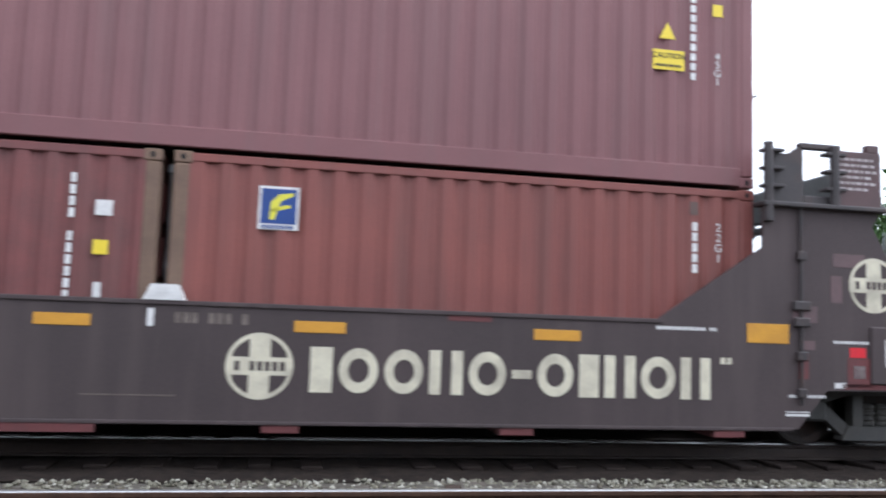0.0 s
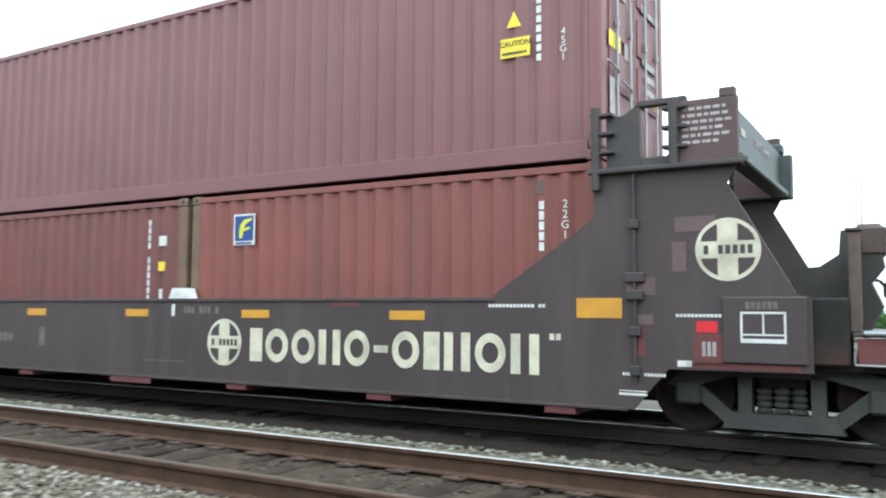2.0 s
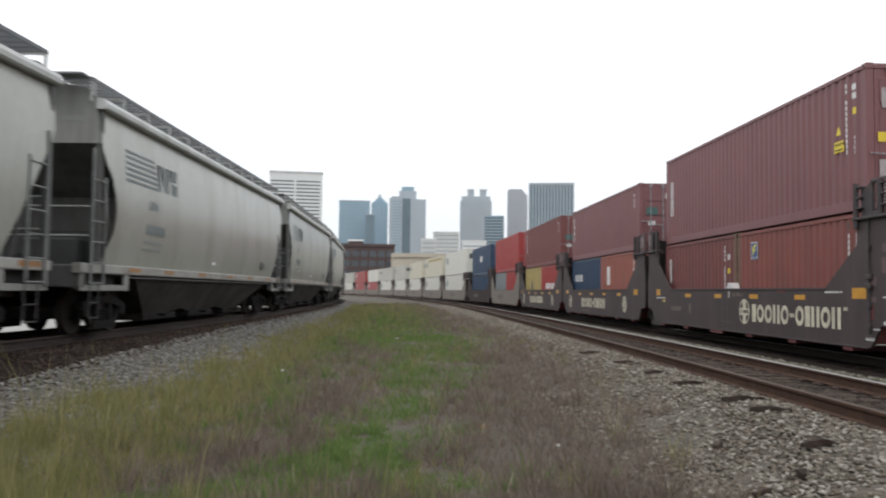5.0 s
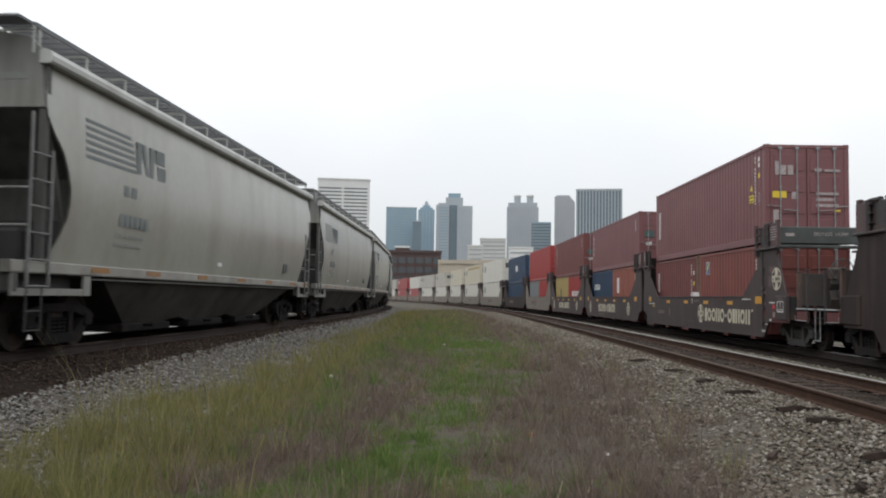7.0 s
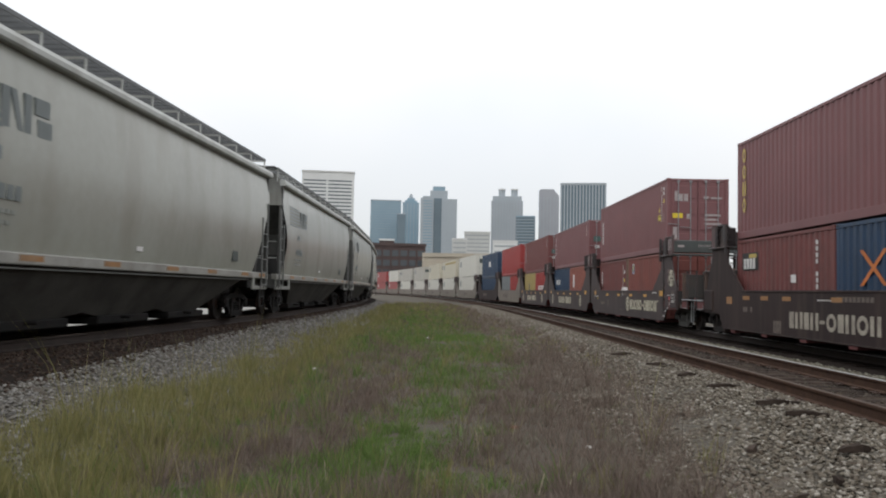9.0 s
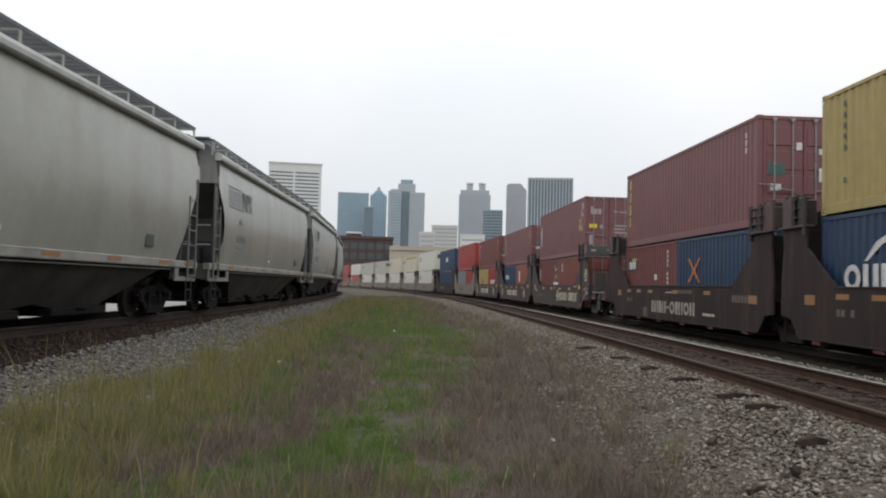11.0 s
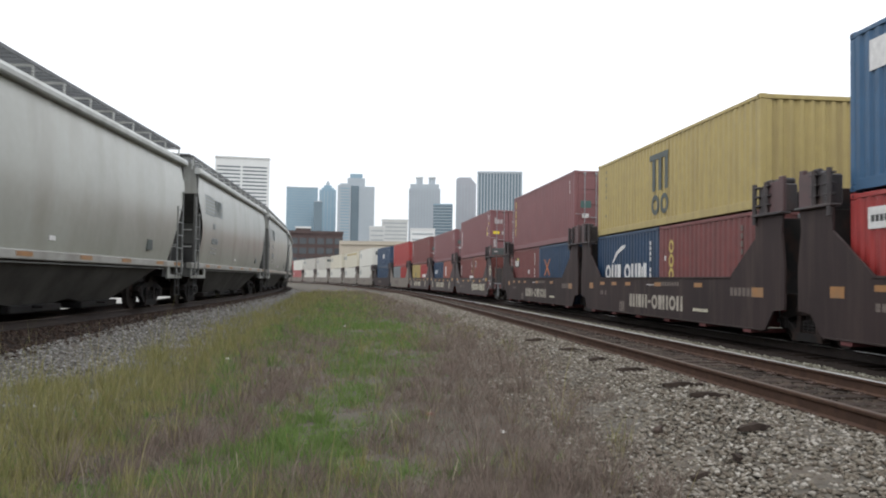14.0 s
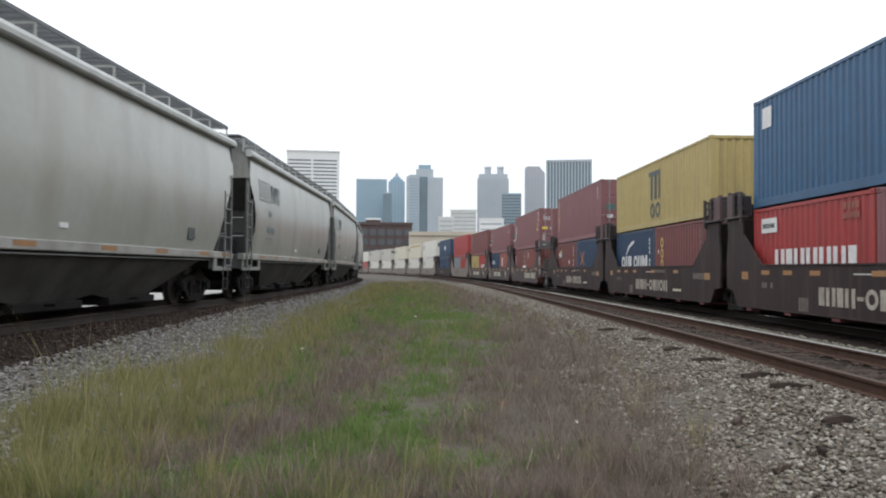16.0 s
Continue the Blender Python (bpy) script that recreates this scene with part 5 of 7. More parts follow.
            part("air_hose", Form().rod((at_x(3.3), 0.5, 0.62), (at_x(3.6), 0.45, 0.36), 0.03, 8).rod((at_x(3.6), 0.45, 0.36), (at_x(4.0), 0.2, 0.42), 0.03, 8), M_BLACKSTEEL, t, "black rubber air hose", smooth=True)
            stirrup = Form().rod((at_x(3.72), 1.36, 0.2), (at_x(3.72), 1.36, 0.94), 0.012, 8).rod((at_x(3.98), 1.36, 0.2), (at_x(3.98), 1.36, 0.94), 0.012, 8)
            part("stirrup_step", stirrup.rod((at_x(3.72), 1.36, 0.21), (at_x(3.98), 1.36, 0.21), 0.014, 8), M_GALV, t, "pale stirrup step")
            if paint is M_DECKBROWN:
                face = pose(at_x(1.66) + sgn * 0.004, 0, 0) @ pose(0, 0, 0, 90, 0, -90 if sgn < 0 else 90)
                for k, word in enumerate(("DO", "NOT", "HUMP")):
                    lettering(t, "beam_word", word, face @ pose((-0.36, -0.09, 0.30)[k], 2.94, 0), 0.13, M_DOORMARK)
                part("beam_mark", Form().box(min(at_x(1.664), at_x(1.668)), max(at_x(1.664), at_x(1.668)), 0.98, 1.22, 2.92, 3.0), M_DOORMARK, t, "pale stencil bar")
            part("beam_corner", span(span(Form(), 1.50, 1.70, -1.46, -1.26, 3.16, 3.28, 0.02), 1.58, 1.80, -1.44, -1.30, 2.58, 3.14, 0.015), M_BEAM, t)
            part("coupler", Form().cbox(min(sgn * (half + 3.4), sgn * (half + 4.05)), max(sgn * (half + 3.4), sgn * (half + 4.05)), -0.14, 0.14, 0.62, 0.92, 0.04), M_UNDER, t)
        else:
            part("end_bulkhead", Form().cbox(min(sgn * (half + 0.5), sgn * (half + 0.58)), max(sgn * (half + 0.5), sgn * (half + 0.58)), -1.38, 1.38, 0.65, 2.56, 0.01).cbox(min(e, e + sgn * 0.06), max(e, e + sgn * 0.06), -1.30, 1.30, 2.64, 3.05, 0.01), M_UNDER, t)
            part("end_floor", Form().cbox(min(sgn * (half + 0.5), sgn * (half + 1.6)), max(sgn * (half + 0.5), sgn * (half + 1.6)), -1.0, 1.0, 0.60, 0.95, 0.02), M_UNDER, t)
    for x in bogies:
        bogie(t, x, 0.42, right_s, abs(s_mid + x) < 60, M_BOGIE if paint is M_DECKBROWN else M_UNDER)
    y = WELL_Y
    # amber reflectors along the top of the side plate
    amber = M_AMBER if paint is M_DECKBROWN else M_DULLAMBER
    refl = cached(("reflector", amber.name), lambda: Form().cbox(-0.25, 0.25, 0, 0.006, 0, 0.11, 0.002).mesh("reflector", amber))
    for u in style.get("amber", (6.95, 4.58, 2.15, 9.4)):
        part("reflector", refl, None, t, "amber reflector strip", pose(u - half, y, 1.035))
    for u, w, z in style.get("amber_big", ((-0.25, 0.5, 1.08), (12.4, 0.4, 1.08))):
        part("reflector", Form().cbox(u - half - w / 2, u - half + w / 2, y, y + 0.006, z, z + 0.21, 0.002), amber, t, "large amber reflector panel")
    if style.get("rod"):
        u = style["rod"] - half
        rod = part("brake_rod", Form().rod((u, y + 0.03, 0.42), (u, y + 0.03, 2.58), 0.018, 8), M_CASTLE, t, "dark upright rod on the side plate")
        for z, w in ((0.55, 0.05), (0.95, 0.06), (1.32, 0.09), (1.50, 0.10), (2.05, 0.05)):
            part("rod_bracket", Form().cbox(u - w, u + w, y, y + 0.06, z - 0.05, z + 0.05, 0.01), M_CASTLE, rod)
    mark = style.get("mark")
    if mark:
        pattern, u0, u1, z0, z1, m = mark
        shapes(t, "painted_mark", u0 - half, u1 - half, z0, z1, pattern, m, y + 0.002, "large cream painted company mark")
    for u, z, r in style.get("rounds", ()):
        d = part("round_mark", Form().disc(u - half, y + 0.002, z, 0, r, 0.003, 36), M_CREAM, t, "round cream emblem with a cross")
        for sx in (-1, 1):
            for sz in (-1, 1):
                pts = [(u - half + sx * a * r, z + sz * b * r) for a, b in ((0.31, 0.27), (0.83, 0.27), (0.76, 0.47), (0.63, 0.62), (0.47, 0.74), (0.31, 0.82))]
                part("emblem_quarter", Form().prism(pts, y + 0.004, y + 0.007), paint, d, "brown quarter of the emblem")
        bw = r * 0.78
        for i in range(7):
            if i != 5:
                fm = Form().box(u - half - bw + i * bw * 2 / 7 + 0.01, u - half - bw + (i + 0.8) * bw * 2 / 7, y + 0.004, y + 0.007, z - r * 0.14, z + r * 0.14)
                part("emblem_bar", fm, paint, d, "brown bar across the emblem")
    for u0, u1, z0, z1, m, lab in style.get("patches", ()):
        patch(t, "patch", u0 - half, u1 - half, z0, z1, m, lab, y=y + (0.036 if u0 < -1.6 and 0.7 < z0 < 1.2 else 0))
    for u0, u1, z0, z1, n, m in style.get("small", ()):
        bars(t, "stencil", u0 - half, u1 - half, z0, z1, n, m, seed=int(u0 * 10), y=y + (0.036 if u0 < -1.6 else 0), label="small stencilled writing")
    MOVERS.append((t, RIGHT, right_s, s_mid, half + 1.6, (0, 0, 0)))
    return t


def load(box, s_mid, half, x, z):
    MOVERS.append((box, RIGHT, right_s, s_mid, half + 1.6, (x, 0, z)))
    return box


H40 = 6.096
ECONO_PATCHES = [
    (-1.25, -1.45, 0.95, 1.06, M_REDPAD, "bright red safety patch"), (-1.22, -1.52, 0.62, 0.94, M_REDPRIMER, "red primer patch"),
    (-0.55, -0.85, 1.32, 1.50, M_PINKPATCH, "faded pink patch"), (-0.66, -0.82, 1.02, 1.12, M_PINKPATCH, "faded pink patch"),
    (-1.05, -1.45, 1.95, 2.10, M_PINKPATCH, "faded pink patch"), (-1.02, -1.16, 1.55, 1.85, M_PINKPATCH, "faded pink patch"),
    (-0.62, -0.74, 0.70, 0.98, M_REDPRIMER, "red primer patch"), (-1.15, -2.2, 0.60, 0.66, M_REDPRIMER, "red primer strip"),
    (3.3, 2.85, 1.20, 1.30, M_REDPRIMER, "red primer patch"), (7.5, 6.6, 0.06, 0.14, M_REDPRIMER, "red primer patch"),
    (-1.67, -2.08, 1.135, 1.155, M_WHITE, "white data frame"), (-1.67, -2.08, 0.86, 0.90, M_WHITE, "white data frame"),
    (-1.67, -1.69, 0.86, 1.155, M_WHITE, "white data frame"), (-2.06, -2.08, 0.86, 1.155, M_WHITE, "white data frame"), (-1.87, -1.885, 0.93, 1.14, M_WHITE, "white data frame"), (-1.68, -2.07, 0.93, 0.945, M_WHITE, "white data frame"),
    (-1.06, -1.20, 0.61, 0.67, M_WHITE, "white step mark"), (-0.46, -0.75, 0.30, 0.325, M_WHITE, "white stencil line"), (-0.46, -0.75, 0.34, 0.35, M_WHITE, "white stencil line"),
    (6.20, 6.14, 1.05, 1.22, M_WHITE, "white jacking mark"), (6.75, 5.9, 0.40, 0.41, M_FAINT, "scratched line"),
]
ECONO = dict(rod=-0.64, mark=("iooho-oihoh", 4.69, 0.40, 0.46, 0.90, M_CREAM), rounds=((5.14, 0.70, 0.32), (-1.56, 1.76, 0.31)), patches=ECONO_PATCHES,
             small=((1.05, 0.35, 1.19, 1.225, 16, M_WHITE), (5.95, 5.25, 1.09, 1.19, 9, M_FAINT), (-0.5, -0.95, 0.50, 0.53, 14, M_WHITE), (-1.05, -1.5, 1.10, 1.13, 12, M_WHITE), (-1.30, -1.45, 0.72, 0.86, 3, M_WHITE), (-1.72, -2.02, 1.18, 1.25, 6, M_FAINT), (12.6, 11.6, 0.98, 1.02, 12, M_WHITE), (11.9, 11.6, 0.86, 0.94, 2, M_GOLD), (0.31, 0.16, 0.84, 0.91, 2, M_CREAM), (11.0, 10.0, 0.60, 0.74, 7, M_FAINT), (9.3, 9.1, 0.55, 0.85, 1, M_FAINT)))
ECONO_B = dict(mark=("iooho-oihoh", 9.0, 4.4, 0.46, 0.90, M_CREAM), rounds=((11.6, 0.70, 0.32), (1.3, 0.70, 0.32)), small=((8.8, 7.4, 0.28, 0.34, 12, M_FAINT),))
TWIN = dict(mark=("ihih-oihoh", 8.05, 3.75, 0.38, 0.78, M_DULLCREAM), amber=(10.9, 9.6, 8.2, 5.6, 2.8), amber_big=((12.25, 0.45, 0.90), (-0.3, 0.5, 0.85)),
            small=((5.6, 4.0, 1.05, 1.16, 9, M_FAINT), (3.2, 2.2, 0.42, 0.50, 10, M_CREAM), (1.0, -0.2, 0.86, 1.05, 6, M_FAINT), (11.3, 10.4, 0.70, 0.84, 5, M_FAINT), (9.0, 8.5, 0.20, 0.52, 4, M_FAINT), (6.6, 5.4, 1.06, 1.09, 14, M_WHITE)))
TANSTYLE = dict(amber=(), amber_big=(), small=((9.5, 6.5, 0.6, 0.9, 6, M_FAINT),))

U3, U4, U5, U6, U7 = H40, 15.447 + H40, 30.838 + H40, 46.285 + H40, 61.752 + H40
U2, U1, U0 = -13.80, -29.30, -44.88
well_car(H40, M_DECKBROWN, False, True, "grey-brown well car with cream lettering and a coupler end", U3, ECONO, [-H40 - 1.96])
for k, um in enumerate((U4, U5, U6, U7)):
    well_car(H40, M_DECKBROWN if k < 2 else M_TANWELL if k == 2 else M_TWINBROWN, k == 3, False, "grey-brown well car carrying stacked containers", um, ECONO_B if k < 2 else TANSTYLE, [-H40 - 1.63] + ([H40 + 1.96] if k == 3 else []))
well_car(H40, M_TWINBROWN, True, False, "dark brown well car with cream lettering and a coupler end", U2, TWIN, [H40 + 1.96, -H40 - 1.63])
well_car(H40, M_TWINBROWN, False, False, "dark brown well car with cream lettering", U1, TWIN, [-H40 - 1.65])
well_car(H40, M_TWINBROWN, False, False, "dark brown well car with cream lettering", U0, TWIN, [-H40 - 1.65])

Z0, HC, HS = 0.20, 2.896, 2.591


def tier2(h):
    return Z0 + h + 0.022


# the nearest well: high-cube box on two short ones
b = load(container(12.41, HC, M_BROWN, True, "maroon high-cube container with white marks and yellow caution labels"), U3, H40, -0.11, tier2(HS))
zb = tier2(HS)
patch(b, "caution_label", 1.13 - H40, 0.75 - H40, 4.10 - zb, 4.33 - zb, M_LEMON, "yellow caution label")
lettering(b, "caution_word", "CAUTION", on_side(0.94 - H40, 4.235 - zb, SIDE_Y + 0.004), 0.088, M_BLACK)
bars(b, "caution_text", 1.10 - H40, 0.78 - H40, 4.135 - zb, 4.165 - zb, 9, M_BLACK, y=SIDE_Y + 0.004)
part("warning_triangle", Form().prism([(1.05 - H40, 4.46 - zb), (0.86 - H40, 4.46 - zb), (0.955 - H40, 4.65 - zb)], SIDE_Y, SIDE_Y + 0.004), M_LEMON, b, "yellow warning triangle")
bars(b, "stencilled_number", 0.67 - H40, 0.61 - H40, 3.98 - zb, 5.45 - zb, 13, M_WHITE, True, 2, label="white upright number marks")
for i, ch in enumerate("45G1"):
    lettering(b, "type_code", ch, on_side(0.34 - H40, 4.27 - zb - i * 0.098), 0.12, M_WHITE)
patch(b, "size_label", 0.40 - H40, 0.28 - H40, 4.78 - zb, 4.92 - zb, M_LEMON, "yellow size label")
bars(b, "upper_mark", 0.42 - H40, 0.27 - H40, 5.05 - zb, 5.4 - zb, 2, M_WHITE, True, 7)
shapes(b, "front_mark", 11.85 - H40, 11.55 - H40, 3.75 - zb, 4.9 - zb, "h", M_WHITE, SIDE_Y, "white upright company mark")
ex = -12.41 / 2 - 0.012
for y0, y1, z0, z1, m in ((0.92, 0.80, 2.0, 2.40, M_DOORMARK), (0.76, 0.60, 2.0, 2.28, M_DOORMARK), (0.56, 0.40, 2.0, 2.28, M_DOORMARK), (1.0, 0.60, 1.33, 1.52, M_LEMON), (0.45, 0.32, 1.3, 1.5, M_DOORMARK), (0.98, 0.82, 0.5, 0.98, M_DOORMARK), (-0.22, -0.42, 2.1, 2.2, M_DOORMARK), (-0.5, -0.95, 2.1, 2.17, M_DOORMARK), (-0.25, -0.9, 1.42, 1.5, M_DOORMARK), (-0.25, -0.8, 1.25, 1.33, M_DOORMARK), (-0.25, -0.9, 1.08, 1.16, M_DOORMARK), (-0.75, -0.95, 0.95, 1.0, M_LEMON)):
    end_patch(b, "door_label", ex, y0, y1, z0, z1, m, "label on the door")
c = load(container(6.30, HS, M_RED20, True, "faded red twenty-foot container with a blue and yellow square label"), U3, H40, 2.93 - H40, Z0)
cx = 2.93
patch(c, "square_label", 5.24 - cx, 4.84 - cx, 2.05 - Z0, 2.49 - Z0, M_WHITE, "square label with a white border")
patch(c, "label_field", 5.215 - cx, 4.865 - cx, 2.11 - Z0, 2.465 - Z0, M_LABELBLUE, "blue field", y=SIDE_Y + 0.003)
part("label_shape", Form().prism([(5.13 - cx, 2.15 - Z0), (5.08 - cx, 2.15 - Z0), (5.02 - cx, 2.34 - Z0), (4.90 - cx, 2.40 - Z0), (4.90 - cx, 2.43 - Z0), (5.04 - cx, 2.41 - Z0), (5.12 - cx, 2.33 - Z0)], SIDE_Y + 0.007, SIDE_Y + 0.010).prism([(5.12 - cx, 2.22 - Z0), (4.92 - cx, 2.28 - Z0), (4.94 - cx, 2.31 - Z0), (5.12 - cx, 2.26 - Z0)], SIDE_Y + 0.007, SIDE_Y + 0.010), M_LABELYEL, c, "yellow curved shape")
bars(c, "label_bar", 5.20 - cx, 4.88 - cx, 2.06 - Z0, 2.095 - Z0, 7, M_LABELBLUE, y=SIDE_Y + 0.004)
bars(c, "stencilled_number", 0.53 - cx, 0.47 - cx, 1.10 - Z0, 2.39 - Z0, 11, M_WHITE, True, 3, fill=0.8)
for i, ch in enumerate("22G1"):
    lettering(c, "type_code", ch, on_side(0.215 - cx, 2.30 - Z0 - i * 0.115), 0.13, M_WHITE)
patch(c, "data_plate", 0.56 - cx, 0.46 - cx, 2.47 - Z0, 2.62 - Z0, M_CAST, "small grey data plate")
c2 = load(container(6.058, HS, M_DULLRED, True, "dull red twenty-foot container with white upright marks"), U3, H40, 9.22 - H40, Z0)
cx = 9.22
bars(c2, "stencilled_number", 7.02 - cx, 6.97 - cx, 1.25 - Z0, 2.5 - Z0, 11, M_WHITE, True, 4, fill=0.8)
patch(c2, "white_label", 6.78 - cx, 6.62 - cx, 2.1 - Z0, 2.25 - Z0, M_WHITE, "white label")
patch(c2, "yellow_label", 6.78 - cx, 6.64 - cx, 1.72 - Z0, 1.86 - Z0, M_LEMON, "yellow label")
patch(c2, "white_label", 6.75 - cx, 6.68 - cx, 1.22 - Z0, 1.45 - Z0, M_WHITE, "white label")
shapes(c2, "front_mark", 11.85 - cx, 11.60 - cx, 1.5 - Z0, 2.3 - Z0, "h", M_WHITE, SIDE_Y, "white upright company mark")
for box, end in ((c, 1), (c2, -1)):
    for ob in list(box.children):
        place_x, place_y = ob.matrix_basis.translation.x, ob.matrix_basis.translation.y
        kind = ob.name.split(".")[0]
        if kind in ("corner_post", "corner_casting") and place_x * end > 0 and place_y > 0 and ob.matrix_basis.translation.z < 2.6:
            me = cached(("tan", ob.data.name), lambda: ob.data.copy())
            me.materials.clear()
            me.materials.append(M_TANPOST)
            ob.data = me
            ob["label"] = "tan weathered corner"
lamp = thing("twist_lock_cover", "white bent metal cover on the edge of the well", "cover")
part("cover", Form().prism([(-0.19, 0), (0.19, 0), (0.12, 0.15), (-0.12, 0.15)], -0.1, 0.1), M_WHITE, lamp)
MOVERS.append((lamp, RIGHT, right_s, U3, H40 + 1.6, (6.06 - H40, 1.36, 1.30)))


def plain_stack(um, top, bottoms, label_top, labels, doors=True, h1=HS, h2=HC, marks=True, front_marks=True):
    b = load(container(12.192, h2, top, doors, label_top), um, H40, 0, tier2(h1))
    if marks:
        bars(b, "stencilled_number", -5.35, -5.43, h2 - 0.95, h2 - 0.35, 3, M_WHITE, True, 5)
        if front_marks:
            bars(b, "front_mark", 5.72, 5.60, 0.9, h2 - 0.4, 4, M_WHITE, True, 6)
        if doors:
            for y0, y1, z0, z1, m in ((0.95, 0.5, 1.35, 1.65, M_TEAL), (0.88, 0.6, 0.95, 1.12, M_WHITE), (-0.4, -0.9, 1.9, 2.05, M_WHITE), (-0.4, -0.95, 1.2, 1.55, M_WHITE), (0.2, 0.05, 2.0, 2.2, M_WHITE)):
                end_patch(b, "door_label", -6.096 - 0.012, y0, y1, z0, z1, m, "label on the door")
    out = [b]
    if len(bottoms) == 1:
        out.append(load(container(12.192, h1, bottoms[0], doors, labels[0]), um, H40, 0, Z0))
    else:
        for m, lab, x in zip(bottoms, labels, (3.065, -3.065)):
            out.append(load(container(6.058, h1, m, True, lab), um, H40, x, Z0))
    return out


s4 = plain_stack(U4, M_BROWN, (M_NAVY, M_SALMON), "maroon container with white marks and door labels", ("navy twenty-foot container with a pale word mark", "salmon-red twenty-foot container with a white square"), h2=HS)
shapes(s4[1], "word_mark", 2.3, 0.6, 1.5, 1.85, "iohohoi", M_WHITE, SIDE_Y, "pale word mark")
patch(s4[2], "white_square", 1.9, 1.4, 1.3, 2.1, M_WHITE, "white square mark")
bars(s4[2], "stencilled_number", -2.2, -2.3, 1.3, 2.3, 8, M_WHITE, True, 8)
s5 = plain_stack(U5, M_DULLRED, (M_YELLOW, M_BRIGHTRED), "dull red container with white door labels", ("ochre yellow twenty-foot container with a dark mark", "bright red twenty-foot container with white bars"), h2=2.75)
patch(s5[1], "dark_mark", 0.6, 0.1, 0.9, 1.7, M_CHAR, "dark square mark")
bars(s5[2], "word_mark", 1.5, -2.0, 1.15, 1.5, 6, M_WHITE, seed=5)
s6 = plain_stack(U6, M_BRIGHTRED, (M_GREYBOX, M_BRIGHTRED), "plain bright red steel container", ("plain grey twenty-foot container", "plain bright red twenty-foot container"), marks=False)
s7 = plain_stack(U7, M_NAVY, (M_NAVY,), "navy blue container with a white square mark", ("plain navy blue forty-foot container",), marks=False)
patch(s7[0], "white_mark", 0.5, -0.9, 1.3, 1.9, M_WHITE, "white square mark")
s2 = plain_stack(U2, M_BROWN, (M_DULLRED, M_NAVY), "dull maroon container with gold upright letters", ("dull red twenty-foot container with a framed label", "navy twenty-foot container with an orange star shape"), front_marks=False)
for i, shape in enumerate("ooho"):
    shapes(s2[0], "gold_mark", 5.72, 5.42, 2.24 - i * 0.49, 2.66 - i * 0.49, shape, M_GOLD, SIDE_Y, "gold upright company mark")
patch(s2[1], "framed_label", 2.62, 1.45, 1.68, 2.18, M_BLACK, "framed label")
bars(s2[1], "label_mark", 2.5, 1.6, 1.72, 2.02, 4, M_WHITE, y=SIDE_Y + 0.004)
patch(s2[1], "label_field", 2.1, 1.55, 2.03, 2.14, M_GOLD, "gold field", y=SIDE_Y + 0.004)
patch(s2[1], "white_label", -0.7, -1.0, 1.3, 1.5, M_WHITE, "white label")
bars(s2[1], "stencilled_number", -2.1, -2.2, 1.1, 2.3, 8, M_WHITE, True, 9)
part("star_shape", Form().prism([(2.0, 1.2), (1.85, 1.2), (0.9, 1.95), (1.05, 1.95)], SIDE_Y, SIDE_Y + 0.004).prism([(2.0, 1.95), (1.85, 1.95), (0.9, 1.2), (1.05, 1.2)], SIDE_Y + 0.005, SIDE_Y + 0.008), M_ORANGE, s2[2], "orange crossed shape")
bars(s2[2], "word_mark", 2.3, 0.5, 0.80, 1.05, 4, M_WHITE, seed=4)
s1 = plain_stack(U1, M_YELLOW, (M_NAVY, M_DULLRED), "ochre yellow container with a dark company mark", ("navy twenty-foot container with a white swoosh and word mark", "dull red twenty-foot container with gold upright letters"), doors=False, h2=HS, marks=False)
c1 = U1
for k in range(3):
    part("company_mark", Form().box(-28.67 - c1 - 0.06 - k * 0.5 - 0.24, -28.67 - c1 - 0.06 - k * 0.5, SIDE_Y, SIDE_Y + 0.004, 3.88 - tier2(HS), 4.95 - tier2(HS)), M_CHAR, s1[0], "dark upright block of a company mark")
patch(s1[0], "company_mark", -28.5 - c1, -30.0 - c1, 4.82 - tier2(HS), 4.99 - tier2(HS), M_CHAR, "dark cross stroke of a company mark", y=SIDE_Y + 0.005)
shapes(s1[0], "company_mark", -28.62 - c1, -30.05 - c1, 3.16 - tier2(HS), 3.76 - tier2(HS), "oo", M_CHAR, SIDE_Y, "dark rings of a company mark")
bars(s1[0], "stencilled_number", 5.2, 5.12, 0.5, 2.3, 8, M_CHAR, True, 3, fill=0.5)
q1 = c1 + 3.065
shapes(s1[1], "word_mark", -24.1 - q1, -28.3 - q1, 1.21 - Z0, 1.74 - Z0, "ohi ohw", M_WHITE, SIDE_Y, "white word mark")
part("swoosh", Form().prism([(-24.9 - q1, 1.80 - Z0), (-25.0 - q1, 1.80 - Z0), (-25.5 - q1, 2.10 - Z0), (-26.2 - q1, 2.28 - Z0), (-26.3 - q1, 2.38 - Z0), (-25.9 - q1, 2.36 - Z0), (-25.3 - q1, 2.16 - Z0)], SIDE_Y, SIDE_Y + 0.004), M_WHITE, s1[1], "white swoosh shape")
bars(s1[1], "stencilled_number", -2.3, -2.42, 0.9, 2.2, 8, M_WHITE, True, 6)
q1 = c1 - 3.065
for i in range(3):
    shapes(s1[2], "gold_mark", -30.05 - q1, -30.45 - q1, 1.98 - i * 0.40 - Z0, 2.36 - i * 0.40 - Z0, "o", M_GOLD, SIDE_Y, "gold upright company mark")
patch(s1[2], "white_label", -29.75 - q1, -29.85 - q1, 1.78 - Z0, 1.92 - Z0, M_WHITE, "white label")
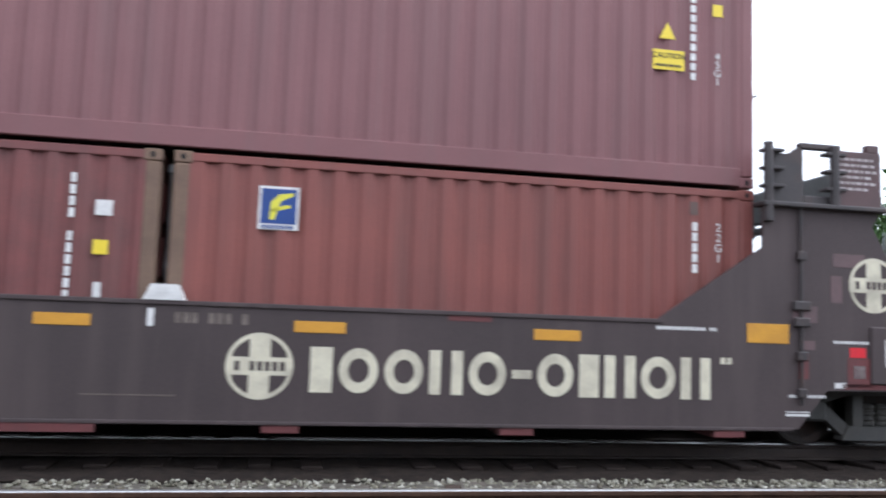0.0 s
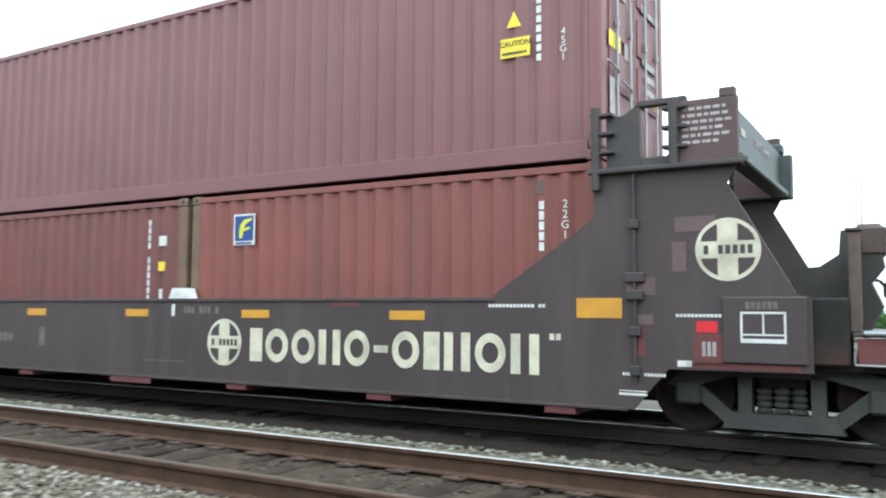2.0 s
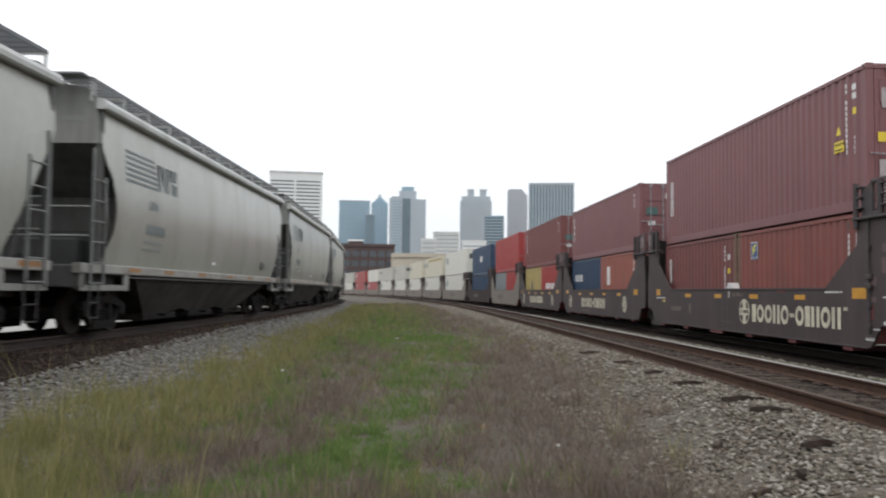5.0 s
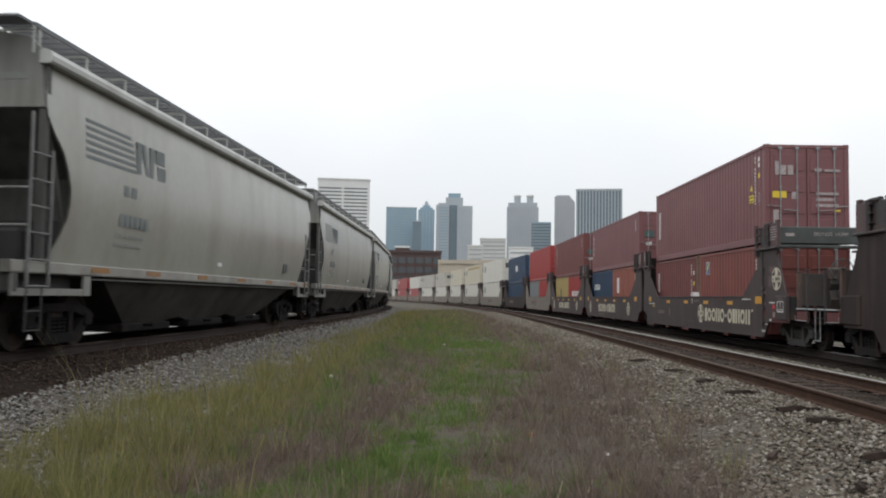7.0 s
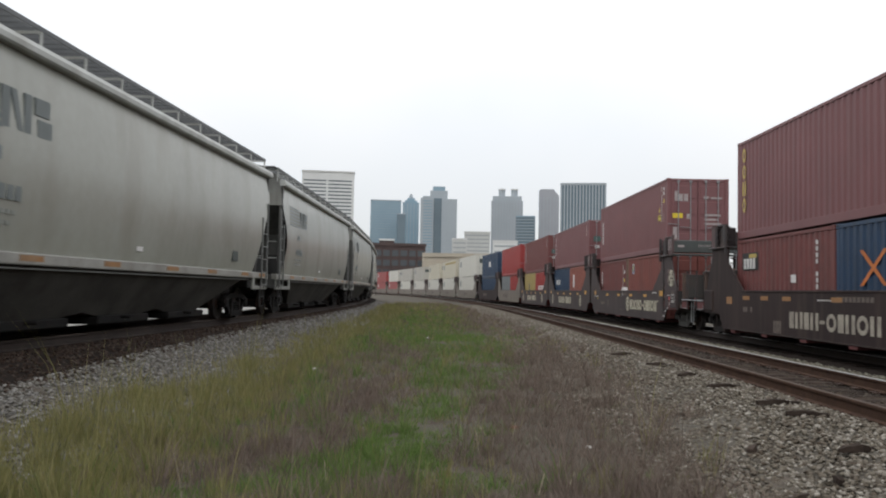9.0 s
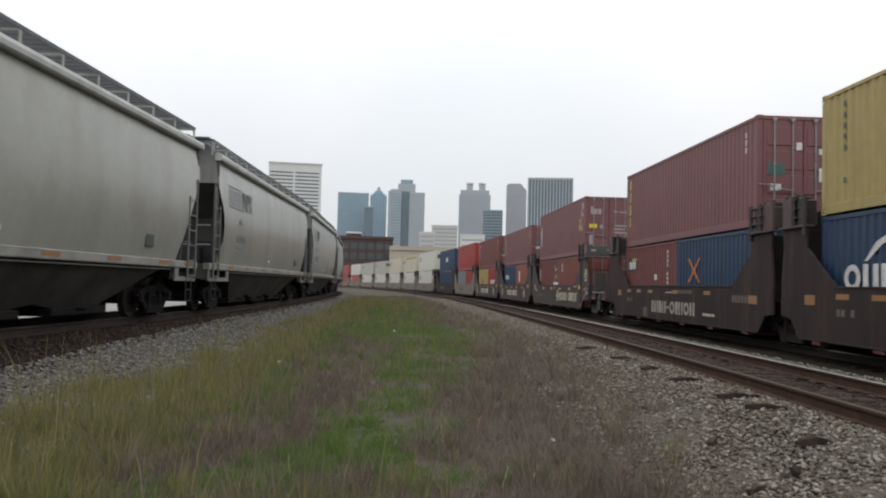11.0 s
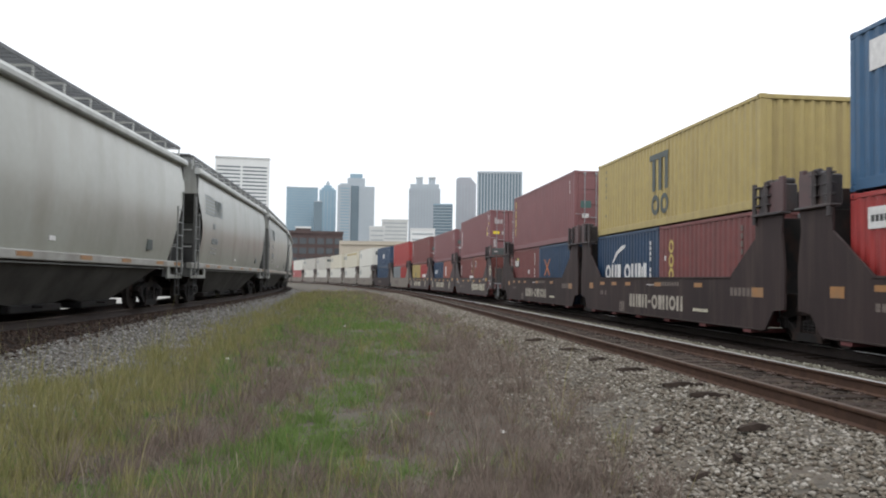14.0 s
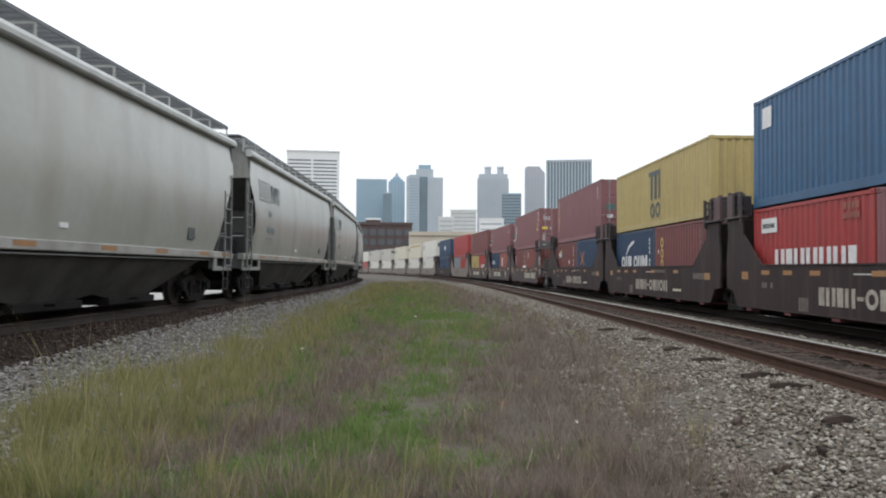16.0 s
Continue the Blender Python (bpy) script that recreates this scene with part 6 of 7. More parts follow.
bars(s1[2], "stencilled_number", -2.1, -2.2, 1.2, 2.3, 6, M_FAINT, True, 6)
s0 = plain_stack(U0, M_BLUE, (M_BRIGHTRED, M_BROWN), "medium blue container with a white square label", ("bright red twenty-foot container with a large white word mark", "plain maroon twenty-foot steel container"), doors=False, marks=False)
patch(s0[0], "white_label", -39.37 - U0, -39.95 - U0, 4.88 - tier2(HS), 5.42 - tier2(HS), M_WHITE, "white square label")
q0 = U0 + 3.065
shapes(s0[1], "word_mark", -40.1 - q0, -44.2 - q0, 1.05 - Z0, 1.68 - Z0, "hihhhhi", M_WHITE, SIDE_Y, "large white word mark")
patch(s0[1], "white_label", -39.31 - q0, -40.26 - q0, 2.12 - Z0, 2.50 - Z0, M_WHITE, "white framed label")
bars(s0[1], "label_mark", -39.4 - q0, -40.15 - q0, 2.24 - Z0, 2.36 - Z0, 6, M_BLACK, y=SIDE_Y + 0.004)
bars(s0[1], "stencilled_number", -43.6 - q0, -44.3 - q0, 2.45 - Z0, 2.6 - Z0, 4, M_SALMON)
bars(s0[1], "stencilled_number", -43.6 - q0, -44.3 - q0, 2.25 - Z0, 2.38 - Z0, 6, M_SALMON)

# the long pale boxes farther on
H53 = 8.077
FAR_LOADS = [("white", "white", 16.154), ("white", "cream", 16.154), ("white", "cream", 14.63), ("white", "drab", 12.19), ("white", "drab", 16.154), ("red", "white", 14.63), ("red", "red", 16.154), ("white", "drab", 16.154), ("white", "white", 16.154)]
FAR_PAINT = dict(white=(M_WHITEBOX, "white"), cream=(M_CREAMBOX, "cream"), drab=(M_DRABBOX, "grey-cream"), red=(M_BRIGHTRED, "bright red"))
for k, (lo, hi, top_l) in enumerate(FAR_LOADS):
    um = 87.33 + 19.72 * k
    well_car(H53, M_TANWELL, False, False, "tan-grey long well car carrying pale boxes", um, TANSTYLE, [-9.86] + ([9.86] if k == 8 else []))
    m, word = FAR_PAINT[lo]
    lower = load(container(16.154, HC, m, True, word + " long container with grey door hardware set in the well", smooth_sides=True), um, H53, 0, Z0 + 0.1)
    m, word = FAR_PAINT[hi]
    e = load(container(top_l, HC, m, True, word + " long container stacked above another", smooth_sides=True), um, H53, 1.9 if k == 3 else 0, Z0 + 0.12 + HC)
    for b_, hl in ((lower, 8.077), (e, top_l / 2)):
        end_patch(b_, "vent_panel", -hl - 0.012, 0.75, -0.75, 1.75, 2.35, M_CHAR if k in (0, 1, 3) else M_GREYBOX, "dark vent panel on the end")
        patch(b_, "side_mark", hl - 1.2, hl - 2.6, 1.5, 2.3, M_GREYBOX if lo == "white" else M_WHITE, "small grey side mark")
    if k == 1:
        patch(e, "yellow_mark", 5.0, -7.6, 2.3, 2.65, M_YELLOW, "yellow band mark")


# ---- covered hoppers: near side -y ----
HP = 8.56                 # half length of the roof


def hopper_car(label, s_mid, first=None):
    if first:
        t = copy_thing(first, pose(0, 0, 0))
        MOVERS.append((t, LEFT, left_s, s_mid, 6.6, (0, 0, LEFT_Z)))
        for bg in [c for c in t.children if c.name.startswith("bogie")]:
            for w in [c for c in bg.children if c.name.startswith("wheelset")]:
                WHEELS.append((w, w.matrix_basis.translation.x, 0.46, left_s))
        return t
    t = thing("covered_hopper", label, "freight car", "covered hoppers of the grain train")
    prof = [(1.45, 1.36), (1.49, 1.55), (1.525, 1.8), (1.553, 2.05), (1.572, 2.3), (1.585, 2.55), (1.59, 2.8), (1.588, 3.05), (1.58, 3.3), (1.566, 3.55), (1.547, 3.8), (1.52, 4.05), (1.485, 4.26), (1.46, 4.36)]

    def front(z):
        return float(np.interp(z, [1.36, 1.53, 2.2, 2.8, 3.33, 3.6, 4.36], [7.25, 7.3, 7.68, 8.05, 8.42, HP, HP]))

    def back(z):
        return float(np.interp(z, [1.36, 1.51, 2.0, 2.46, 3.0, 3.4, 3.6, 4.36], [8.22, 8.16, 7.85, 7.78, 8.02, 8.45, HP, HP]))

    for s in (-1, 1):
        v, f, nx = [], [], 40
        for y, z in prof:
            xa, xb = -back(z), front(z)
            for i in range(nx + 1):
                v.append((xa + (xb - xa) * i / nx, s * y, z))
        for j in range(len(prof) - 1):
            for i in range(nx):
                f.append((j * (nx + 1) + i, j * (nx + 1) + i + 1, (j + 1) * (nx + 1) + i + 1, (j + 1) * (nx + 1) + i))
        k = len(v)
        v += [(x, y - s * 0.03, z) for x, y, z in v]
        f += [tuple(q + k for q in face[::-1]) for face in f]
        side = part("side_sheet", Form().add(v, f), M_HOPPER, t, "light grey curved side sheet with dirt streaks", smooth=True)
        for i in range(1, 5):
            seam = Form()
            x = -HP + 2 * HP * i / 5
            for (y0, z0), (y1, z1) in zip(prof[:-1], prof[1:]):
                if -min(back(z0), back(z1)) < x < min(front(z0), front(z1)):
                    seam.add([(x - 0.03, s * (y0 + 0.003), z0), (x + 0.03, s * (y0 + 0.003), z0), (x + 0.03, s * (y1 + 0.003), z1), (x - 0.03, s * (y1 + 0.003), z1)], [(0, 1, 2, 3)])
            part("weld_seam", seam, M_HOPPER, side)
        part("eave_rail", Form().prism_x([(s * 1.44, 4.31), (s * 1.60, 4.31), (s * 1.635, 4.34), (s * 1.64, 4.42), (s * 1.60, 4.50), (s * 1.50, 4.53), (s * 1.44, 4.50)], -HP - 0.05, HP + 0.05), M_HOPPERTRIM, t, "pale rounded eave rail")
        sill = part("side_sill", Form().prism_x([(s * 1.40, 1.19), (s * 1.56, 1.19), (s * 1.57, 1.21), (s * 1.57, 1.35), (s * 1.52, 1.37), (s * 1.40, 1.37)], -9.3, 8.55), M_HOPPERSILL, t, "dusty pale side sill with amber reflectors")
        for x in (-6.75, -4.6, -1.96, 0.9, 3.45, 6.2, 7.9):
            part("reflector", Form().box(x - 0.32, x + 0.32, s * 1.568, s * 1.576, 1.245, 1.335), M_DULLAMBER, sill, "amber reflector strip")
    roof = [(-1.47, 4.48), (-1.1, 4.64), (-0.6, 4.76), (0, 4.80), (0.6, 4.76), (1.1, 4.64), (1.47, 4.48), (1.4, 4.40), (-1.4, 4.40)]
    part("roof", Form().prism_x(roof, -HP, HP), M_HOPPER, t, smooth=True)
    hatch = Form().cbox(0, 1.75, -0.3, 0.3, 4.74, 4.90, 0.03).mesh("roof_hatch", M_HOPPERTRIM)
    for i in range(8):
        part("roof_hatch", hatch, None, t, m=pose(-7.8 + i * 2.0, 0, 0))
    for s in (-1, 1):
        deck = Form().box(-HP - 0.1, HP + 0.02, min(s * 1.36, s * 1.39), max(s * 1.36, s * 1.39), 4.84, 4.91)
        for i in range(9):
            deck.box(-HP - 0.1, HP + 0.02, min(s * (0.78 + i * 0.065), s * (0.79 + i * 0.065)), max(s * (0.78 + i * 0.065), s * (0.79 + i * 0.065)), 4.87, 4.90)
        for i in range(62):
            deck.box(-HP + 0.28 * i, -HP + 0.28 * i + 0.02, min(s * 0.78, s * 1.36), max(s * 0.78, s * 1.36), 4.865, 4.88)
        w = part("running_board", deck, M_GRATING, t, "galvanised roof walkway")
        for i in range(13):
            br = Form()
            x = -HP + 0.05 + (2 * HP - 0.1) * i / 12
            br.box(x - 0.018, x + 0.018, min(s * 1.35, s * 1.38), max(s * 1.35, s * 1.38), 4.50, 4.86).box(x - 0.018, x + 0.018, min(s * 0.70, s * 1.36), max(s * 0.70, s * 1.36), 4.82, 4.855)
            part("board_bracket", br, M_HOPPERTRIM, w)
        for x in (-HP - 0.09, HP):
            part("board_post", Form().rod((x, s * 1.36, 4.45), (x, s * 1.36, 4.86), 0.02, 6), M_HOPPERTRIM, w)
    for cw in (Form().box(-HP - 0.5, -HP - 0.1, -1.36, 1.36, 4.86, 4.90), Form().box(HP - 0.3, HP + 0.1, -0.8, 0.8, 4.86, 4.90)):
        part("cross_walk", cw, M_GRATING, t)
    for s in (-1, 1):
        x = s * HP
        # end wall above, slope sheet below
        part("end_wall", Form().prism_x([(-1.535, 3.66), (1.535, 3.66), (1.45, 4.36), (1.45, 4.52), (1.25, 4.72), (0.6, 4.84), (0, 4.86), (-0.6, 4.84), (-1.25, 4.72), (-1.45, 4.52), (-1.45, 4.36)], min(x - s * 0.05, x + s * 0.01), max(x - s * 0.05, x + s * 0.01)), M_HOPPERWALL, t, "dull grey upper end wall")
        part("end_mark", Form().box(min(x, x + s * 0.016), max(x, x + s * 0.016), -1.25, -0.45, 4.08, 4.18), M_OLDSTENCIL, t, "faded grey stencil bar")
        # Slope sheet and bracing: recess shade is in their colour.
        part("slope_sheet", Form().prism([(x - s * 0.02, 3.66), (x - s * 3.2, 1.35), (x - s * 3.26, 1.40), (x - s * 0.08, 3.72)], -1.43, 1.43), M_HOPPEREND, t, "dirty grey end slope sheet with recess shade in its colour")
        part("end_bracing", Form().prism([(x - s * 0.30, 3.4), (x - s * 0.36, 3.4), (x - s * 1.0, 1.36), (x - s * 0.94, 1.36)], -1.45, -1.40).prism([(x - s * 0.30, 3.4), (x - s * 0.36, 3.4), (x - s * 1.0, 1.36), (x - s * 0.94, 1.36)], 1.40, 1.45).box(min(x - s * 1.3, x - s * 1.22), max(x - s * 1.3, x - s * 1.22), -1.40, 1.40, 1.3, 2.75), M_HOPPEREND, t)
        # Added dark plate stands for the shade inside the recess.
        part("shear_plate", Form().box(min(x - s * 1.02, x - s * 0.96), max(x - s * 1.02, x - s * 0.96), -1.30, 1.30, 1.27, 2.05), M_HOPPERDARK, t, "added dark plate for the shade in the car end")
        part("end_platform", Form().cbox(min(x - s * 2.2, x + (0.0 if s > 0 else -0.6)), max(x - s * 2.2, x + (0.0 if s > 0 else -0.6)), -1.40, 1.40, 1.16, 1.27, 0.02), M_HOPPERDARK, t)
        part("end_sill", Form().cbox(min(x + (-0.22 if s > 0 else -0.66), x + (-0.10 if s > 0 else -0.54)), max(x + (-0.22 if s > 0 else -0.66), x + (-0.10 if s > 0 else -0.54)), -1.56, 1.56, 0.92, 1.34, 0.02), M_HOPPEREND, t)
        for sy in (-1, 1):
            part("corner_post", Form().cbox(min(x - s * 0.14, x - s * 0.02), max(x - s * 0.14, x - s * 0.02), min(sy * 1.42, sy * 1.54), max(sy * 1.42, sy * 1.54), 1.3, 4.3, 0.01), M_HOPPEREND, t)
            d0, d1 = (-0.25, -0.80) if s > 0 else (0.40, -0.16)
            lad = Form()
            for dx, top in ((d0, 3.50), (d1, 3.02)):
                lad.cbox(min(x + s * dx - 0.02, x + s * dx + 0.02), max(x + s * dx - 0.02, x + s * dx + 0.02), min(sy * 1.575, sy * 1.615), max(sy * 1.575, sy * 1.615), 0.98, top, 0.005)
            for i in range(6):
                lad.rod((x + s * d0, sy * 1.60, 1.00 + i * 0.385), (x + s * d1, sy * 1.60, 1.00 + i * 0.385), 0.014, 6)
            for z in (1.35, 2.2, 2.95):
                lad.rod((x + s * d1, sy * 1.5, z), (x + s * d1, sy * 1.6, z), 0.012, 6)
            part("side_ladder", lad, M_LADDER, t, "worn grey side ladder")
            e0, e1 = x + s * (d0 - 0.10), x + s * (d1 + 0.06)
            step = Form()
            for e in (e0, e1):
                step.cbox(e - 0.014, e + 0.014, min(sy * 1.52, sy * 1.55), max(sy * 1.52, sy * 1.55), 0.34, 1.0, 0.004)
            for z in (0.36, 0.64):
                step.rod((e0, sy * 1.535, z), (e1, sy * 1.535, z), 0.013, 6)
            part("stirrup_step", step, M_HOPPERDARK, t, "dark stirrup step below the sill")
            # skirt frame between the bolster and the end sill
            g0, g1 = s * 7.02, s * 7.25
            g2 = x + (-0.12 if s > 0 else -0.62)
            skirt = Form().cbox(min(g0, g1), max(g0, g1), min(sy * 1.50, sy * 1.55), max(sy * 1.50, sy * 1.55), 0.86, 1.20, 0.008)
            skirt.cbox(min(g1, g2), max(g1, g2), min(sy * 1.49, sy * 1.54), max(sy * 1.49, sy * 1.54), 0.86, 0.97, 0.008)
            skirt.cbox(min(g2, g2 + s * 0.06), max(g2, g2 + s * 0.06), min(sy * 1.50, sy * 1.55), max(sy * 1.50, sy * 1.55), 0.86, 1.20, 0.006)
            part("bolster_skirt", skirt, M_HOPPERWALL, t, "dusty pale skirt frame at the bolster")
            # Added dark sheet gives the skirt opening its shade.
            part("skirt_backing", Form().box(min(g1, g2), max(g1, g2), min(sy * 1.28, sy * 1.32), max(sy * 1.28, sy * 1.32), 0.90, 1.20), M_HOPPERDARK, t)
            rail_ = Form()
            for z in (1.9, 2.45):
                rail_.rod((x + s * 0.1, -1.4, z), (x + s * 0.1, 1.4, z), 0.014, 6)
        part("end_grab_rail", rail_, M_HOPPERTRIM, t)
        part("coupler", Form().cbox(min(x + s * 0.2, x + s * 0.80), max(x + s * 0.2, x + s * 0.80), -0.14, 0.14, 0.72, 1.0, 0.03), M_UNDER, t)
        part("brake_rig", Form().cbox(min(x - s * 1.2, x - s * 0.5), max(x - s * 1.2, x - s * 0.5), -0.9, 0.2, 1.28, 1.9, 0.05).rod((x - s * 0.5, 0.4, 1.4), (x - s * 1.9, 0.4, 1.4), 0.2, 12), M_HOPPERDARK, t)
    # three discharge hoppers whose slopes meet well below the sill
    for c, xa, xb, za, zb in ((-3.6, -6.5, -1.85, 1.20, 0.40), (-0.2, -1.85, 1.45, 0.40, 0.40), (3.2, 1.45, 6.5, 0.40, 1.20)):
        poly = [(xa, 1.22), (xb, 1.22), (xb, zb), (c + 0.85, 0.30), (c - 0.85, 0.30), (xa, za)]
        yz = lambda z: 0.92 + (z - 0.30) / 0.92 * 0.56
        n = len(poly)
        v = [(x, -yz(z), z) for x, z in poly] + [(x, yz(z), z) for x, z in poly]
        # The bay colour includes the underside shade.
        bay = part("hopper_bay", Form().add(v, [tuple(range(n)), tuple(range(2 * n - 1, n - 1, -1))] + [(q, (q + 1) % n, (q + 1) % n + n, q + n) for q in range(n)]), M_BAY, t, "dirty discharge hopper with underside shade in its grey")
        part("outlet_gate", Form().cbox(c - 1.15, c + 1.15, -1.05, 1.05, 0.16, 0.32, 0.02), M_BLACKSTEEL, bay)
        part("gate_shaft", Form().rod((c - 0.2, -1.25, 0.28), (c - 0.2, 1.25, 0.28), 0.03, 8), M_BLACKSTEEL, bay)
    for s in (-1, 1):
        part("lower_flange", Form().box(-6.9, 6.8, min(s * 1.38, s * 1.50), max(s * 1.38, s * 1.50), 1.125, 1.15), M_LADDER, t)
    part("air_tank", Form().rod((5.3, -0.9, 0.78), (5.3, 0.6, 0.78), 0.2, 12), M_BLACKSTEEL, t, smooth=True)
    for x in (-8.0, -6.2, 6.2, 8.0):
        part("brake_beam", Form().cbox(x - 0.06, x + 0.06, -0.9, 0.9, 0.30, 0.46, 0.01), M_BLACKSTEEL, t)
    part("centre_sill", Form().box(-HP, HP, -0.22, 0.22, 0.70, 1.1), M_BLACKSTEEL, t)
    # Hopper bogies use the black steel that holds the under-car shadow.
    for x in (-7.05, 7.05):
        bogie(t, x, 0.46, left_s, False, M_BLACKSTEEL)
    # marks on the camera's side (they read towards +x)
    x0 = -7.41

    def face(z):
        return -float(np.interp(z, [p[1] for p in prof], [p[0] for p in prof])) - 0.006

    for i in range(6):
        z = 3.75 - i * 0.118
        part("stripe_mark", Form().box(x0, x0 + 1.66 + 0.05 * i, face(z - 0.031), face(z - 0.031) + 0.02, z - 0.062, z), M_NSGREY, t, "blue-grey stripe of a company mark")
    y = face(3.2)
    for fm in (Form().box(x0 + 1.85, x0 + 2.05, y, y + 0.04, 3.12, 3.70), Form().prism([(x0 + 2.06, 3.70), (x0 + 2.20, 3.70), (x0 + 2.40, 3.12), (x0 + 2.26, 3.12)], y, y + 0.04), Form().box(x0 + 2.42, x0 + 2.6, y, y + 0.04, 3.12, 3.70), Form().box(x0 + 2.70, x0 + 3.10, y, y + 0.04, 3.44, 3.70), Form().box(x0 + 2.78, x0 + 3.18, y, y + 0.04, 3.12, 3.38)):
        part("block_mark", fm, M_NSGREY, t, "blue-grey block of a company mark")
    for xa, xb, za, zb, n in ((1.38, 1.98, 2.64, 2.83, 2), (1.28, 2.5, 2.10, 2.32, 6), (1.2, 2.4, 1.90, 1.97, 9), (1.2, 2.3, 1.74, 1.81, 8)):
        fm = Form()
        for i in range(n):
            fm.box(x0 + xa + (xb - xa) * i / n, x0 + xa + (xb - xa) * (i + 0.72) / n, face(zb), face(zb) + 0.03, za, zb)
        tagged(part("stencil", fm, M_OLDSTENCIL if za < 2.05 else M_NSGREY, t, "faded stencilled writing"), kind="stuff")
    part("square_label", Form().box(5.12, 5.56, -1.545, -1.500, 1.62, 1.89), M_CHAR, t, "dark square label")
    part("white_label", Form().box(-0.83, -0.56, -1.520, -1.485, 1.59, 1.68), M_WHITE, t, "white label")
    MOVERS.append((t, LEFT, left_s, s_mid, 6.6, (0, 0, LEFT_Z)))
    for bg in [c for c in t.children if c.name.startswith("bogie")]:
        for w in [c for c in bg.children if c.name.startswith("wheelset")]:
            WHEELS.append((w, w.matrix_basis.translation.x, 0.46, left_s))
    return t


FIRST_HOPPER = hopper_car("light grey covered hopper with a blue-grey striped mark", -8.36)
for k in (-7, -6, -5, -4, -3, -2, -1, 1, 2, 3, 4, 5):
    hopper_car("light grey covered hopper with a blue-grey striped mark", -8.36 - HOPPER_PITCH * k, FIRST_HOPPER)


# ---- the city and the far side ----
def bearing(az, dist):
    az += 0.13
    return -math.sin(radians(az)) * dist, math.cos(radians(az)) * dist


def tower_frame(name, label, az0, az1, dist, category="tower"):
    """An Empty at the middle of the face between two bearings; x to the right across it, y away. Gives also the width."""
    x0, y0 = bearing(az0, dist)
    x1, y1 = bearing(az1, dist)
    t = thing(name, label, category, "city skyline")
    t.matrix_basis = pose((x0 + x1) / 2, (y0 + y1) / 2, -2, 0, 0, math.degrees(math.atan2(y1 - y0, x1 - x0)))
    return t, math.hypot(x1 - x0, y1 - y0)


def up(el, dist):
    return 3.14 + dist * math.tan(radians(el))


def build_city():
    # white slab with ribbon windows
    d = 700
    t, w = tower_frame("office_tower", "white concrete office slab with dark ribbon windows", 11.05, 7.45, d)
    h = up(8.05, d)
    part("body", Form().box(-w / 2, w / 2, 0, 26, 0, h), M_TOWERWHITE, t)
    part("parapet", Form().box(-w / 2 - 0.4, w / 2 + 0.4, -0.4, 26.4, h - 0.8, h + 0.6), M_PALE, t)
    fl = 3.05
    wm = [Form().box(-w / 2 + w * a, -w / 2 + w * b, -0.12, 0.1, 0, 1.2).mesh("window_band", M_BANDGLASS) for a, b in ((0.03, 0.46), (0.5, 0.95))]
    side = Form().box(w / 2 - 0.1, w / 2 + 0.1, 3, 23, 0, 1.3).mesh("window_band", M_WIN)
    for i in range(22):
        z = h - 8.4 - i * fl
        for me in wm:
            part("window_band", me, None, t, m=pose(0, 0, z))
        part("window_band", side, None, t, m=pose(0, 0, z))
    # blue glass slab
    d = 1350
    t, w = tower_frame("office_tower", "flat-topped blue glass office tower", 6.28, 4.15, d)
    h = up(6.2, d)
    part("body", Form().box(-w / 2, w / 2, 0, 40, 0, h), M_TOWERBLUE, t)
    part("parapet", Form().box(-w / 2 - 0.3, w / 2 + 0.3, -0.3, 40, h - 1, h + 0.8), M_TOWERGREY, t)
    me = Form().box(-w / 2, w / 2, -0.25, 0.1, 0, 0.5).mesh("floor_line", M_TOWERGREY)
    for i in range(26):
        part("floor_line", me, None, t, m=pose(0, 0, h - 5 - i * 4.2))
    t, w = tower_frame("office_tower", "narrow dark glass tower beside the blue one", 4.42, 3.82, d - 60)
    part("body", Form().box(-w / 2, w / 2, 0, 30, 0, up(5.25, d - 60)), M_TOWERDARK, t)
    part("cap", Form().box(-w / 2, w / 2, 0, 30, up(5.25, d - 60), up(5.32, d - 60)), M_TOWERGREY, t)
    # stepped tower with a tip
    t, w = tower_frame("office_tower", "stepped blue-grey tower with a small pointed cap", 4.05, 2.9, 1500)
    h = up(6.1, 1500)
    fm = Form().box(-w / 2, w / 2, 0, 30, 0, h).box(-w * 0.38, w * 0.38, 3, 27, h, h + 4).box(-w * 0.24, w * 0.24, 6, 24, h + 4, h + 8.5)
    part("body", fm, M_TOWERBLUE, t)
    part("spire", Form().prism([(-w * 0.13, h + 8.5), (w * 0.13, h + 8.5), (w * 0.1, h + 14), (0, h + 18), (-w * 0.1, h + 14)], 12, 18), M_TOWERGREY, t)
    for k in range(5):
        part("rib", Form().box(-w / 2 + w * (k + 0.5) / 5 - 0.5, -w / 2 + w * (k + 0.5) / 5 + 0.5, -0.4, 0.2, 0, h - 2), M_TOWERGREY, t)
    # tall tower with a dark glass core
    t, w = tower_frame("office_tower", "pale granite tower with a dark central glass strip", 2.8, 0.25, 1300)
    h = up(6.45, 1300)
    a = w / 2
    part("wing", Form().box(-a, -a + w * 0.36, 0, 40, 0, h).box(-a + w * 0.06, -a + w * 0.36, 2, 40, h, h + 3), M_TOWERGREY, t)
    part("wing", Form().box(a - w * 0.42, a, -4, 40, 0, h - 2), M_TOWERGREY, t)
    part("core", Form().box(-a + w * 0.36, a - w * 0.42, 4, 40, 0, h), M_TOWERDARK, t)
    crown = part("crown", Form().box(-w * 0.24, w * 0.24, 8, 36, h - 2, up(7.0, 1300)), M_TOWERGREY, t)
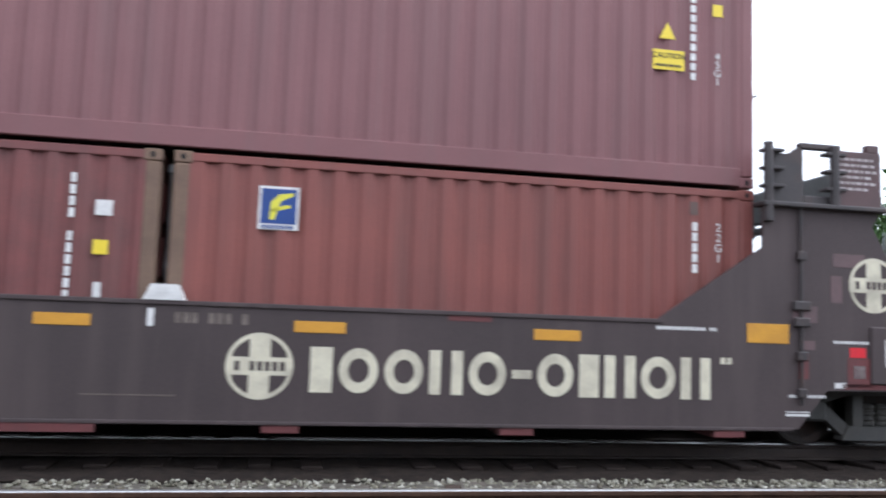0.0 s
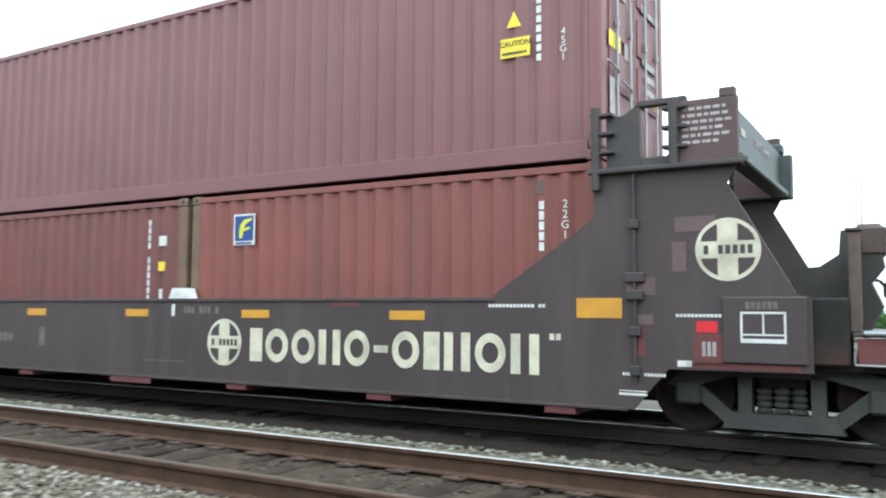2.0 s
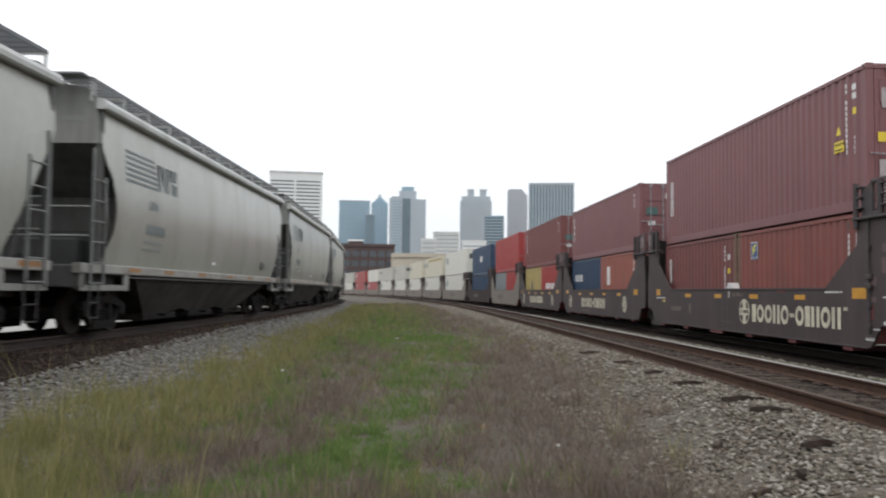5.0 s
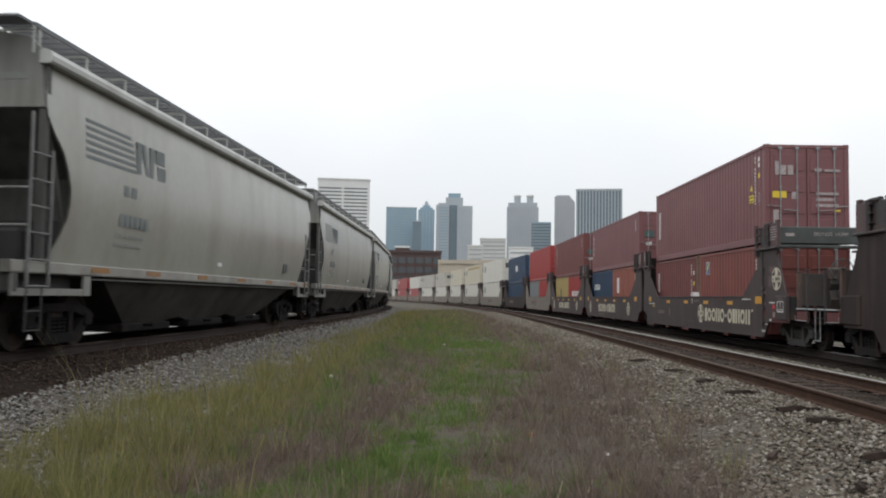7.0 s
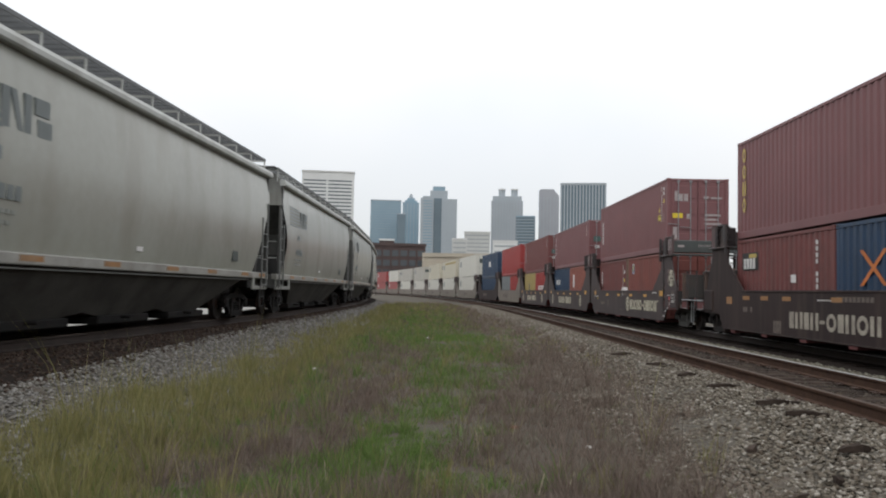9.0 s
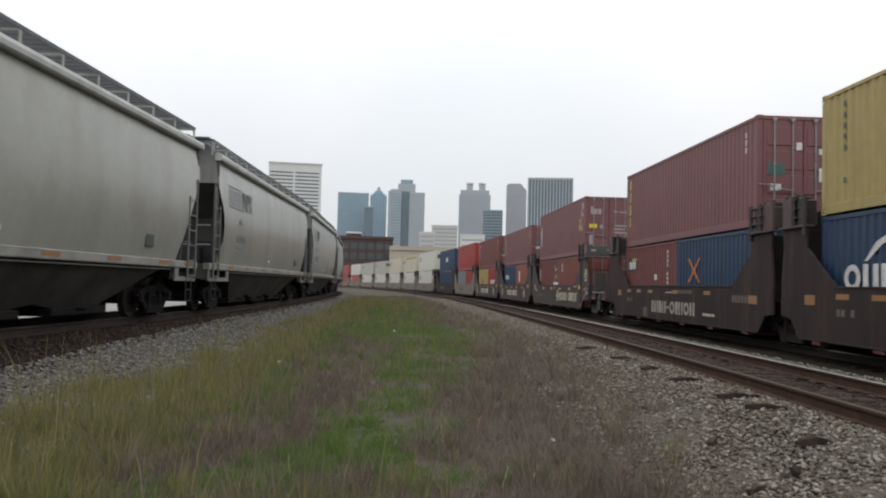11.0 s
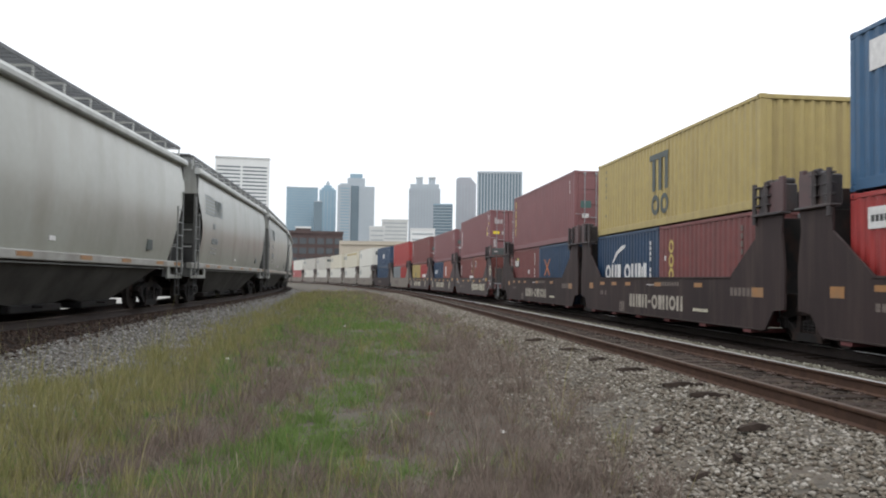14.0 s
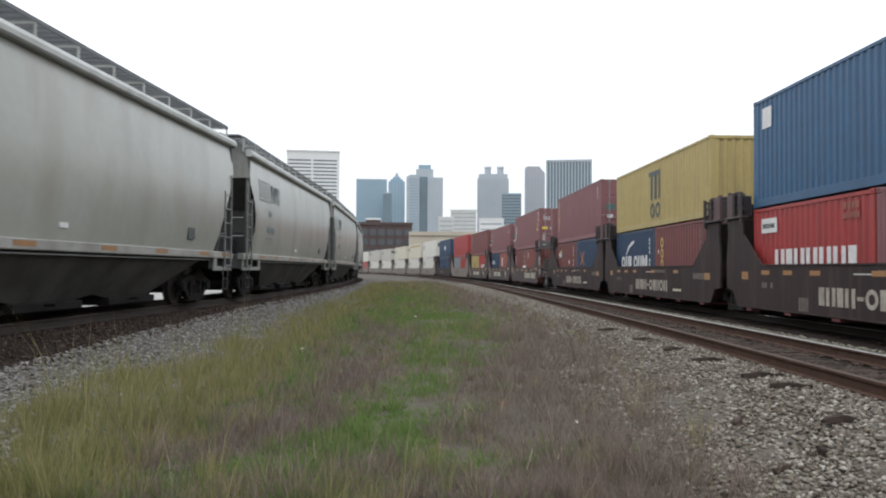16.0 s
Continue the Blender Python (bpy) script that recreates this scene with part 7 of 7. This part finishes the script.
    part("crown_cap", Form().box(-w * 0.17, w * 0.17, 10, 34, up(7.0, 1300), up(7.3, 1300)), M_TOWERBLUE, crown)
    me = Form().box(-a + w * 0.08, -a + w * 0.33, -0.3, 0.1, 0, 1.8).mesh("window_band", M_TOWERBLUE)
    for i in range(30):
        part("window_band", me, None, t, m=pose(0, 0, h - 6 - i * 4.6))
    # tower with two round turrets
    t, w = tower_frame("office_tower", "grey stone tower with twin turrets on its roof", -2.15, -4.35, 1400)
    h = up(6.65, 1400)
    part("body", Form().box(-w / 2, w / 2, 0, 40, 0, h - 8).box(-w * 0.46, w * 0.46, 2, 38, h - 8, h), M_TOWERGREY, t)
    for k in (-0.17, 0.23):
        tu = part("turret", Form().rod((w * k, 12, h), (w * k, 12, h + 11), 5.6, 16), M_TOWERGREY, t)
        part("turret_cap", Form().rod((w * k, 12, h + 11), (w * k, 12, h + 13.5), 6.6, 16), M_TOWERWHITE, tu)
    me = Form().box(-0.5, 0.5, -0.4, 0.2, 0, h - 8).mesh("rib", M_TOWERPINK)
    for k in range(11):
        part("rib", me, None, t, m=pose(-w / 2 + w * (k + 0.5) / 11, 0, 0))
    t, w = tower_frame("office_tower", "lower dark glass block in front of the turret tower", -3.87, -5.22, 1200)
    h = up(5.3, 1200)
    part("body", Form().box(-w / 2, w / 2, 0, 30, 0, h), M_TOWERDARK, t)
    part("parapet", Form().box(-w / 2, w / 2, -0.3, 30, h - 2, h), M_TOWERBLUE, t)
    me = Form().box(-w / 2, w / 2, -0.25, 0.1, 0, 0.7).mesh("floor_line", M_TOWERGREY)
    for i in range(12):
        part("floor_line", me, None, t, m=pose(0, 0, h - 6 - i * 4.4))
    # slim warm grey tower
    t, w = tower_frame("office_tower", "slim warm-grey tower with a chamfered roof", -5.45, -6.85, 1450)
    h = up(7.15, 1450)
    part("body", Form().prism([(-w / 2, 0), (w / 2, 0), (w / 2, h - 12), (w * 0.3, h - 4), (w * 0.22, h), (-w * 0.38, h), (-w / 2, h - 3)], 0, 30), M_TOWERPINK, t)
    me = Form().box(-0.6, 0.6, -0.4, 0.2, 0, h - 14).mesh("rib", M_TOWERGREY)
    for k in range(6):
        part("rib", me, None, t, m=pose(-w / 2 + w * (k + 0.5) / 6, 0, 0))
    # dark slab with pale upright fins
    t, w = tower_frame("office_tower", "dark glass slab with pale upright fins", -6.93, -10.05, 1100)
    h = up(7.55, 1100)
    part("body", Form().box(-w / 2, w / 2, 0, 30, 0, h), M_TOWERDARK, t)
    part("parapet", Form().box(-w / 2 - 0.2, w / 2 + 0.2, -0.9, 30, h - 2.2, h + 0.5), M_TOWERGREY, t)
    me = Form().box(-0.75, 0.75, -0.9, 0.1, 0, h - 2).mesh("fin", M_TOWERGREY)
    for k in range(15):
        part("fin", me, None, t, m=pose(-w / 2 + w * (k + 0.3) / 14.6, 0, 0))
    # low buildings below the skyline
    for az0, az1, el, d, m, lab in ((0.55, -0.5, 3.65, 640, M_PALE, "low pale concrete building"), (-0.3, -2.1, 4.15, 760, M_PALE, "pale banded mid-rise building"), (-2.3, -4.0, 3.55, 520, M_TOWERWHITE, "low white roof building"), (5.6, 4.6, 3.5, 400, M_BRICKBLDG, "small brown rooftop block behind the warehouse"), (-4.0, -9.5, 3.05, 430, M_PALE, "long pale low building"), (14.0, 9.0, 3.2, 420, M_PALE, "low grey building behind the hopper train")):
        t, w = tower_frame("low_building", lab, az0, az1, d, "building")
        h = up(el, d)
        part("body", Form().box(-w / 2, w / 2, 0, 40, 0, h), m, t)
        part("roof_edge", Form().box(-w / 2 - 0.3, w / 2 + 0.3, -0.3, 40, h - 0.7, h + 0.2), M_TOWERWHITE, t)
        me = Form().box(-w / 2 + 1, w / 2 - 1, -0.15, 0.1, 0, 1.1).mesh("window_band", M_LOWGLASS)
        for i in range(max(2, int(h / 4) - 1)):
            part("window_band", me, None, t, m=pose(0, 0, h - 4.0 - i * 3.6))
    # brick warehouse with two rows of windows
    d = 330
    t, w = tower_frame("brick_warehouse", "dark red brick warehouse with rows of square windows", 6.6, 2.4, d, "building")
    h = up(3.2, d)
    part("wall", Form().box(-w / 2, w / 2, 0, 20, 0, h), M_BRICKBLDG, t)
    part("cornice", Form().box(-w / 2 - 0.3, w / 2 + 0.3, -0.4, 20.3, h - 0.9, h + 0.2), M_BRICKBLDG, t)
    pane = Form().box(-1.35, 1.35, -0.06, 0.2, 0, 2.3).mesh("window", M_WIN)
    pier = Form().box(-0.25, 0.25, -0.35, 0.1, 0, h - 1).mesh("pier", M_BRICKBLDG)
    for r in range(5):
        for k in range(7):
            part("window", pane, None, t, m=pose(-w / 2 + w * (k + 0.5) / 7, 0, h - 5.0 - r * 3.9))
    for k in range(8):
        part("pier", pier, None, t, m=pose(-w / 2 + 0.2 + (w - 0.4) * k / 7, 0, 0))
    # tan concrete wall of a viaduct
    d = 300
    t, w = tower_frame("viaduct", "tan concrete road viaduct with a parapet", 2.6, -9.0, d, "viaduct")
    h = up(2.55, d)
    part("wall", Form().box(-w / 2, w / 2, 0, 12, 0, h), M_TAN, t)
    part("parapet", Form().box(-w / 2, w / 2, -0.5, 0.2, h - 1.1, h + 0.3), M_TAN, t)
    for k in range(9):
        part("pilaster", Form().box(-w / 2 + w * k / 9, -w / 2 + w * k / 9 + 0.8, -0.3, 0.1, 0, h - 1.1), M_TAN, t)


build_city()


def tree(x, y, height, spread, seed, low=False):
    rng = random.Random(seed)
    if low:
        t = thing("shrub", "low green leafy shrub growing beyond the stack train", "shrub", "shrubs beyond the train")
    else:
        t = thing("tree", "leafy green tree standing beyond the stack train", "tree", "trees beyond the train")
    t.location = (x, y, -0.45)
    fm = Form()
    fm.rod((0, 0, 0), (0.1, 0, height * 0.35), 0.06 if low else 0.2, 8)
    tips = []
    for i in range(9):
        a, el = rng.uniform(0, 6.28), rng.uniform(0.5, 1.3)
        l = height * rng.uniform(0.3, 0.6)
        p = Vector((0.1, 0, height * rng.uniform(0.22, 0.36)))
        q = p + Vector((math.cos(a) * math.cos(el) * spread * 0.6, math.sin(a) * math.cos(el) * spread * 0.6, l * math.sin(el)))
        fm.rod(p, q, 0.025 if low else 0.07, 6)
        tips.append(q)
    part("trunk", fm, M_BARK, t)
    g = np.random.default_rng(seed)
    n = 9000
    c = np.array([tips[i] for i in g.integers(0, len(tips), n)]) + g.normal(0, 1, (n, 3)) * np.array([spread * 0.24, spread * 0.24, height * 0.11])
    s = g.uniform(0.05, 0.12, n)
    V = c[:, None] + g.normal(0, 1, (n, 4, 3)) * s[:, None, None]
    part("crown", fast_mesh("crown", V.reshape(-1, 3), np.arange(n * 4).reshape(n, 4), M_LEAF), None, t)


for tx, ty, th, ts, tk in ((39.4, -14.6, 7.4, 3.4, 3), (34.5, -29, 8.8, 4.4, 1), (30, -36, 8.0, 4.6, 2), (41, -40, 9.4, 5.0, 6)):
    tree(tx, ty, th, ts, tk)
for tx, ty, th, ts, tk in ((52, -3, 1.9, 4.0, 13), (56, 3, 1.7, 4.5, 14), (60, 9, 2.0, 5.0, 15), (66, 20, 2.1, 5.0, 16)):
    tree(tx, ty, th, ts, tk, True)

track("track_empty", RIGHT, NEAR_OFF, 0.0, "empty track with rusty rails and weathered wooden ties", -60, 300, -10, 70, True, dull=(-0.752,))
track("track_of_stack_train", RIGHT, 0.0, STACK_Z, "track under the stack train", -60, 330, -8, 30, False)
track("track_of_hopper_train", LEFT, 0.0, LEFT_Z, "track under the hopper train", -30, 240, 2, 40, False, dull=(-0.752, 0.752))


# ---- what moves ----
def motions():
    rows_t = [i * 0.5 for i in range(33)]
    for ob, line, at, s_mid, half, local in MOVERS:
        shift = Matrix.Translation(local)
        walk(ob, [(t, rider(line, at(t) + s_mid, half) @ shift) for t in rows_t])
    for wheel, dx, r, at in WHEELS:
        n = 160 if at is right_s else 240
        walk(wheel, [(16.0 * i / n, pose(dx, 0, r, 0, math.degrees((at(16.0 * i / n) - at(0)) / r) % 360, 0)) for i in range(n + 1)])


motions()
